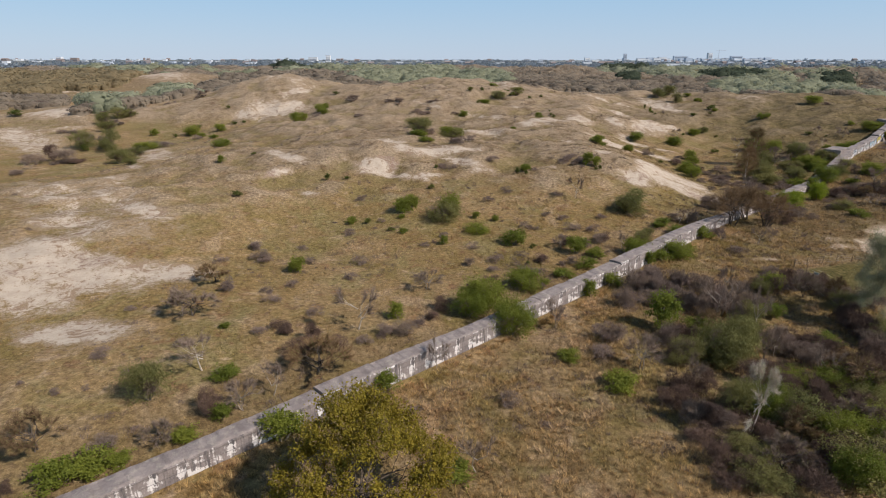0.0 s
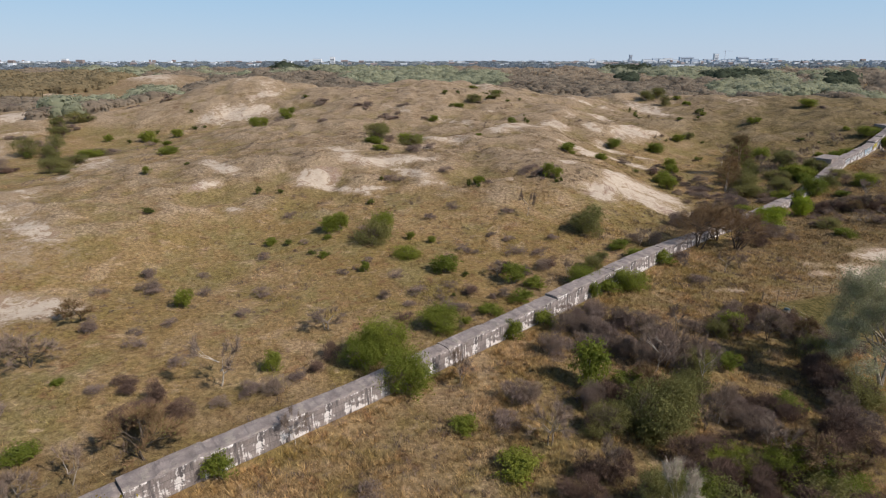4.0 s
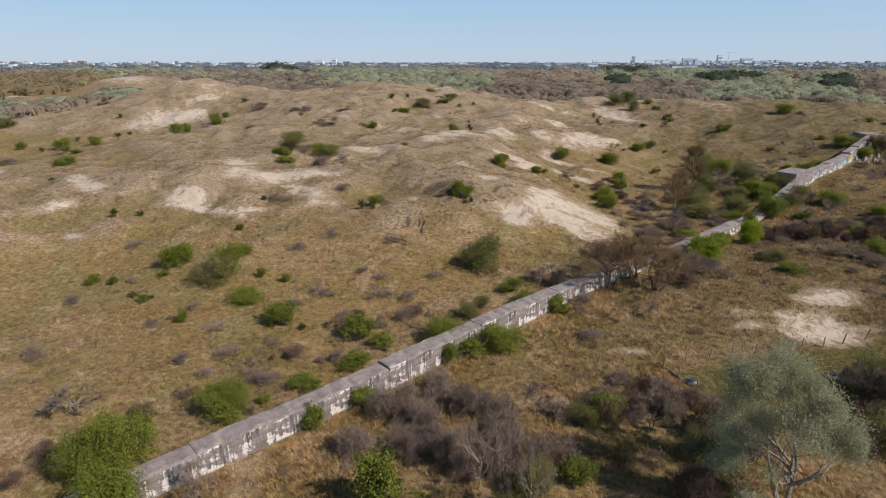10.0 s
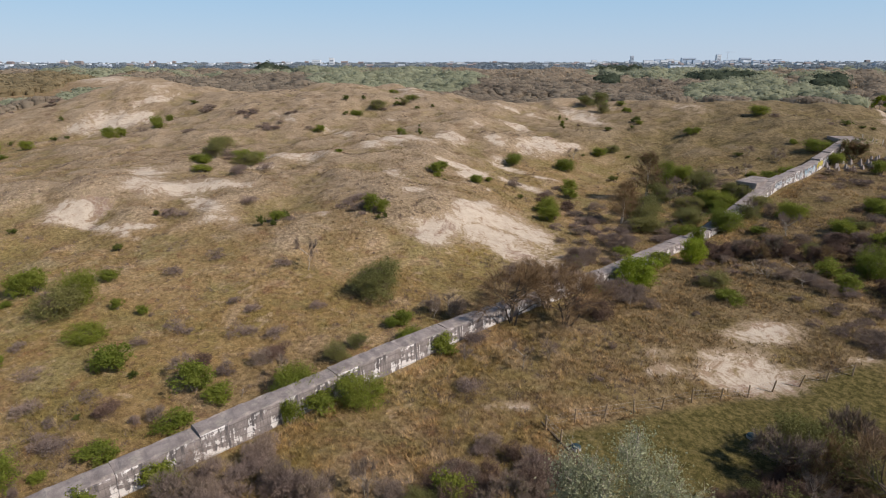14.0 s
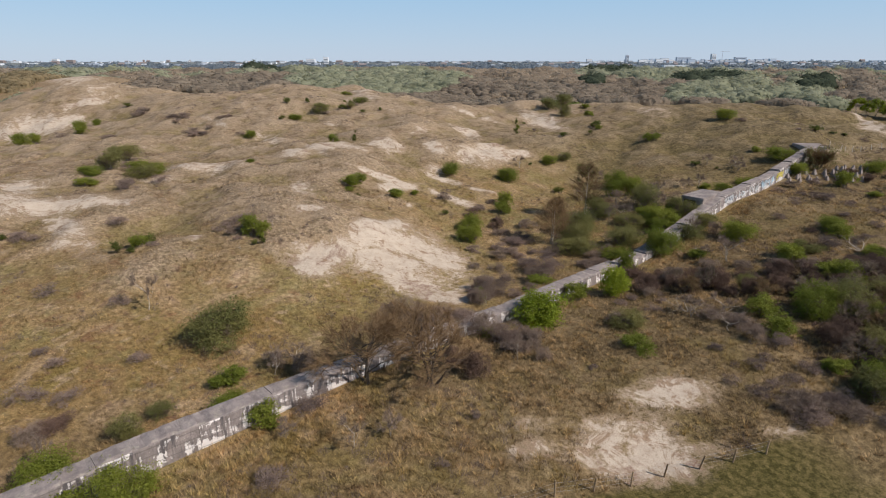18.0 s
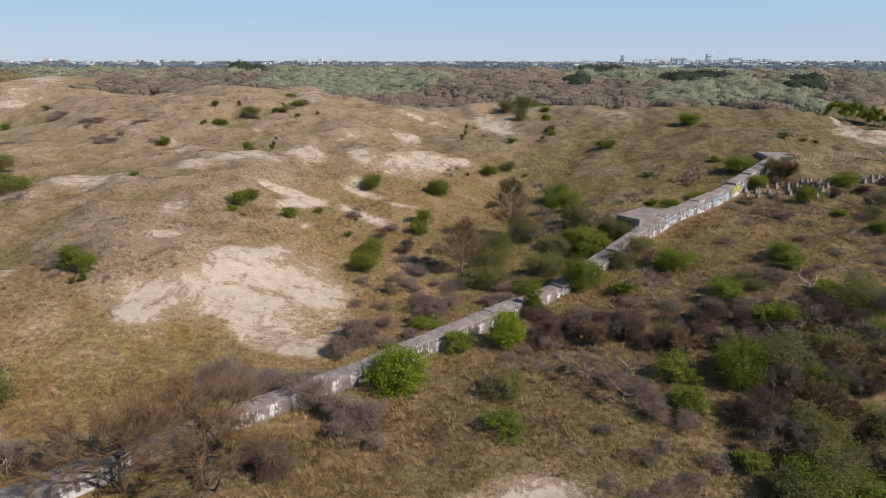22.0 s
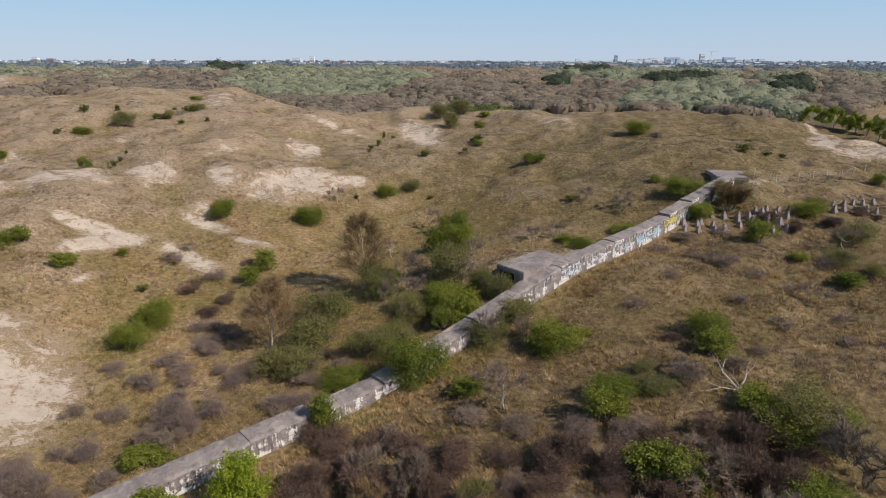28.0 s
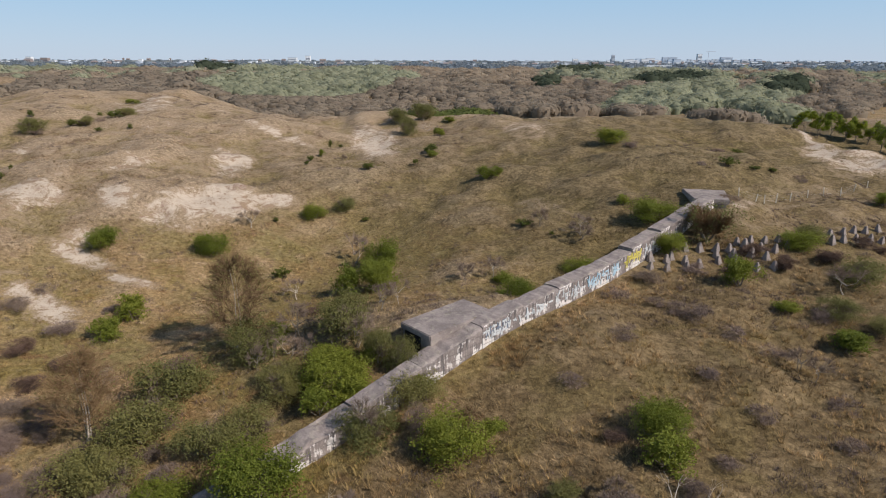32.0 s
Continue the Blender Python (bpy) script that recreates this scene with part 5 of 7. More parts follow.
plants(GREEN, [
    (77.5, 191.5, 1.42, 1.38), (79.4, 204.6, 3.14, 1.26), (85.9, 163.9, 1.97, 1.44), (130.9, 151.9, 2.62, 1.51), (99.3, 149.3, 1.64, 1.18), (70.4, 120.6, 1.85, 1.2),
    (107.7, 121.5, 2.78, 1.51), (81.9, 112.5, 1.52, 0.98), (71.3, 115.2, 2.45, 1.9), (73.0, 116.2, 2.91, 1.83), (66.0, 123.9, 2.24, 1.25), (74.2, 119.9, 1.88, 1.45),
    (22.3, 48.1, 2.86, 1.67), (90.4, 102.5, 2.92, 1.34), (81.9, 96.4, 2.97, 1.87), (13.8, 129.6, 1.53, 0.61), (52.7, 129.2, 2.96, 2.36)])
plants(BARE, [
    (-0.9, 41.3, 2.25, 2.92),
    (9.6, 48.9, 2.3, 2.94), (1.8, 29.9, 2.72, 2.89), (-81.4, 113.7, 2.64, 1.69), (24.9, 50.8, 3.2, 4.0), (27.6, 48.7, 2.28, 4.69), (25.8, 49.2, 1.54, 3.03),
    (27.1, 44.5, 2.06, 2.79), (15.4, 41.8, 3.2, 3.19), (18.9, 86.8, 2.65, 3.54), (33.1, 79.9, 3.16, 2.18), (13.7, 69.2, 2.18, 2.08), (21.4, 69.2, 1.52, 2.34),
    (28.9, 58.0, 1.99, 2.81), (38.9, 71.4, 2.02, 2.16), (53.2, 58.1, 2.65, 3.4), (34.5, 72.2, 1.6, 1.46)])
plants(BARE, [
    (31.7, 79.2, 1.83, 2.41), (41.0, 72.5, 1.83, 1.86), (49.9, 82.1, 1.17, 2.18), (25.4, 101.9, 1.4, 1.38), (81.5, 86.5, 2.54, 3.49), (68.0, 86.4, 2.54, 2.02),
    (66.1, 89.8, 3.19, 1.91), (68.9, 89.9, 2.73, 1.9), (56.7, 148.8, 2.93, 2.44), (72.6, 121.8, 3.55, 3.25), (67.9, 121.0, 2.64, 1.77), (66.1, 120.0, 1.45, 2.05),
    (75.1, 103.8, 2.68, 3.03), (47.9, 93.9, 1.4, 1.57), (78.0, 92.8, 3.3, 2.23), (112.4, 129.4, 3.26, 2.85), (89.5, 146.1, 1.89, 2.16), (93.3, 143.6, 2.73, 2.09),
    (65.4, 134.3, 3.22, 2.19), (69.2, 121.5, 1.67, 1.68), (71.1, 121.9, 1.05, 1.24), (102.7, 118.8, 1.93, 1.8)])
plants(BARE, [
    (67.0, 120.7, 0.82, 1.97), (73.9, 126.7, 2.76, 2.38), (74.2, 107.2, 1.74, 1.08), (29.3, 40.9, 3.07, 3.22), (18.3, 39.2, 1.91, 2.75), (25.9, 51.8, 3.76, 3.85),
    (83.3, 133.8, 2.42, 2.43), (80.9, 132.8, 1.85, 1.87), (70.9, 124.2, 1.59, 1.88), (73.3, 123.7, 1.34, 1.63), (75.3, 128.0, 1.95, 2.24), (103.1, 117.6, 2.34, 2.01),
    (92.9, 142.3, 3.05, 2.1), (69.2, 143.8, 3.98, 3.37), (68.0, 123.9, 2.84, 2.77)])
plants(RUSSET, [
    (-16.2, 34.2, 2.24, 2.07), (-24.2, 26.5, 0.92, 0.86), (-0.7, 51.7, 2.12, 1.37), (39.1, 47.6, 1.7, 1.5), (39.0, 47.4, 1.97, 1.55),
    (-11.4, 42.9, 2.5, 1.16), (-11.9, 42.1, 2.88, 1.41), (-11.6, 42.8, 2.7, 1.55), (45.0, 81.2, 2.48, 1.42), (45.4, 81.1, 2.48, 1.37),
    (46.4, 79.7, 1.76, 1.43), (46.7, 79.4, 2.8, 1.89), (77.1, 85.8, 1.83, 1.35), (75.4, 83.8, 2.8, 2.05), (75.0, 85.0, 2.46, 1.62), (77.4, 84.0, 1.73, 1.74),
    (76.6, 81.4, 2.61, 1.56), (64.9, 97.3, 1.77, 1.52), (64.3, 96.7, 2.85, 1.36), (67.1, 96.4, 2.88, 1.53)])
plants(RUSSET, [
    (67.9, 95.6, 2.73, 1.58), (68.3, 96.1, 2.79, 1.58), (70.6, 96.2, 2.07, 1.69), (70.1, 97.5, 2.56, 1.97), (71.0, 95.6, 1.83, 2.05), (72.8, 93.4, 2.05, 1.94),
    (73.5, 93.3, 2.12, 1.45), (76.7, 96.4, 2.8, 1.21), (76.0, 95.4, 1.84, 1.32), (64.9, 99.9, 2.08, 1.04), (64.9, 100.9, 2.74, 1.08), (68.6, 100.8, 1.91, 1.07),
    (69.4, 100.3, 2.8, 1.04), (76.9, 93.5, 2.64, 1.67), (72.1, 98.9, 2.6, 1.11), (71.8, 99.5, 1.74, 1.0), (75.0, 98.6, 2.64, 1.06), (82.0, 95.3, 2.33, 1.23),
    (82.1, 94.4, 1.75, 1.46), (79.7, 95.8, 2.45, 1.45), (85.5, 96.5, 1.89, 2.24), (86.0, 95.7, 2.32, 2.25)])
plants(RUSSET, [
    (87.6, 95.2, 2.75, 2.92), (89.0, 89.9, 2.39, 2.22), (25.6, 35.2, 2.82, 1.95), (26.3, 36.1, 2.41, 1.91), (26.0, 36.4, 1.93, 2.45), (27.4, 35.2, 2.57, 1.67),
    (24.1, 30.2, 1.96, 1.36), (21.2, 31.3, 2.54, 1.52), (23.4, 30.7, 2.67, 1.8), (24.4, 30.6, 1.86, 1.41), (24.4, 30.2, 2.89, 1.78), (16.8, 36.9, 2.16, 1.64),
    (17.3, 39.0, 2.31, 2.09), (15.9, 37.0, 2.5, 1.55), (20.6, 33.4, 2.55, 1.35), (20.5, 32.7, 1.71, 1.57), (20.1, 33.4, 2.03, 1.58), (24.8, 38.7, 2.03, 1.58),
    (24.2, 36.8, 2.29, 1.76), (25.6, 38.5, 2.3, 1.71), (29.4, 33.2, 2.52, 1.63), (29.2, 33.8, 2.48, 2.36)])
plants(RUSSET, [
    (27.8, 34.5, 2.29, 2.11), (36.6, 48.6, 2.81, 2.18), (36.9, 50.2, 2.33, 1.98), (37.2, 51.2, 2.55, 2.12), (36.6, 47.4, 2.89, 2.06), (37.3, 49.2, 1.87, 2.08),
    (36.8, 50.6, 2.34, 2.14), (16.8, 31.2, 2.21, 1.52), (16.9, 29.5, 2.68, 1.27), (17.8, 30.3, 2.29, 1.49), (86.5, 99.9, 2.8, 1.24),
    
    (67.6, 101.2, 2.64, 1.04), (64.7, 102.1, 2.63, 1.16), (63.5, 101.8, 2.63, 1.15), ])
plants(RUSSET, [
    (57.0, 61.8, 2.1, 1.69), (56.3, 61.4, 1.91, 1.51), (56.5, 60.8, 1.98, 1.45), (52.5, 61.0, 2.02, 1.29), (53.3, 60.6, 1.9, 1.14),
    (52.6, 60.4, 2.76, 1.23), (52.6, 59.7, 1.7, 1.27), (-77.8, 120.9, 1.9, 0.83), (-77.3, 120.7, 1.85, 0.78), (-76.3, 119.8, 2.72, 0.86), (-76.3, 121.8, 2.62, 0.77),
    (-76.4, 120.1, 2.62, 0.78), (-76.2, 119.6, 2.51, 1.02), (-78.1, 120.7, 2.69, 0.94), (14.5, 70.2, 2.78, 1.11), (20.0, 72.4, 2.85, 1.15), (10.9, 64.6, 2.58, 1.03),
    (78.4, 98.1, 2.77, 1.4), (78.0, 98.5, 2.57, 1.33), (78.5, 98.1, 2.4, 1.5), (78.1, 98.4, 2.17, 1.29)])
plants(RUSSET, [
    (83.5, 98.8, 1.92, 1.65), (83.9, 97.4, 2.87, 1.67), (83.5, 97.0, 2.87, 1.71), (83.6, 97.4, 2.13, 1.31), (89.5, 98.9, 1.98, 1.37), (89.8, 100.3, 2.3, 1.55),
    (90.5, 98.3, 2.81, 1.42), (81.8, 89.2, 2.65, 1.51), (80.5, 90.2, 2.69, 1.17), (80.9, 88.7, 1.91, 1.03), (66.7, 98.8, 1.9, 1.2), (65.9, 98.5, 2.73, 1.07),
    (78.4, 93.9, 2.6, 1.16), (78.9, 93.1, 2.83, 1.41), (79.7, 94.0, 1.8, 1.11), (108.4, 136.7, 2.6, 0.77), (107.5, 136.3, 2.5, 1.04), (109.4, 133.6, 2.63, 1.17),
    (109.5, 133.3, 1.74, 1.13), (113.6, 134.1, 2.74, 1.08), (114.2, 134.1, 2.23, 0.85), (114.1, 134.7, 2.15, 0.88)])
plants(RUSSET, [
    (120.6, 137.3, 1.92, 0.88), (119.4, 137.9, 2.56, 1.03), (104.5, 133.5, 2.5, 1.0), (88.5, 111.1, 1.83, 0.73), (47.2, 123.1, 2.93, 1.17), (51.2, 122.1, 2.46, 0.99),
    (50.5, 119.3, 2.7, 1.08), (60.2, 121.7, 2.43, 0.97), (72.4, 127.1, 1.8, 0.72), (68.3, 128.8, 1.87, 0.75), (-11.4, 44.6, 1.91, 1.54), (-13.6, 45.6, 1.74, 1.08),
    (-11.1, 44.6, 1.73, 1.26), (-9.0, 43.3, 2.65, 1.29), (-14.5, 46.4, 2.16, 0.87), (-1.4, 50.0, 1.96, 0.78), (2.7, 56.5, 2.24, 0.9), (4.5, 59.2, 1.89, 0.76),
    ])
plants(RUSSET, [
    (57.6, 64.9, 2.29, 1.16), (57.5, 64.8, 1.82, 1.55), (57.3, 62.5, 2.55, 1.25), (58.2, 63.0, 2.61, 1.55),
    (61.7, 65.9, 2.55, 1.11), (61.9, 64.4, 2.36, 1.27), (53.7, 61.6, 1.93, 1.28), (55.5, 60.7, 1.92, 1.58), (55.2, 62.2, 2.73, 1.49),
    (56.9, 60.0, 2.71, 1.56), (58.3, 61.6, 2.3, 1.56), (58.6, 60.5, 2.45, 1.07), (56.0, 61.4, 2.16, 1.22), (50.5, 58.2, 2.39, 1.11), (50.1, 58.7, 2.66, 1.15),
    (48.9, 59.0, 1.72, 1.15), (37.3, 61.6, 1.87, 1.19), (38.6, 60.4, 2.06, 1.04), (38.8, 60.7, 2.88, 1.08)])
plants(RUSSET, [
    (34.3, 60.1, 2.3, 1.08), (33.1, 59.1, 2.55, 1.14), (87.8, 99.0, 2.24, 1.75), (87.9, 98.3, 2.18, 1.67), (88.8, 99.6, 2.04, 1.5),
    (89.0, 99.8, 2.39, 1.16), (78.9, 87.7, 2.44, 1.07), (80.1, 87.4, 2.27, 1.25), (84.3, 87.8, 2.25, 1.4), (84.5, 87.4, 1.97, 1.23), (80.8, 82.6, 2.16, 0.81),
    (80.1, 83.5, 1.72, 1.24), (80.7, 80.8, 2.66, 0.96), (79.2, 80.4, 1.86, 0.89), (88.2, 87.6, 2.84, 2.19), (88.1, 87.7, 2.2, 1.98), (88.6, 88.5, 2.89, 2.29),
    (88.7, 89.2, 2.76, 2.2), (84.3, 84.1, 2.36, 1.65), (83.3, 84.2, 2.82, 1.69), (83.1, 84.1, 2.63, 1.32)])
plants(RUSSET, [
    (25.6, 31.7, 2.52, 1.16), (24.1, 32.0, 1.82, 1.35), (24.8, 31.5, 2.68, 1.29), (28.9, 32.3, 1.96, 0.99), (26.6, 33.2, 2.45, 1.14), (26.8, 32.5, 1.95, 1.11),
    (30.2, 40.6, 1.92, 1.14), (29.7, 38.3, 2.75, 1.32), (28.5, 39.2, 2.03, 1.4), (30.8, 40.5, 2.37, 1.55), (34.1, 42.5, 2.77, 1.53), (35.6, 41.5, 2.43, 1.19),
    (33.5, 42.8, 2.01, 1.33), (33.9, 42.5, 2.14, 1.44), (25.7, 41.7, 2.82, 1.0), (26.2, 42.4, 2.41, 0.98), (30.5, 44.3, 1.74, 1.16), (31.9, 45.3, 2.52, 1.35),
    (32.6, 45.1, 2.1, 1.17), (30.6, 46.7, 2.9, 1.55), (19.9, 36.0, 2.77, 0.87), (17.9, 35.7, 1.89, 1.18)])
plants(RUSSET, [
    (17.6, 33.0, 2.77, 0.76), (16.6, 33.3, 2.77, 1.01), (30.9, 36.1, 2.23, 1.37), (31.6, 35.9, 2.31, 1.68), (31.3, 36.7, 2.37, 1.48), (32.5, 36.6, 2.3, 1.17),
    (18.8, 43.1, 2.26, 1.33), (18.9, 43.3, 2.52, 1.04)])
plants(DWARF, [
    (-26.7, 40.5, 2.15, 0.86), (-23.5, 38.2, 0.99, 0.54), (-25.3, 36.1, 0.63, 0.4), (-26.9, 35.3, 0.92, 0.59), (-30.1, 36.4, 0.63, 0.41), (-19.9, 32.2, 0.86, 0.38),
    (-17.5, 32.9, 0.73, 0.33), (-29.3, 49.8, 1.34, 0.54), (-2.4, 35.4, 1.54, 0.62), (4.5, 36.7, 2.37, 0.95), (6.6, 34.5, 1.14, 0.46), (7.3, 77.8, 0.61, 0.34),
    (-9.0, 77.7, 1.54, 0.61), (11.7, 75.3, 1.26, 0.52), (16.2, 74.9, 2.87, 1.15), (15.6, 79.0, 2.06, 0.83), (13.7, 80.3, 1.59, 0.77), (0.2, 98.9, 3.0, 1.2),
    (20.3, 103.2, 3.0, 1.2), (-1.9, 70.2, 0.54, 0.59), (2.9, 68.4, 1.92, 0.77), (7.9, 63.0, 1.13, 0.7)])
plants(DWARF, [
    (9.7, 60.6, 2.47, 0.99), (-35.2, 160.5, 3.0, 1.2), (1.7, 160.4, 2.48, 0.99), (34.7, 68.0, 2.88, 1.15), (44.3, 70.2, 1.09, 0.56), (55.4, 80.9, 0.94, 0.56),
    (21.6, 104.2, 2.86, 1.14), (19.8, 101.8, 2.21, 0.88), (22.5, 99.0, 1.28, 0.51), (14.2, 97.6, 1.56, 0.62), (4.6, 120.1, 3.0, 1.2), (1.1, 117.0, 3.0, 1.2),
    (65.7, 83.4, 1.58, 0.78), (66.3, 81.4, 0.95, 0.38), (68.8, 81.9, 1.52, 0.61), (66.7, 78.3, 2.09, 0.84), (68.3, 78.8, 2.11, 0.85), (71.7, 80.7, 2.21, 0.88),
    (60.8, 93.5, 1.69, 0.68), (63.2, 91.2, 1.89, 0.76), (62.2, 94.6, 1.73, 0.69), (64.7, 93.2, 1.34, 0.53)])
plants(DWARF, [
    (59.7, 91.1, 0.95, 0.43), (62.2, 89.8, 0.92, 0.37), (98.7, 125.3, 3.0, 1.2), (93.0, 128.4, 2.56, 1.02), (96.1, 127.3, 1.89, 0.76), (91.0, 113.4, 2.04, 0.81),
    (101.8, 120.1, 2.26, 0.91), (100.6, 110.2, 1.92, 0.77), (93.5, 108.8, 1.87, 0.75), (21.2, 184.0, 1.91, 0.76), (62.8, 178.0, 1.27, 0.85), (111.9, 159.4, 1.47, 0.65),
    (125.3, 160.1, 2.22, 0.91), (7.4, 103.3, 3.0, 1.2), (-14.3, 170.6, 3.0, 1.2), (-62.9, 148.7, 3.0, 1.2), (-12.8, 73.6, 2.19, 0.87), (-15.9, 64.3, 1.94, 0.78),
    (-17.1, 52.6, 2.16, 0.86), (-10.0, 64.2, 2.57, 1.03), (-16.0, 45.3, 1.89, 0.76), (-12.2, 50.2, 2.07, 0.83)])
plants(DWARF, [
    (-21.1, 42.7, 1.8, 0.72), (5.6, 64.3, 2.57, 1.03), (10.2, 75.5, 2.23, 0.89), (67.8, 81.1, 1.87, 0.75), (69.7, 79.6, 1.8, 0.72), (65.3, 79.5, 1.44, 0.58),
    (97.3, 126.0, 2.6, 1.04), (100.1, 122.4, 2.41, 0.97), (91.6, 121.4, 2.36, 0.95), (95.9, 117.1, 2.14, 0.85), (87.1, 116.4, 2.11, 0.84), (103.2, 114.4, 2.32, 0.93),
    (97.3, 112.6, 2.22, 0.89), (50.5, 130.0, 1.93, 0.77), (43.5, 132.1, 1.99, 0.8), (-18.1, 55.2, 1.77, 0.71), (-16.1, 57.2, 1.84, 0.74), (-25.7, 62.8, 2.04, 0.82),
    (-10.6, 59.5, 1.92, 0.77), (-18.0, 69.1, 1.7, 0.68), (-12.8, 85.8, 2.33, 0.93), (-0.6, 71.9, 1.83, 0.73)])
plants(DWARF, [
    (-3.0, 69.3, 1.74, 0.7), (8.8, 66.1, 1.62, 0.65), (8.6, 73.2, 1.87, 0.75), (5.8, 85.2, 2.28, 0.91), (8.7, 88.8, 2.4, 0.96), (16.4, 87.2, 2.34, 0.94),
    (21.2, 80.0, 2.09, 0.84), (19.1, 75.0, 2.39, 0.96), (4.8, 61.5, 1.82, 0.73)])
plants(GREEN_LARGE, [
    (2.0, 50.7, 3.57, 2.47), (3.7, 52.6, 3.99, 3.38), (8.0, 57.1, 3.96, 2.15), (5.6, 47.3, 4.02, 3.11), (3.8, 73.9, 3.34, 1.33), (-67.9, 157.4, 4.43, 2.49),
    (-60.4, 158.6, 3.43, 1.95), (-50.5, 131.5, 4.29, 1.72), (-35.8, 167.9, 3.24, 2.4), (22.6, 67.3, 3.64, 2.02), (27.4, 66.8, 3.55, 2.29), (-0.0, 79.8, 3.31, 3.14),
    (46.8, 113.0, 3.28, 2.19), (0.7, 124.4, 5.21, 2.08), (10.2, 171.1, 3.35, 1.34), (43.9, 140.9, 3.65, 1.91), (54.2, 143.6, 3.74, 2.5), (63.0, 154.1, 3.25, 1.71),
    (30.5, 74.7, 3.24, 1.3), (77.3, 78.8, 5.5, 2.22), (71.5, 118.4, 4.44, 1.98), (69.6, 108.1, 4.77, 3.06)])
plants(GREEN_LARGE, [
    (64.1, 108.8, 3.26, 1.36), (79.8, 111.1, 4.45, 2.4), (82.3, 104.1, 3.4, 1.36), (91.2, 100.2, 4.43, 1.77), (93.8, 100.7, 3.6, 1.5), (89.2, 93.7, 4.15, 2.08),
    (76.1, 88.5, 3.58, 3.27), (112.9, 137.6, 4.1, 1.64), (100.3, 137.4, 3.71, 1.88), (91.5, 135.7, 3.23, 1.29), (84.9, 129.2, 3.34, 1.34), (101.2, 144.3, 5.32, 2.13),
    (92.1, 295.9, 5.5, 2.73), (117.3, 346.2, 5.5, 2.78), (104.5, 174.7, 5.41, 2.16), (25.7, 39.8, 3.39, 1.67), (28.0, 35.3, 3.93, 1.74), (72.0, 117.3, 4.48, 2.3),
    (-6.3, 122.2, 3.33, 1.37), (77.3, 90.4, 3.61, 1.83), (91.3, 111.6, 3.66, 1.92), (72.2, 142.1, 3.89, 3.14)])
plants(GREEN_LARGE, [
    (46.8, 116.8, 3.43, 2.32), (72.9, 134.4, 4.11, 2.85)])
plants(DARK, [
    (-11.0, 77.3, 1.22, 0.82), (-7.5, 74.7, 1.04, 0.5), (-5.6, 74.1, 0.88, 0.51), (10.4, 68.8, 0.82, 0.62), (-30.3, 82.6, 1.29, 1.04), (-57.7, 168.1, 1.26, 0.91),
    (-85.9, 139.0, 2.4, 1.6), (-71.6, 155.7, 1.18, 1.14), (4.4, 74.5, 0.87, 0.59), (-19.3, 93.4, 1.04, 1.11), (-2.7, 90.7, 1.25, 0.9), (-16.5, 93.9, 1.04, 0.71),
    (-2.1, 98.6, 0.97, 0.76), (11.2, 96.2, 0.93, 1.42), (24.6, 98.2, 0.68, 0.78), (9.1, 64.0, 0.62, 0.31), (-68.8, 165.1, 1.31, 1.0), (-59.7, 166.2, 1.58, 1.26),
    (-65.4, 178.9, 1.14, 1.11), (-34.6, 186.1, 2.06, 1.13), (6.3, 179.1, 1.68, 1.6), (9.8, 183.6, 1.44, 1.12)])
plants(DARK, [
    (8.2, 167.7, 1.3, 1.0), (21.6, 188.1, 2.4, 1.6), (27.3, 181.4, 1.13, 0.82), (25.8, 153.1, 0.7, 0.91), (58.1, 174.2, 1.08, 1.05), (59.4, 184.4, 0.87, 1.42),
    (76.6, 177.8, 2.4, 1.6), (68.2, 168.7, 1.82, 0.84), (25.2, 98.4, 0.63, 0.81), (13.2, 99.2, 1.39, 0.85), (12.3, 98.1, 0.84, 0.56), (12.6, 96.1, 0.82, 0.65),
    (31.9, 118.7, 0.78, 0.38), (43.4, 121.7, 1.07, 0.86), (59.0, 151.1, 0.86, 0.63), (69.0, 154.8, 1.06, 0.64), (26.0, 150.7, 0.93, 1.29), (25.8, 155.1, 0.56, 0.54),
    (18.6, 180.1, 2.03, 1.22), (23.7, 178.8, 1.28, 0.87), (17.4, 190.6, 1.42, 0.77), (18.5, 192.5, 1.23, 0.59)])
plants(DARK, [
    (58.4, 171.4, 0.85, 0.64), (67.5, 168.3, 1.32, 0.91), (61.1, 184.4, 0.77, 0.55), (74.5, 172.6, 0.86, 0.99), (96.6, 325.3, 2.26, 1.29), (115.9, 160.8, 2.38, 1.36),
    (119.9, 161.4, 1.5, 0.6), (122.6, 162.1, 1.21, 0.49), (127.2, 182.1, 1.87, 0.86), (87.7, 147.1, 1.9, 0.85), (90.4, 144.0, 0.85, 0.41), (-34.7, 105.0, 1.0, 0.55),
    (62.6, 139.6, 1.91, 1.2)])
plants(DEAD, [
    (-44.6, 134.8, 2.4, 1.3), (23.3, 97.3, 0.68, 1.3), (3.7, 63.9, 0.47, 0.83), (3.9, 65.1, 0.96, 0.42), (18.9, 66.9, 0.5, 1.13), (-58.1, 142.7, 1.56, 1.3),
    (75.6, 195.8, 2.4, 1.3), (65.0, 151.3, 1.16, 1.3), (26.2, 79.4, 0.37, 0.79), (54.3, 108.2, 1.44, 1.3), (71.6, 106.9, 1.15, 1.07), (90.4, 104.7, 2.4, 1.08),
    (75.6, 198.2, 2.4, 1.3), (120.6, 336.6, 2.4, 1.3), (73.0, 107.7, 1.18, 1.27)])
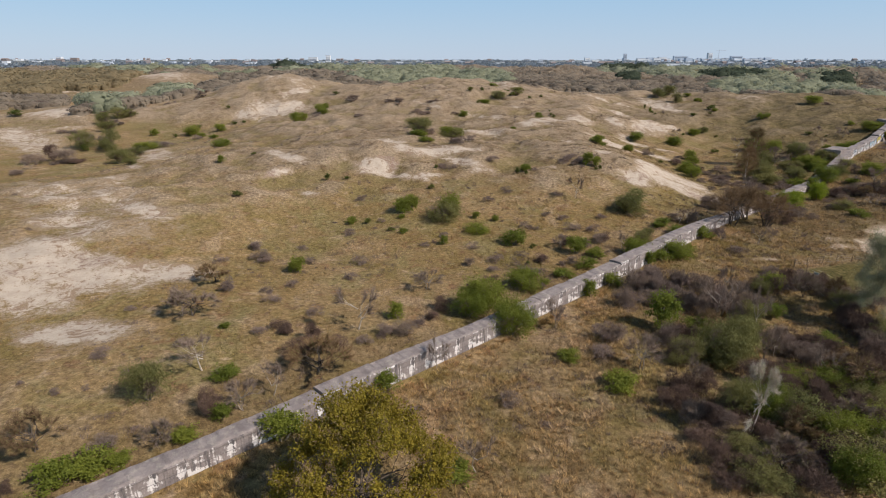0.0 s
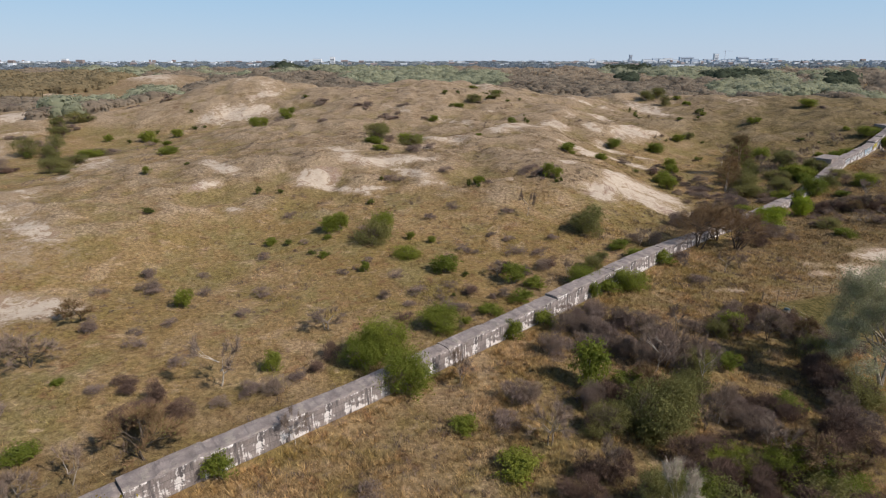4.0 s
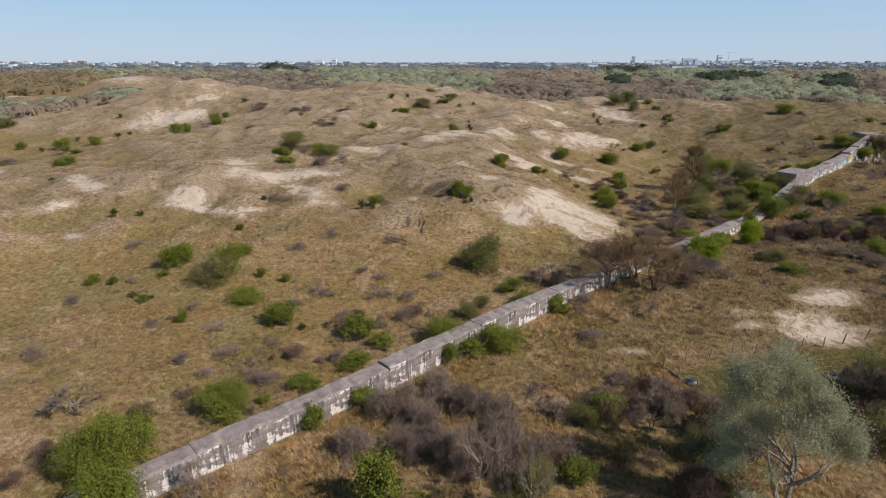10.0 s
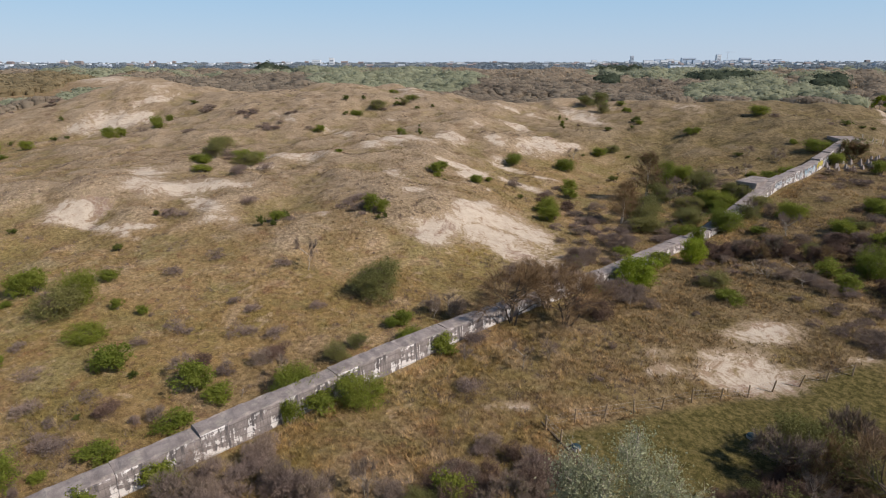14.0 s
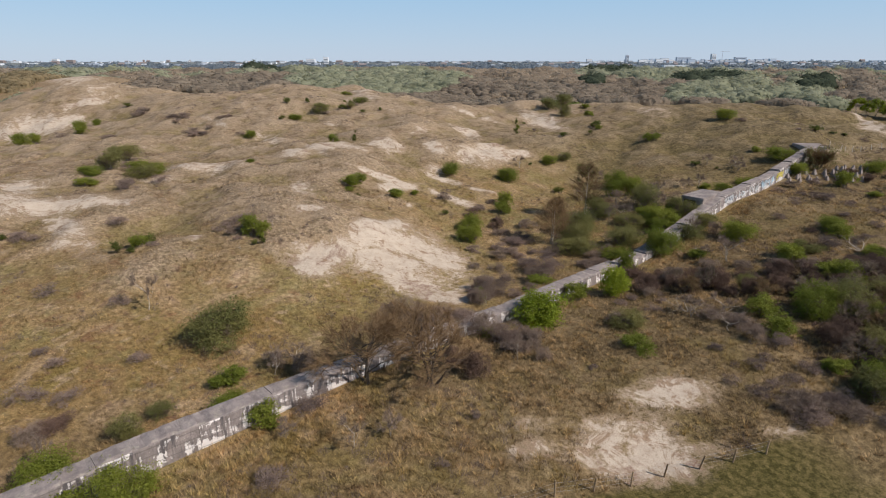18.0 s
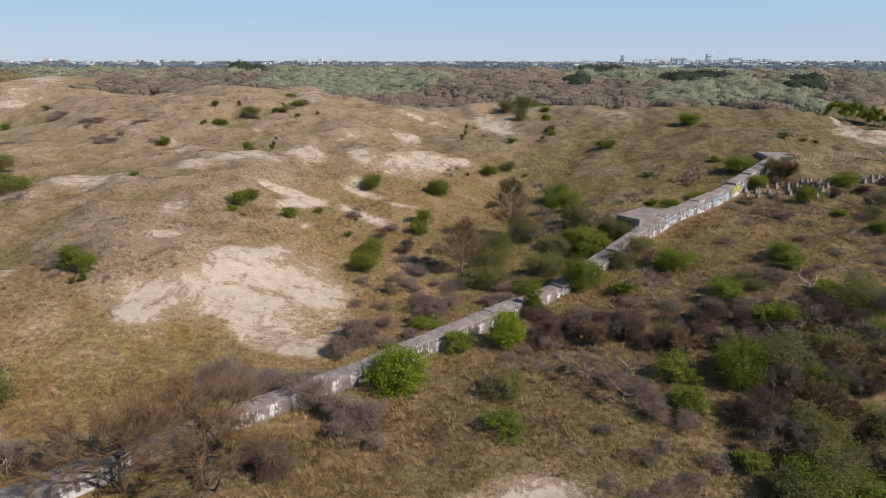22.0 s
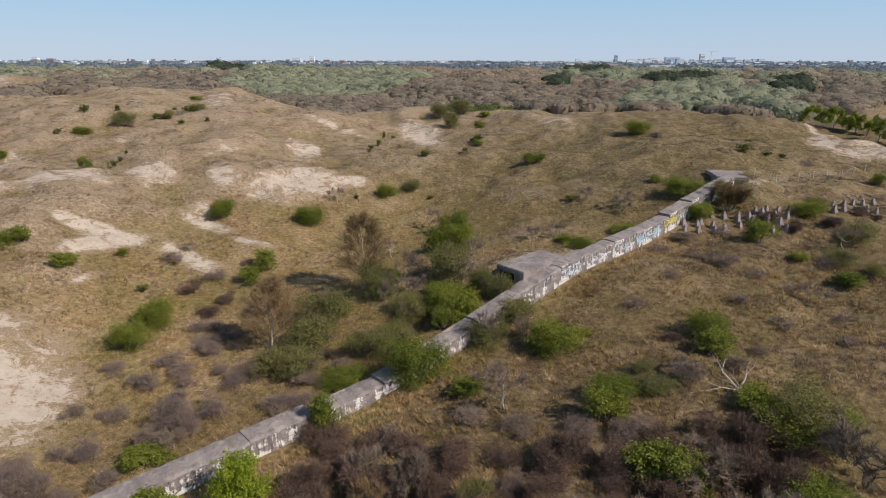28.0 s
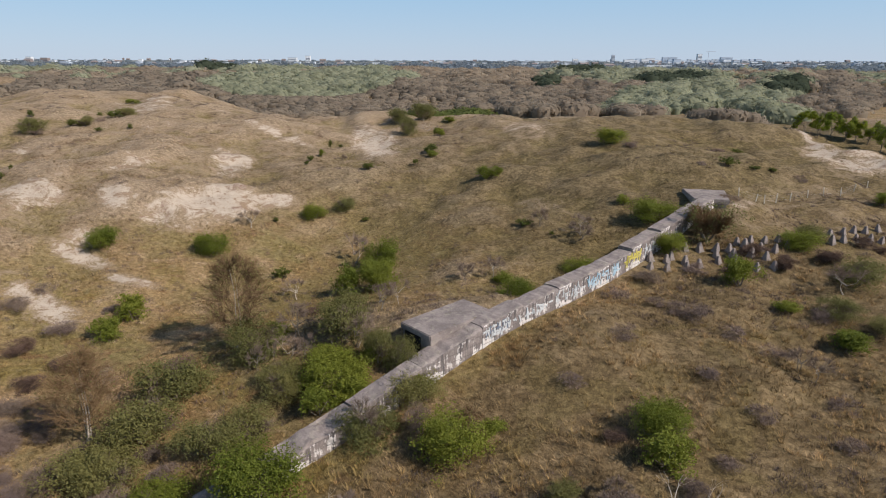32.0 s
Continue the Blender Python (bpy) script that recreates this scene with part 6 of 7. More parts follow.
plants(BROAD, [
    (38.7, 78.2, 8.2, 6.2), (42.5, 82.0, 8.2, 5.4), (43.5, 78.3, 7.4, 5.0), (57.2, 57.3, 8.47, 6.87)])
plants(POPLAR, [
    (41.2, 49.3, 8.4, 10.59)])
plants(LIME, [
    (52.8, 89.8, 4.33, 3.27), (61.0, 96.3, 3.05, 2.99)])
plants(ALDER, [
    (145.0, 194.0, 4.03, 4.36), (147.2, 193.6, 3.52, 4.34), (150.3, 194.8, 4.06, 4.92), (151.9, 193.1, 4.01, 4.84), (153.4, 192.2, 3.73, 4.56), (155.0, 191.4, 4.20, 4.77),
    (153.7, 185.8, 4.00, 5.03), (155.1, 183.7, 3.91, 4.93), (156.5, 181.7, 3.84, 4.84)])
plants(BIRCH, [
    (63.6, 123.4, 4.8, 7.25), (57.4, 114.1, 4.27, 6.07)])
plants(GREAT, [(-4.5, 25.4, 9.8, 8.0)])
plants(OLIVE, [(76.3, 118.7, 2.7, 2.5)])
plants(BUDDING, [(105.0, 139.9, 7.26, 4.9)])
plants(YOUNG_POPLAR, [(19.9, 33.6, 2.7, 6.4)])
plants(DOME, [(-9.69, 39.37, 5.25, 3.59), (-23.14, 49.03, 5.32, 2.89), (-24.14, 56.9, 3.76, 2.36), (-18.07, 31.27, 2.45, 1.54), (-24.72, 29.69, 4.05, 2.75)])
plants(BARE, [(-7.88, 47.44, 4.32, 4.26), (-18.25, 39.26, 3.72, 3.1), (-13.88, 34.86, 2.6, 2.8), (-12.51, 36.83, 2.16, 2.69), (-2.23, 56.74, 3.62, 2.14)])
plants(OLIVE, [(-20.59, 35.3, 3.2, 2.97)])
plants(OLIVE, [
    (-87.2, 141.0, 6.07, 4.81), (-80.6, 140.5, 5.31, 4.7), (-68.3, 127.2, 6.41, 2.4), (-96.5, 167.3, 4.08, 4.39), (-95.4, 173.7, 5.7, 3.68), (-62.8, 115.3, 3.05, 1.37),
    (-110.4, 185.4, 6.2, 2.22), (78.1, 82.9, 3.7, 2.37), (84.8, 90.5, 3.32, 2.1), (77.1, 78.3, 3.61, 2.49),
    (78.4, 80.4, 2.71, 2.35), (74.5, 77.7, 3.64, 2.36), (26.7, 48.0, 3.06, 2.34), (19.3, 43.0, 3.13, 2.21), (22.4, 43.8, 3.67, 1.86),
    (20.6, 36.5, 2.97, 2.72), (27.8, 50.7, 3.26, 2.35), (57.0, 61.3, 3.05, 3.0), (51.7, 56.6, 4.33, 3.22)])
plants(OLIVE, [
    (55.5, 63.3, 4.1, 3.49)])
plants(THICKET, [
    (-78.7, 120.0, 5.54, 3.28), (-68.0, 139.8, 5.99, 1.93), (-84.9, 119.8, 5.67, 2.13), (-161.7, 239.5, 11.07, 2.68), (68.0, 76.5, 2.1, 1.32), (71.7, 77.1, 2.47, 1.24),
    (70.0, 76.4, 2.79, 1.33)])
plants(RUSSET, [
    (-83.0, 123.1, 4.3, 3.39), (71.6, 94.1, 2.15, 1.16), (85.2, 93.9, 2.73, 1.25), (72.1, 97.7, 2.05, 0.95), (77.7, 92.6, 2.9, 1.26), (76.9, 97.4, 2.77, 1.47),
    (80.4, 97.0, 2.72, 1.34), (85.3, 90.4, 2.73, 1.42), (87.8, 96.1, 2.39, 1.42), (64.2, 97.9, 2.23, 1.32), (74.6, 95.6, 2.08, 0.91), (84.3, 96.6, 2.77, 1.25),
    (82.3, 94.7, 2.69, 1.27), (78.1, 79.6, 2.44, 2.26), (76.5, 85.0, 2.58, 2.1), (32.4, 40.7, 2.53, 1.74), (26.0, 35.9, 3.25, 1.78), (27.0, 38.5, 2.98, 1.93),
    (28.6, 35.9, 3.01, 2.0), (25.6, 31.1, 3.26, 2.29), (34.1, 42.8, 3.27, 2.38), (24.2, 37.9, 2.8, 2.09)])
plants(RUSSET, [
    (21.5, 28.6, 3.4, 2.09), (23.4, 40.4, 3.07, 2.21), (18.8, 38.8, 2.84, 1.87), (20.4, 46.4, 2.86, 1.96), (17.7, 35.2, 2.61, 1.73), (52.6, 58.6, 2.74, 1.99),
    (54.6, 61.1, 3.35, 2.24), (55.2, 58.9, 3.09, 1.9), (54.1, 57.0, 2.62, 1.93), (35.6, 59.2, 2.28, 1.94), (34.0, 57.4, 3.18, 2.17), (38.5, 59.3, 3.02, 1.41),
    (40.6, 60.3, 2.24, 1.6)])
plants(GREEN_LARGE, [
    (-69.8, 137.0, 5.93, 1.91), (81.6, 87.9, 3.36, 2.0), (27.9, 32.8, 2.77, 2.15), (22.1, 36.4, 2.96, 2.58), (29.1, 39.6, 3.05, 1.85), (24.0, 29.2, 2.91, 2.47),
    (25.8, 33.6, 3.19, 2.39), (31.5, 37.9, 3.33, 1.93)])
plants(DARK, [
    (-126.8, 175.9, 4.99, 1.79)])
plants(DOME, [
    (67.3, 98.0, 2.5, 2.35), (67.4, 94.7, 2.85, 2.52), (80.8, 92.3, 3.67, 2.22), (74.1, 92.8, 3.27, 2.27), (69.7, 96.2, 2.56, 2.77), (80.8, 84.4, 2.72, 2.2),
    (75.5, 81.7, 3.21, 2.35), (23.1, 33.4, 2.64, 2.59), (25.9, 43.8, 2.4, 2.7), (23.6, 47.6, 3.48, 2.77), (58.1, 63.2, 3.92, 3.19), (39.6, 57.0, 2.79, 2.78),
    (36.5, 56.9, 3.41, 2.69)])
plants(THICKET, [
    (81.7, 99.9, 2.27, 1.03), (82.7, 100.3, 2.76, 0.91), (79.0, 100.5, 2.85, 1.19), (75.8, 101.2, 2.5, 0.9), (68.4, 101.3, 2.43, 1.04), (73.1, 102.9, 2.81, 0.78)])
plants(DOME, [
    (55.1, 59.4, 3.91, 3.31), (53.9, 61.6, 4.43, 3.9), (56.8, 61.7, 3.26, 3.53), (58.3, 63.6, 3.8, 4.05)])
plants(RUSSET, [
    (51.9, 57.9, 3.68, 2.55), (50.0, 56.2, 3.21, 2.33)])
plants(DOME, [
    (79.3, 84.7, 4.12, 3.19), (92.7, 96.1, 5.19, 3.6), (84.4, 89.1, 5.2, 3.23), (87.3, 106.5, 1.89, 1.15), (31.3, 39.7, 5.2, 3.14), (84.4, 96.2, 4.59, 2.31),
    (87.6, 89.9, 4.95, 3.47), (85.9, 91.9, 4.69, 2.74), (23.7, 34.0, 3.58, 1.96), (26.6, 34.1, 3.98, 2.27), (29.2, 31.7, 4.47, 2.7), (78.2, 87.0, 2.74, 2.51),
    (79.5, 89.4, 3.47, 2.55), (20.5, 30.7, 3.39, 2.12)])
plants(THICKET, [
    (45.2, 87.6, 3.47, 2.4), (47.5, 86.2, 3.31, 2.29), (49.6, 85.3, 3.19, 2.13), (51.1, 84.5, 2.75, 1.77), (43.3, 88.1, 3.57, 2.56), (51.5, 85.5, 2.1, 1.5),
    (45.8, 88.5, 2.34, 1.68)])
plants(BARE, [
    (75.2, 103.7, 3.17, 3.11), (74.3, 112.4, 2.33, 3.13)])
plants(DEAD, [
    (90.2, 104.5, 4.15, 1.62), (68.4, 90.2, 3.36, 1.69), (66.2, 90.7, 3.0, 1.45)])
plants(DOME, [
    (80.7, 112.2, 2.49, 2.01)])
for kind in (DOME, GREEN, GREEN_LARGE, LIME, OLIVE, DARK, THICKET, RUSSET, DWARF, BARE, BROAD, BUDDING, BIRCH, POPLAR, YOUNG_POPLAR, ALDER, GREAT, DEAD):
    plant_all(kind)


# ---- grass and small scrub ----
def stuff_mesh(name, verts, loops, sizes, material, label, category, extra=None, rounded=False):
    me = bpy.data.meshes.new(name)
    me.vertices.add(len(verts))
    me.vertices.foreach_set("co", np.ascontiguousarray(verts, np.float32).ravel())
    me.loops.add(len(loops))
    me.loops.foreach_set("vertex_index", loops.astype(np.int32))
    me.polygons.add(len(sizes))
    me.polygons.foreach_set("loop_start", np.concatenate([[0], np.cumsum(sizes)[:-1]]).astype(np.int32))
    me.update(calc_edges=True)
    for key, values in (extra or {}).items():
        me.attributes.new(key, "FLOAT", "POINT").data.foreach_set("value", values.astype(np.float32))
    me.polygons.foreach_set("use_smooth", np.full(len(sizes), rounded))
    me.materials.append(material)
    return tagged(new(name, me), label, category, kind="stuff")


def grass_material():
    m = Mat("dune_grass", 0.8, 0.15)
    tone = m.attr("tone")
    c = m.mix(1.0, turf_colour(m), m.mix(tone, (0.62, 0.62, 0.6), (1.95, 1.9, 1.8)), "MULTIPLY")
    m.colour(c).leafy(0.3)
    return m.m


def free_ground(x, y, sand_limit):
    s, o = along_wall(x, y)
    off_wall = ~((o > -1.75) & (o < 0.1) & (s > -70) & (s < 130))
    return (sand_at(x, y) + 0.5 * fbm(x / 1.5, y / 1.5, 3, 5) < sand_limit) & off_wall & (lawn_at(x, y) < 0.4)


def build_grass(count=230000, blades=4):
    rng = np.random.default_rng(12)
    f = rng.random(count)
    q = rng.uniform(radians(48), radians(136), count)
    d = 18 + 110 * rng.random(count) ** 1.3
    x, y = 80 * f + d * np.cos(q), 84 * f + d * np.sin(q)
    clump = fbm(x / 3, y / 3, 4, 21)
    keep = free_ground(x, y, 0.36) & (clump + rng.uniform(-0.3, 0.35, count) > -0.1)
    x, y, clump = x[keep], y[keep], clump[keep]
    n = len(x)
    z = height(x, y) - 0.03
    size = rng.uniform(0.14, 0.36, n) * (1 + 1.1 * np.clip(clump, -0.3, 0.4))
    tone = np.clip(0.4 + 0.9 * fbm(x / 2, y / 2, 3, 31) + rng.normal(0, 0.15, n), 0, 1)
    b = np.repeat(np.arange(n), blades)
    a = rng.uniform(0, 6.28, n * blades)
    r0 = rng.uniform(0, 0.3, n * blades) * (size[b] * 2)
    lean = rng.uniform(0.3, 1.0, n * blades) * size[b]
    bx, by = x[b] + r0 * np.cos(a), y[b] + r0 * np.sin(a)
    tip = np.stack([bx + lean * np.cos(a) - 0.25 * size[b], by + lean * np.sin(a) + 0.1 * size[b], z[b] + size[b] * rng.uniform(0.4, 1.0, n * blades)], -1)
    wd = rng.uniform(0.012, 0.03, n * blades)
    left = np.stack([bx - wd * np.sin(a), by + wd * np.cos(a), z[b]], -1)
    right = np.stack([bx + wd * np.sin(a), by - wd * np.cos(a), z[b]], -1)
    verts = np.stack([left, right, tip], 1).reshape(-1, 3)
    t = np.repeat(np.clip(tone[b] + rng.normal(0, 0.12, n * blades), 0, 1), 3)
    heath = np.repeat(heath_at(x, y)[b], 3)
    stuff_mesh("dune_grass", verts, np.arange(len(verts)), np.full(n * blades, 3), grass_material(), "dry straw and olive dune grass in uneven tufts", "grass", {"tone": t, "heath": heath, "meadow": np.repeat(meadow_at(x, y)[b], 3), "crest": np.repeat(crest_at(x, y)[b], 3)})


build_grass()


def build_tussocks(count=24000, blades=15):
    """Taller straw tussocks on the field beside the wall."""
    rng = np.random.default_rng(14)
    s, o = rng.uniform(-52, 125, count * 3), 0.8 + 48 * rng.random(count * 3) ** 1.4
    x, y = WALL_FOOT[0] + WALL_WAY[0] * s + WALL_OUT[0] * o, WALL_FOOT[1] + WALL_WAY[1] * s + WALL_OUT[1] * o
    clump = fbm(x / 4, y / 4, 3, 77)
    keep = free_ground(x, y, 0.25) & (rng.random(count * 3) < 0.9 * smooth(-0.16, 0.12, clump) * (1 - 0.55 * smooth(20, 50, s)))
    x, y = x[keep][:count], y[keep][:count]
    n = len(x)
    z, size = height(x, y) - 0.03, rng.lognormal(-0.95, 0.32, n)
    b = np.repeat(np.arange(n), blades)
    a, r0 = rng.uniform(0, 6.28, n * blades), rng.uniform(0, 0.12, n * blades)
    bx, by = x[b] + r0 * np.cos(a), y[b] + r0 * np.sin(a)
    lean = rng.uniform(0.3, 1.0, n * blades) * size[b]
    tip = np.stack([bx + lean * np.cos(a), by + lean * np.sin(a), z[b] + size[b] * rng.uniform(0.5, 1.0, n * blades)], -1)
    wd = rng.uniform(0.01, 0.022, n * blades)
    left = np.stack([bx - wd * np.sin(a), by + wd * np.cos(a), z[b]], -1)
    right = np.stack([bx + wd * np.sin(a), by - wd * np.cos(a), z[b]], -1)
    verts = np.stack([left, right, tip], 1).reshape(-1, 3)
    tone = np.repeat(np.clip(rng.uniform(0.45, 1.0, n)[b] + rng.normal(0, 0.1, n * blades), 0, 1), 3)
    straw = 0.45 * np.repeat(heath_at(x, y)[b], 3)
    stuff_mesh("straw_tussocks", verts, np.arange(len(verts)), np.full(n * blades, 3), grass_material(), "pale straw tussocks on the heathy field", "grass", {"tone": tone, "heath": straw, "crest": np.full(len(straw), 0.5)})


build_tussocks()


def build_heather(count=5600, twigs=46):
    """Low lilac-grey clumps between the tufts, thickest on the field beside the wall."""
    rng = np.random.default_rng(5)
    x, y = rng.uniform(-70, 150, count * 20), rng.uniform(25, 230, count * 20)
    s, o = along_wall(x, y)
    patchy = fbm(x / 9, y / 9, 4, 41)
    want = np.where((o > 2) & (o < 45), 0.5, np.where((o > -12) & (o < -1), 0.35, 0.13)) * smooth(-0.05, 0.18, patchy)
    keep = (rng.random(len(x)) < want) & free_ground(x, y, 0.3)
    x, y = x[keep][:count], y[keep][:count]
    n = len(x)
    r, b = rng.uniform(0.18, 0.62, n), np.repeat(np.arange(n), twigs)
    a, k = rng.uniform(0, 6.28, n * twigs), np.sqrt(rng.random(n * twigs))
    bx, by = x[b] + r[b] * k * np.cos(a), y[b] + r[b] * k * np.sin(a)
    z = height(bx, by) - 0.02
    up = r[b] * 0.75 * (1.15 - k) * rng.uniform(0.6, 1.2, n * twigs) + 0.08
    tip = np.stack([bx + rng.normal(0, 0.1, n * twigs), by + rng.normal(0, 0.1, n * twigs), z + up], -1)
    q, wd = rng.uniform(0, 3.14, n * twigs), rng.uniform(0.008, 0.018, n * twigs)
    off = np.stack([wd * np.cos(q), wd * np.sin(q), 0 * q], -1)
    base = np.stack([bx, by, z], -1)
    verts = np.stack([base - off, base + off, tip], 1).reshape(-1, 3)
    stuff_mesh("heather_clumps", verts, np.arange(len(verts)), np.full(n * twigs, 3), LILAC_TWIG, "low lilac-grey heathery clumps among the grass", "heather")


build_heather()


# ---- concrete works beside the wall ----
def block(bm, corners, z0, z1, bevel=0.06):
    """A prism over corners (x, y), with softened edges."""
    low = [bm.verts.new((x, y, z0)) for x, y in corners]
    high = [bm.verts.new((x, y, z1)) for x, y in corners]
    n = len(corners)
    faces = [bm.faces.new(high), bm.faces.new(low[::-1])]
    for k in range(n):
        faces.append(bm.faces.new((low[k], low[(k + 1) % n], high[(k + 1) % n], high[k])))
    bmesh.ops.recalc_face_normals(bm, faces=faces)
    edges = {e for f in faces for e in f.edges}
    bmesh.ops.bevel(bm, geom=list(edges), offset=bevel, segments=2, affect="EDGES")


def wall_rect(s0, s1, o0, o1):
    return [wall_place(s0, o0), wall_place(s1, o0), wall_place(s1, o1), wall_place(s0, o1)]


def build_bunker():
    ob = thing("bunker", "half-buried concrete bunker with flat roof slab and dark doorway", "bunker")
    top = 7.85
    bm = bmesh.new()
    block(bm, wall_rect(88.4, 94.6, -1.2, -4.3), top - 0.45, top, 0.06)
    part("roof_slab", bm, CONCRETE, ob, "flat weathered roof slab")
    bm = bmesh.new()
    block(bm, wall_rect(88.52, 94.5, -1.3, -4.18), 3.4, top - 0.44, 0.04)
    part("chamber", bm, CONCRETE, ob)
    # no opening is cut: a near-black block paints in the doorway's shade
    bm = bmesh.new()
    block(bm, wall_rect(88.46, 88.6, -2.3, -3.9), 4.6, top - 0.5, 0.01)
    part("doorway", bm, BLACK, ob, "black block for the dark doorway")
    return ob


def build_platform():
    ob = thing("concrete_platform", "square concrete platform closing the end of the wall", "platform")
    top = 11.15
    bm = bmesh.new()
    block(bm, [(105.8, 145.9), (109.2, 144.9), (110.9, 149.9), (106.4, 150.9)], top - 0.5, top, 0.06)
    part("roof_slab", bm, CONCRETE, ob)
    bm = bmesh.new()
    block(bm, [(105.95, 146.05), (109.05, 145.1), (110.7, 149.75), (106.5, 150.7)], 7.2, top - 0.49, 0.04)
    part("chamber", bm, CONCRETE, ob)
    return ob


build_bunker()
build_platform()


def paint(name, a, b):
    return plain(name, a, b, 8.0, 0.7, 0.3, bump=0.1)


def graffiti(name, s0, s1, low, high, material, seed, count, label, slant=0.25):
    """Unreadable sprayed strokes, as plain bars on the wall's face."""
    rng = random.Random(seed)
    bm = bmesh.new()
    for i in range(count):
        s = rng.uniform(s0, s1)
        fx, fy = wall_place(s)
        foot = float(height(fx, fy))
        h = np.interp(s, TOP_S, TOP_Z) - foot
        z = foot + h * rng.uniform(low, high)
        wide, tall = rng.uniform(0.025, 0.07), h * rng.uniform(0.08, 0.24)
        if rng.random() < 0.35:
            wide, tall = rng.uniform(0.12, 0.34), rng.uniform(0.03, 0.07)
        tilt = rng.gauss(0, slant)
        pts = []
        for u, v in ((-wide, -tall), (wide, -tall * 0.9), (wide * 0.8, tall), (-wide * 0.9, tall * 0.92)):
            u = u + v * tilt
            px, py = wall_place(s + u, 0.045 + 0.0015 * (i % 12))
            pts.append(bm.verts.new((px, py, min(z + v, foot + h - 0.18))))
        f = bm.faces.new(pts)
        g = bmesh.ops.extrude_face_region(bm, geom=[f])
        bmesh.ops.translate(bm, vec=(-WALL_OUT[0] * 0.05, -WALL_OUT[1] * 0.05, 0), verts=[v for v in g["geom"] if isinstance(v, bmesh.types.BMVert)])
    bmesh.ops.recalc_face_normals(bm, faces=bm.faces)
    return part(name, bm, material, WALL, label)


WHITE_PAINT = paint("white_spray", (0.6, 0.6, 0.58), (0.42, 0.43, 0.44))
BLUE_PAINT = paint("pale_blue_spray", (0.28, 0.42, 0.52), (0.42, 0.54, 0.6))
YELLOW_PAINT = paint("yellow_spray", (0.62, 0.52, 0.1), (0.5, 0.42, 0.12))
SLATE_PAINT = paint("slate_spray", (0.12, 0.14, 0.18), (0.2, 0.22, 0.26))
graffiti("graffiti", 92.5, 95.2, 0.3, 0.8, WHITE_PAINT, 1, 34, "white sprayed strokes")
graffiti("graffiti", 92.5, 95.0, 0.3, 0.75, SLATE_PAINT, 2, 16, "slate-blue sprayed strokes")
graffiti("graffiti", 95.5, 104.5, 0.25, 0.7, WHITE_PAINT, 3, 60, "white sprayed strokes")
graffiti("graffiti", 104.8, 109.8, 0.25, 0.75, BLUE_PAINT, 4, 46, "pale blue sprayed strokes")
graffiti("graffiti", 105.0, 109.6, 0.25, 0.7, WHITE_PAINT, 5, 26, "white sprayed strokes")
graffiti("graffiti", 110.6, 113.4, 0.35, 0.78, YELLOW_PAINT, 6, 34, "yellow sprayed strokes")
graffiti("graffiti", 114.0, 119.0, 0.25, 0.7, WHITE_PAINT, 7, 24, "white sprayed strokes")


# ---- dragon's teeth ----
def tooth():
    """A concrete obstacle: a steep pyramid with a blunt top on a plinth."""
    ob = thing("dragons_tooth", "weathered concrete dragon's tooth obstacle standing in grass", "tank obstacle", "dragon's teeth")
    bm = bmesh.new()
    rings = []
    for z, a, b in ((-0.4, 0.42, 0.38), (0.1, 0.4, 0.36), (0.13, 0.35, 0.33), (0.56, 0.24, 0.22), (0.98, 0.13, 0.11), (1.02, 0.09, 0.07)):
        rings.append([bm.verts.new((sx * a + 0.02 * noise.noise(Vector((sx, sy, z * 3))), sy * b, z)) for sx, sy in ((-1, -1), (1, -1), (1, 1), (-1, 1))])
    for p, q in zip(rings, rings[1:]):
        for k in range(4):
            bm.faces.new((p[k], p[(k + 1) % 4], q[(k + 1) % 4], q[k]))
    bm.faces.new(rings[-1])
    bmesh.ops.bevel(bm, geom=[e for e in bm.edges if abs(e.verts[0].co.z - e.verts[1].co.z) > 0.3], offset=0.03, segments=1, affect="EDGES")
    part("body", bm, CONCRETE, ob)
    return ob


TEETH = [(117.9, 141.1), (119.8, 142.0), (121.5, 142.9), (122.9, 143.1), (124.6, 143.6), (116.4, 138.3), (117.7, 138.6), (120.6, 140.9), (122.2, 141.2), (123.2, 141.0), (107.1, 138.0), (108.5, 138.2), (109.9, 138.3), (111.5, 138.9), (111.8, 137.5), (113.5, 138.3), (106.1, 137.2), (107.6, 137.4), (108.9, 137.0), (110.0, 136.5), (103.6, 137.9), (105.0, 137.6), (102.1, 137.8), (104.7, 136.1), (106.1, 135.9), (107.6, 136.0), (108.6, 135.2), (102.5, 135.1), (101.3, 135.4), (99.6, 135.5), (97.7, 134.3), (100.2, 136.1), (101.1, 134.4), (99.1, 133.9), (98.1, 135.6), (107.0, 133.6), (108.5, 133.6), (104.8, 136.9), (106.2, 136.5)]
rng = random.Random(9)
first_tooth = tooth()
for i, (x, y) in enumerate(TEETH):
    s = rng.uniform(0.78, 0.92)
    m = Matrix.Translation((x, y, float(height(x, y)) - 0.08)) @ Matrix.Rotation(radians(rng.uniform(20, 35)), 4, "Z") @ Matrix.Rotation(radians(rng.gauss(0, 4)), 4, "X") @ Matrix.Diagonal((s, s, s * rng.uniform(0.92, 1.1), 1))
    if i == 0:
        start_tooth = m
    else:
        copy_thing(first_tooth, m)
first_tooth.matrix_basis = start_tooth


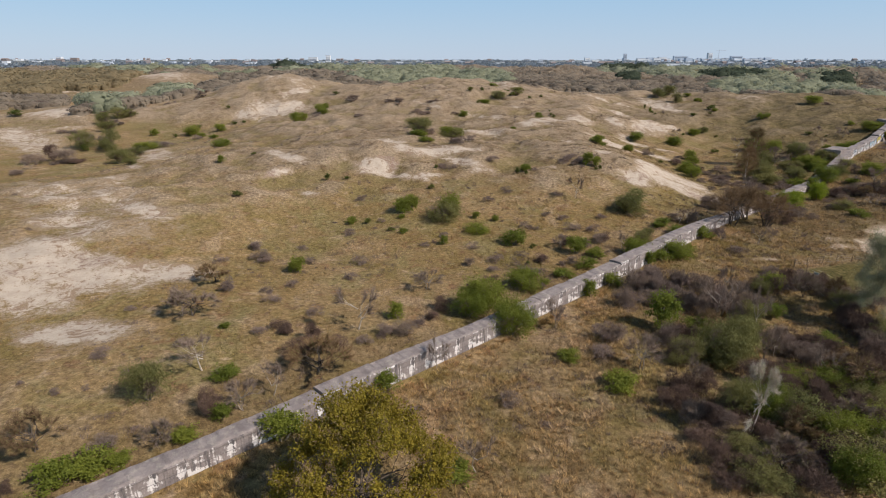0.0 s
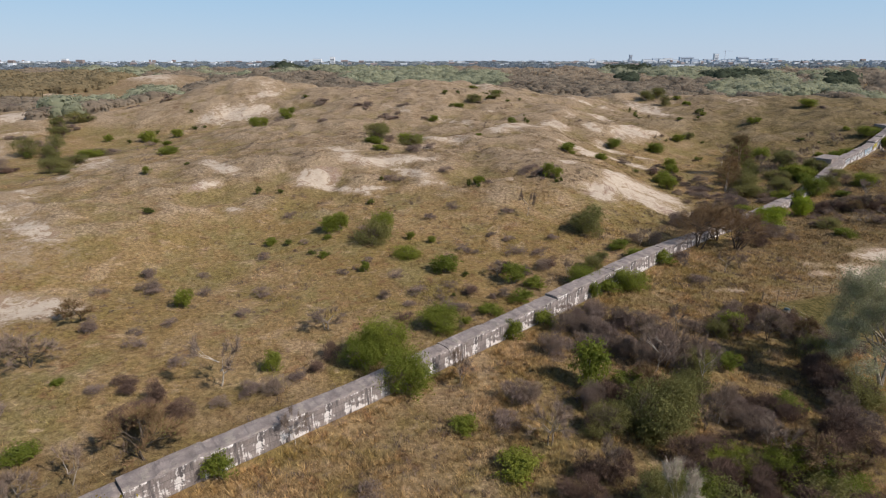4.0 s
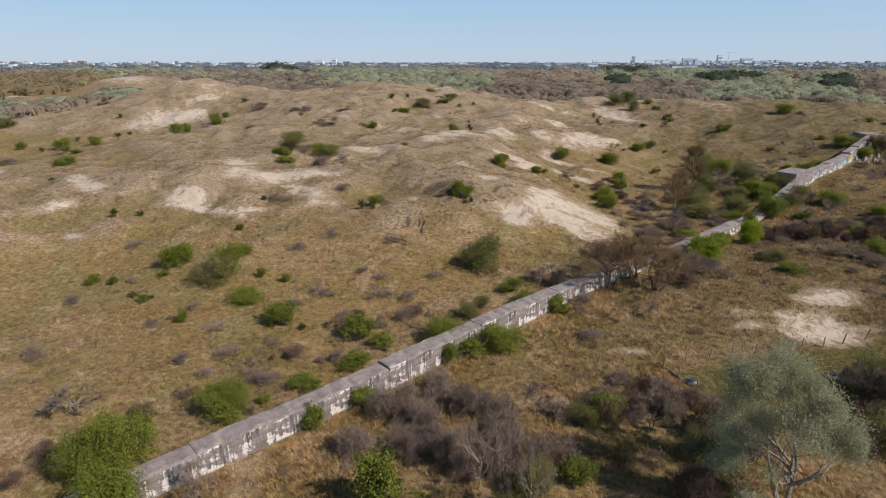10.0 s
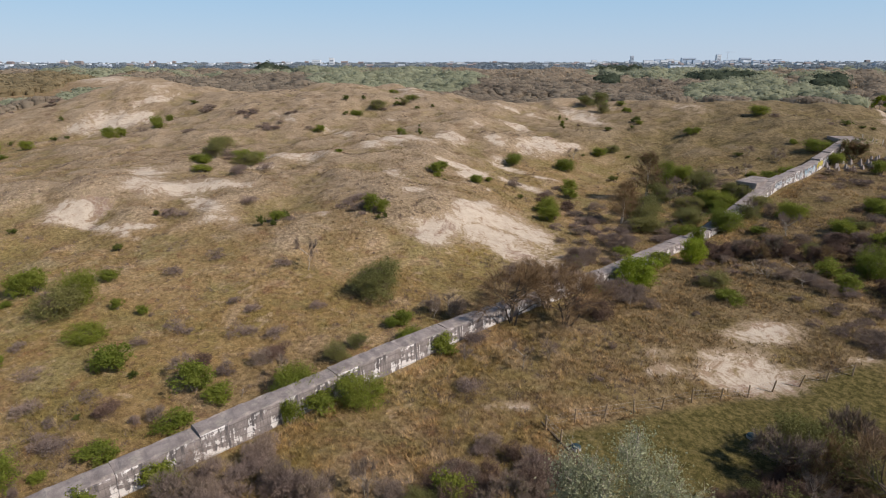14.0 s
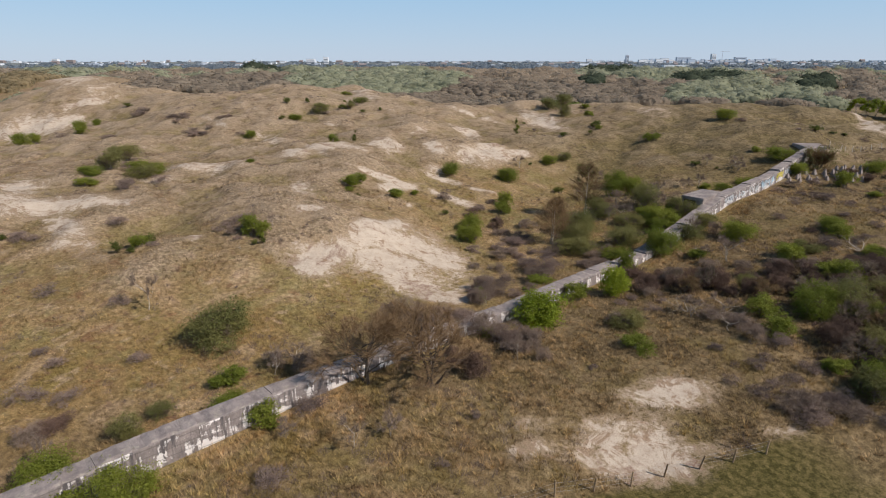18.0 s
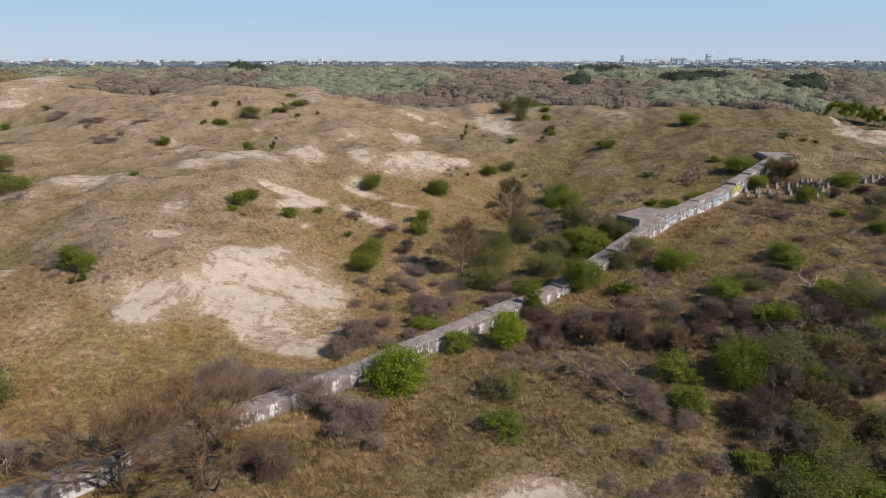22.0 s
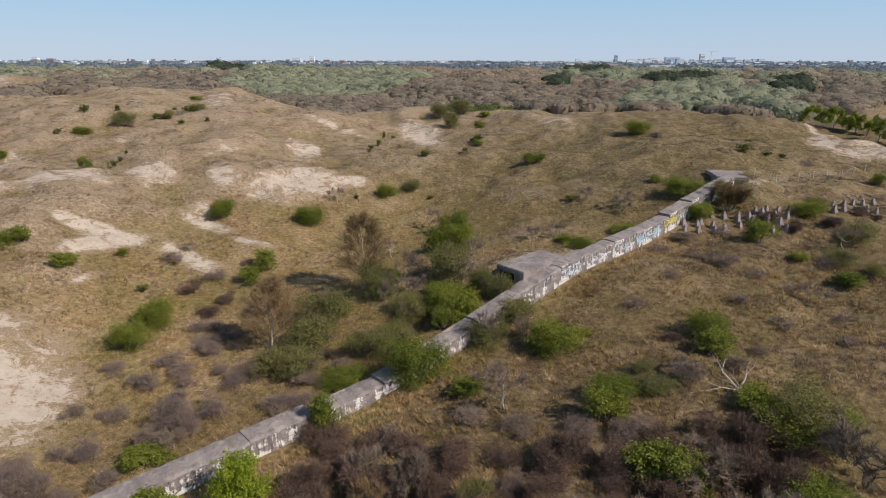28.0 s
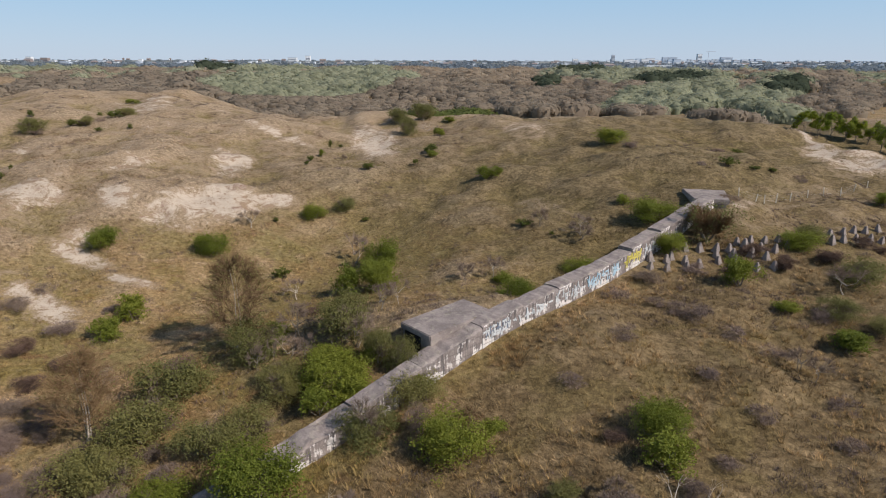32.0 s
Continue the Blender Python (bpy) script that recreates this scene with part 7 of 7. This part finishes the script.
# ---- fences ----
def post_mesh(material):
    bm = bmesh.new()
    bmesh.ops.create_cone(bm, cap_ends=True, segments=8, radius1=0.06, radius2=0.052, depth=1.5, matrix=Matrix.Translation((0, 0, 0.35)))
    bmesh.ops.bevel(bm, geom=[e for e in bm.edges if min(v.co.z for v in e.verts) > 1.0], offset=0.015, segments=1, affect="EDGES")
    me = bpy.data.meshes.new("post")
    bm.to_mesh(me)
    bm.free()
    me.materials.append(material)
    return me


POST = post_mesh(WOOD)
PALE_POST = post_mesh(plain("bleached_wood", (0.5, 0.44, 0.36), (0.62, 0.56, 0.47), 6.0, stretch=(4, 4, 0.6)))


def fence(places, label, tall=1.0, wires=(0.35, 0.65, 0.95), post=None):
    ob = thing("wire_fence", label, "fence")
    rng = random.Random(len(places))
    tops = []
    for x, y in places:
        z = float(height(x, y))
        p = new("post", post or POST)
        p.parent = ob
        p.matrix_basis = Matrix.Translation((x, y, z)) @ Matrix.Rotation(radians(rng.gauss(0, 4)), 4, "X") @ Matrix.Rotation(radians(rng.gauss(0, 4)), 4, "Y") @ Matrix.Diagonal((1, 1, tall * rng.uniform(0.9, 1.08), 1))
        tops.append(Vector((x, y, z)))
    for w in wires:
        line = []
        for a, b in zip(tops, tops[1:]):
            line += [a, (a + b) / 2 - Vector((0, 0, 0.03))]
        line.append(tops[-1])
        verts = [p + Vector((0.003 * c, 0.003 * c, w * tall + 0.003 * d)) for p in line for c, d in ((-1, -1), (1, -1), (1, 1), (-1, 1))]
        faces = [(4 * i + k, 4 * i + (k + 1) % 4, 4 * i + 4 + (k + 1) % 4, 4 * i + 4 + k) for i in range(len(line) - 1) for k in range(4)]
        mesh_object("wire", verts, faces, WIRE, ob)
    return ob


fence([(39.7, 64.4), (41.8, 65.5), (43.9, 66.1), (46.1, 66.8), (48.2, 67.4), (50.7, 68.6), (53.1, 69.4), (55.5, 70.2), (57.8, 71.2), (60.2, 71.9), (62.4, 72.3), (64.7, 72.9)], "wooden post and wire fence along the mown grass")
fence([(39.7, 64.4), (40.5, 63.3), (41.3, 61.7), (42.1, 60.3)], "short run of wooden posts leading to the corner post")
fence([(112.0, 148.8), (114.0, 148.8), (115.6, 149.9), (117.5, 150.9), (119.7, 151.9), (122.8, 153.7), (125.1, 154.4), (128.2, 155.9), (130.7, 157.3), (134.0, 159.7)], "thin weathered post fence across the far slope", 0.95, post=PALE_POST)


def rail_log():
    """The fallen rail that lies beside the corner post."""
    ob = thing("wooden_rail", "dark fallen wooden rail along the short fence", "rail")
    sh = Shape()
    pts = [Vector((x, y, float(height(x, y)) + 0.08)) for x, y in ((39.5, 65.1), (40.1, 64.0), (40.9, 62.6), (41.8, 61.0))]
    for a, b in zip(pts, pts[1:]):
        sh.tube(a, b, 0.06, 0.055, 7)
    sh.object("log", DARK_BARK, ob)


rail_log()


def well_cover(x, y):
    ob = thing("well_cover", "dark teal domed well cover on a pale ring in mown grass", "well cover", "well covers")
    z = float(height(x, y))
    bm = bmesh.new()
    bmesh.ops.create_cone(bm, cap_ends=True, segments=28, radius1=0.5, radius2=0.48, depth=0.4, matrix=Matrix.Translation((0, 0, 0.05)))
    part("ring", bm, PALE, ob, "pale concrete ring")
    bm = bmesh.new()
    bmesh.ops.create_uvsphere(bm, u_segments=28, v_segments=12, radius=0.47)
    for v in bm.verts:
        v.co.z = max(v.co.z, -0.02) * 0.42 + 0.26
    part("lid", bm, TEAL, ob, "dark teal domed lid")
    ob.matrix_basis = Matrix.Translation((x, y, z)) @ Matrix.Diagonal((0.66, 0.66, 0.7, 1))


for x, y in [(41.4, 62.9), (53.6, 65.5)]:
    well_cover(x, y)


# ---- the wooded distance ----
def wood_material(name, a, b):
    """Crowns seen from afar: soft patches and a fine grain, colours paled to imitate haze."""
    m = Mat(name, 0.9, 0.05)
    c = m.mix(m.step(m.noise(0.07, 4, 0.6), 0.35, 0.65), a, b)
    c = m.mix(m.math("MULTIPLY", m.island(), 0.3), c, b)
    # strong translucency evens out the shading, as haze would
    m.colour(m.mix(m.step(m.noise(0.9, 4, 0.7), 0.4, 0.65, 0.0, 0.35), c, a)).leafy(0.5)
    return m.m


SILVER_WOOD = wood_material("silver_wood", (0.29, 0.3, 0.195), (0.42, 0.42, 0.29))
BROWN_WOOD = wood_material("bare_wood", (0.265, 0.213, 0.16), (0.365, 0.302, 0.225))
TAN_WOOD = wood_material("budding_wood", (0.32, 0.255, 0.185), (0.44, 0.355, 0.26))
PINE_WOOD = wood_material("pine_wood", (0.06, 0.075, 0.05), (0.11, 0.13, 0.085))
OLIVE_WOOD = wood_material("willow_wood", (0.27, 0.215, 0.125), (0.38, 0.3, 0.175))
GREEN_WOOD = wood_material("green_wood", (0.1, 0.12, 0.035), (0.16, 0.18, 0.06))
KINDS = dict(silver=(SILVER_WOOD, "willow_scrub", "silvery grey-green willow and buckthorn scrub", "scrub"), brown=(BROWN_WOOD, "bare_woodland", "leafless purple-brown woodland", "woodland"),
             tan=(TAN_WOOD, "budding_woodland", "pale tan budding woodland", "woodland"), pine=(PINE_WOOD, "pine_wood", "dark green pine clumps", "pine wood"),
             olive=(OLIVE_WOOD, "osier_scrub", "yellow-olive osier scrub", "scrub"), green=(GREEN_WOOD, "green_scrub", "dark green scrub along the dune foot", "scrub"))
BELTS = []


def belt(kind, x, y, ax, ay, bx, by):
    det = ax * by - ay * bx
    BELTS.append((kind, x, y, by / det, -bx / det, -ay / det, ax / det))


belt("tan", -762.9, 1128.8, 91.1, 5.0, -279.9, 415.7)
belt("tan", -556.2, 1225.2, 66.1, 4.0, -156.7, 346.4)
belt("olive", -326.7, 516.6, 59.1, 1.8, -104.7, 167.0)
belt("olive", -292.1, 406.9, 22.4, 0.6, -82.7, 116.5)
belt("silver", -677.2, 1240.0, 122.7, 7.1, -266.2, 489.1)
belt("silver", -642.2, 1650.5, 103.7, 7.8, -230.3, 593.4)
belt("silver", -114.6, 1323.8, 96.8, 5.9, -41.1, 476.4)
belt("brown", -174.8, 255.2, 16.5, 0.3, -16.8, 25.0)
belt("brown", -142.3, 411.3, -71.4, 378.7, -40.5, 118.5)
belt("brown", -105.6, 244.2, -16.3, 73.3, -16.0, 37.6)
belt("silver", -129.6, 265.6, -0.4, 53.6, -27.1, 56.4)
belt("silver", -117.5, 211.5, 7.5, 0.1, -18.5, 34.0)
belt("tan", -214.2, 1340.2, 73.3, 4.0, -107.2, 672.7)
belt("brown", -112.9, 506.6, 59.7, 1.2, -53.7, 152.5)
belt("brown", -63.7, 310.6, 14.8, 0.3, -11.2, 26.2)
belt("brown", 49.6, 343.4, 38.5, 0.8, -0.2, 53.3)
belt("brown", 11.6, 303.4, 28.7, 0.6, -3.7, 24.7)
belt("tan", -340.5, 1360.0, 60.3, 1.4, -175.4, 590.9)
belt("tan", 122.4, 863.8, 82.3, 1.8, 27.3, 313.6)
belt("tan", -260.8, 2119.4, 170.7, 4.5, -129.8, 865.3)
belt("silver", -25.5, 583.4, 74.3, 1.5, -31.3, 221.9)
belt("silver", -173.1, 968.1, 50.8, 1.1, -68.5, 283.4)
belt("brown", 101.3, 376.0, 45.4, 2.0, 6.0, 62.2)
belt("brown", 62.3, 364.7, 32.7, 1.4, -2.0, 62.8)
belt("brown", 114.5, 296.0, 16.8, 0.6, 4.2, 22.5)
belt("tan", 127.2, 1170.6, 122.6, 12.9, 28.1, 558.8)
belt("tan", 151.9, 600.2, 34.4, 2.4, 15.2, 101.4)
belt("tan", 528.6, 899.8, 39.7, 3.7, 146.7, 267.5)
belt("silver", 226.6, 644.0, 22.5, 1.5, 49.4, 184.2)
belt("silver", 347.9, 899.6, 86.5, 8.3, 78.1, 235.5)
belt("silver", 215.8, 401.0, 46.5, 2.0, 45.3, 105.2)
belt("silver", 158.7, 315.4, 22.9, 0.9, 14.2, 40.7)
belt("silver", 187.7, 285.3, 12.1, 0.4, 15.3, 28.8)
belt("brown", 142.2, 285.3, 5.6, 0.2, 7.5, 23.2)
belt("brown", 149.9, 234.0, 6.9, 0.2, 6.4, 13.7)
belt("brown", 292.9, 403.6, 21.9, 0.9, 79.6, 121.2)
belt("brown", 260.2, 470.2, 10.5, 0.6, 23.0, 49.3)
belt("brown", 414.7, 619.5, 26.1, 1.8, 67.1, 108.2)
belt("pine", 287.6, 1121.4, 26.6, 3.1, 74.2, 362.4)
belt("pine", 146.3, 519.5, 5.0, 0.3, 10.2, 62.0)
belt("pine", 235.5, 535.0, 22.6, 1.4, 18.6, 53.2)
belt("pine", 290.3, 471.9, 8.3, 0.5, 26.8, 49.6)
belt("pine", 290.1, 595.5, 7.9, 0.5, 21.1, 51.1)
belt("green", 250.1, 1023.0, 4.4, 0.5, 30.6, 164.0)
belt("green", 83.6, 266.6, 9.1, 0.3, 1.0, 17.1)
belt("green", 72.5, 237.7, 3.9, 0.1, 0.1, 24.7)
belt("pine", -265.2, 1034.7, 18.8, 1.0, -49.6, 194.1)
belt("pine", 374.7, 1245.2, 28.8, 1.7, 127.7, 426.1)


def build_woods():
    rng = np.random.default_rng(3)
    n = 52000
    d = 200 * (1150 / 200) ** rng.random(n)
    q = rng.uniform(radians(40), radians(142), n)
    x, y = 40 + d * np.cos(q), 42 + d * np.sin(q)
    smooth_ground = height(x, y)
    u, v = fbm(x / 60, y / 60, 3, 51), fbm(x / 60, y / 60, 3, 57)
    kind = np.full(len(x), "", dtype=object)
    open_land = (y > 300) & (smooth_ground < 9.2) & (fbm(x / 70, y / 70, 3, 61) > -0.1) & (x > 20 - 0.12 * y)
    kind[open_land] = "brown"
    far = (d > 560) & (fbm(x / 90, y / 90, 3, 67) > -0.12)
    kind[far] = "brown"
    kind[far & (u > -0.02)] = "silver"
    kind[far & (v > 0.03)] = "tan"
    kind[far & (v < -0.2)] = "olive"
    for name, cx, cy, ia, ib, ic, id_ in BELTS:
        px, py = x + 26 * u * (d / 400), y + 26 * v * (d / 400)
        inside = np.hypot(ia * (px - cx) + ib * (py - cy), ic * (px - cx) + id_ * (py - cy)) < 1
        kind[inside] = name
    kind[(d > 900 + 300 * u) & (x > 60) & (v < 0.17)] = ""
    # glades and sandy gaps between the clumps
    kind[(fbm(x / 26, y / 26, 3, 69) < -0.13) & ((kind == "olive") | (kind == "tan"))] = ""
    kind[(fbm(x / 18, y / 18, 3, 73) < -0.16) & (x < -60)] = ""
    for name, (material, ob_name, label, category) in KINDS.items():
        pick = np.where(kind == name)[0][:4600]
        m, cards = len(pick), 110
        if not m:
            continue
        px, py = x[pick], y[pick]
        lump = 1 + 1.7 * fbm(px / 34, py / 34, 3, 63)
        r_all = np.clip(0.0085 * d[pick], 2.6, 6.5) * np.clip(rng.lognormal(0.05, 0.35, m), 0.45, 2.0) * lump
        tall = dict(pine=0.9, silver=0.62, green=0.55).get(name, 0.42)
        base = smooth_ground[pick] + np.clip(0.006 * d[pick], 1.0, 2.8) * lump * (1.0 if name != "green" else 0.5)
        # a rounded inner mass for every crown, then sprays of foliage over it
        ring = np.array([(math.cos(t), math.sin(t)) for t in np.arange(6) * 6.2832 / 6])
        levels = ((-1.0, 0.95), (0.05, 0.98), (0.66, 0.7))
        dome = np.concatenate([np.concatenate([ring * w, np.full((6, 1), u)], 1) for u, w in levels] + [np.array([[0, 0, 0.95]])])
        scale = rng.uniform(0.8, 0.98, (m, len(dome), 1))
        pts = dome[None] * scale * r_all[:, None, None] * np.array((0.95, 0.95, tall))
        pts += np.stack([px, py, base], -1)[:, None]
        pts[:, :6, 2] = (smooth_ground[pick] - 0.5)[:, None]
        tri = [f for lv in (0, 6) for k in range(6) for f in ((lv + k, lv + (k + 1) % 6, lv + 6 + (k + 1) % 6), (lv + k, lv + 6 + (k + 1) % 6, lv + 6 + k))]
        tri += [(12 + k, 12 + (k + 1) % 6, 18) for k in range(6)]
        inner = (np.arange(m)[:, None, None] * len(dome) + np.array(tri)[None]).reshape(-1)
        b = np.repeat(np.arange(m), cards)
        r = r_all[b]
        w = rng.normal(0, 1, (m * cards, 3))
        w[:, 2] = np.abs(w[:, 2]) * 1.2 - 0.35
        w /= np.linalg.norm(w, axis=1)[:, None]
        k = rng.uniform(0.84, 1.04, m * cards)
        c = np.stack([px[b] + w[:, 0] * r * k, py[b] + w[:, 1] * r * k, base[b] + r * tall * w[:, 2] * k], -1)
        out = w + rng.normal(0, 0.26, w.shape) + np.array((0, 0, 0.15))
        out /= np.linalg.norm(out, axis=1)[:, None]
        go = np.cross(out, rng.normal(0, 1, w.shape))
        go /= np.linalg.norm(go, axis=1)[:, None]
        side, size = np.cross(out, go), (r * rng.uniform(0.05, 0.125, m * cards))[:, None]
        sprays = np.stack([c - go * size - side * size * 0.8, c - go * size + side * size * 0.8, c + go * size * 1.2], 1).reshape(-1, 3)
        verts = np.concatenate([pts.reshape(-1, 3), sprays])
        loops = np.concatenate([inner, m * len(dome) + np.arange(len(sprays))])
        stuff_mesh(ob_name, verts, loops, np.concatenate([np.full(len(inner) // 3, 3), np.full(m * cards, 3)]), material, label, category, rounded=True)


build_woods()


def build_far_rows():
    """Tree rows of the plain behind the dunes, haze painted into their blue-grey colour."""
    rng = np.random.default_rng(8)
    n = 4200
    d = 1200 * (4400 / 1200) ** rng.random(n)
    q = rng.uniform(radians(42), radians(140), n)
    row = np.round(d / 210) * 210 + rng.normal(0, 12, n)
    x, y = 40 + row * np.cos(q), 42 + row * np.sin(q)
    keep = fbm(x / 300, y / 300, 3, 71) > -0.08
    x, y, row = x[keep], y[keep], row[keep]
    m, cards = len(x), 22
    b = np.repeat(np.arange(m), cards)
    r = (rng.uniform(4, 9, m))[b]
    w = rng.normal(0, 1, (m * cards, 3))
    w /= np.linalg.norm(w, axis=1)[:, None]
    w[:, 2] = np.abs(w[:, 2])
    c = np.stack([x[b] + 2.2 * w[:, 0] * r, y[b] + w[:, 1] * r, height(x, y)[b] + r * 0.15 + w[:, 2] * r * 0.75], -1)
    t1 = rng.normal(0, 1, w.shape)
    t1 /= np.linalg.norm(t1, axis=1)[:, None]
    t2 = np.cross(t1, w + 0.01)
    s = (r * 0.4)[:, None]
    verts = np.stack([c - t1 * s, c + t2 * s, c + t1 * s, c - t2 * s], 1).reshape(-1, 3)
    stuff_mesh("far_trees", verts, np.arange(len(verts)), np.full(m * cards, 4), wood_material("hazed_tree", (0.19, 0.22, 0.245), (0.27, 0.31, 0.34)), "rows of distant trees on the plain, tinted with haze", "trees")


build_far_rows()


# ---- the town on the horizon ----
# greys and blues carry the distance haze in their base colour
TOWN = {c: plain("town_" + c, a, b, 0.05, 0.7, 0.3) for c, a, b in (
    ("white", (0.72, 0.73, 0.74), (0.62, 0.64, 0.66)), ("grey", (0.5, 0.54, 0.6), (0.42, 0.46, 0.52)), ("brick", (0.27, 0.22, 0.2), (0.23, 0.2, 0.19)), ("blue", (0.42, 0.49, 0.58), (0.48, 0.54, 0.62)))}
GLASS = plain("town_window", (0.06, 0.08, 0.11), (0.1, 0.12, 0.15), 0.2, 0.3, 0.6)


def box(bm, x0, x1, y0, y1, z0, z1):
    bmesh.ops.create_cube(bm, size=1, matrix=Matrix.Translation(((x0 + x1) / 2, (y0 + y1) / 2, (z0 + z1) / 2)) @ Matrix.Diagonal((x1 - x0, y1 - y0, z1 - z0, 1)))


def building(bearing, far, wide, tall, colour, label, roof="flat", name="town_building"):
    """A block of the town, seen at a bearing (tangent to the right of straight ahead) and a distance ahead."""
    x, y = 40 + far * bearing, 40 + far
    z = float(height(x, y)) - 0.5
    ob = thing(name, label, "building", "town on the horizon")
    deep = min(wide, 22.0)
    bm = bmesh.new()
    box(bm, -wide / 2, wide / 2, 0, deep, -2, tall)
    face = part("outer_wall", bm, TOWN[colour], ob)
    bm = bmesh.new()
    if roof == "flat":
        box(bm, -wide / 2 - 0.4, wide / 2 + 0.4, -0.4, deep + 0.4, tall, tall + 0.9)
    else:
        a = [bm.verts.new(p) for p in ((-wide / 2 - 1, -1, tall), (wide / 2 + 1, -1, tall), (wide / 2 + 1, deep + 1, tall), (-wide / 2 - 1, deep + 1, tall), (-wide / 2 - 1, deep / 2, tall + 5), (wide / 2 + 1, deep / 2, tall + 5))]
        for f in ((0, 1, 5, 4), (2, 3, 4, 5), (0, 4, 3), (1, 2, 5), (0, 3, 2, 1)):
            bm.faces.new([a[i] for i in f])
    part("roof", bm, TOWN["grey" if roof == "flat" else "brick"], ob)
    if tall > 14:
        for k in range(1, int(tall // 7)):
            bm = bmesh.new()
            box(bm, -wide * 0.44, wide * 0.44, -0.25, 0.05, k * 7 - 1.5, k * 7 + 1.2)
            part("window_band", bm, GLASS, face)
    ob.location = (x, y, z)
    return ob


def build_town():
    rng = random.Random(21)
    building(0.412, 3500, 24, 46, "white", "white office tower above the town")
    building(0.275, 3550, 16, 42, "grey", "slim grey tower block on the horizon")
    building(0.365, 3500, 80, 29, "blue", "long blue-grey factory hall on the horizon")
    building(0.335, 3400, 44, 24, "white", "white industrial hall on the horizon")
    building(0.455, 3500, 64, 28, "blue", "blue-grey office block on the horizon")
    building(0.355, 1900, 75, 7, "white", "long low white hall among fields")
    building(-0.235, 3300, 46, 24, "white", "white flats on the horizon")
    building(-0.21, 3300, 24, 34, "white", "tall white block on the horizon")
    building(-0.655, 3000, 26, 22, "white", "white water tower block on the horizon")
    building(-0.63, 3000, 34, 18, "brick", "red-brown block of flats on the horizon")
    for i in range(70):
        c = rng.choice(("white", "white", "grey", "blue", "blue"))
        building(rng.gauss(0.39, 0.07), rng.uniform(3100, 3900), rng.uniform(10, 46), rng.uniform(7, 20), c, {"white": "pale town block on the horizon", "grey": "grey town block on the horizon", "blue": "blue-grey town block on the horizon"}[c])
    for i in range(240):
        c = rng.choice(("white", "white", "grey", "brick"))
        building(rng.uniform(-0.8, 0.8), rng.uniform(1900, 4200), rng.uniform(8, 30), rng.uniform(5, 11), c, {"white": "pale low house on the plain", "grey": "grey low house on the plain", "brick": "brick house with pitched roof on the plain"}[c], "flat" if c != "brick" else "pitched", "far_house")
    crane = thing("tower_crane", "thin tower crane over the town", "crane", "town on the horizon")
    for name, args in (("mast", (-0.8, 0.8, -0.8, 0.8, 0, 62)), ("jib", (-14, 38, -0.6, 0.6, 58, 60))):
        bm = bmesh.new()
        box(bm, *args)
        part(name, bm, TOWN["grey"], crane)
    crane.location = (40 + 3450 * 0.425, 3490, float(height(40 + 3450 * 0.425, 3490)))


build_town()
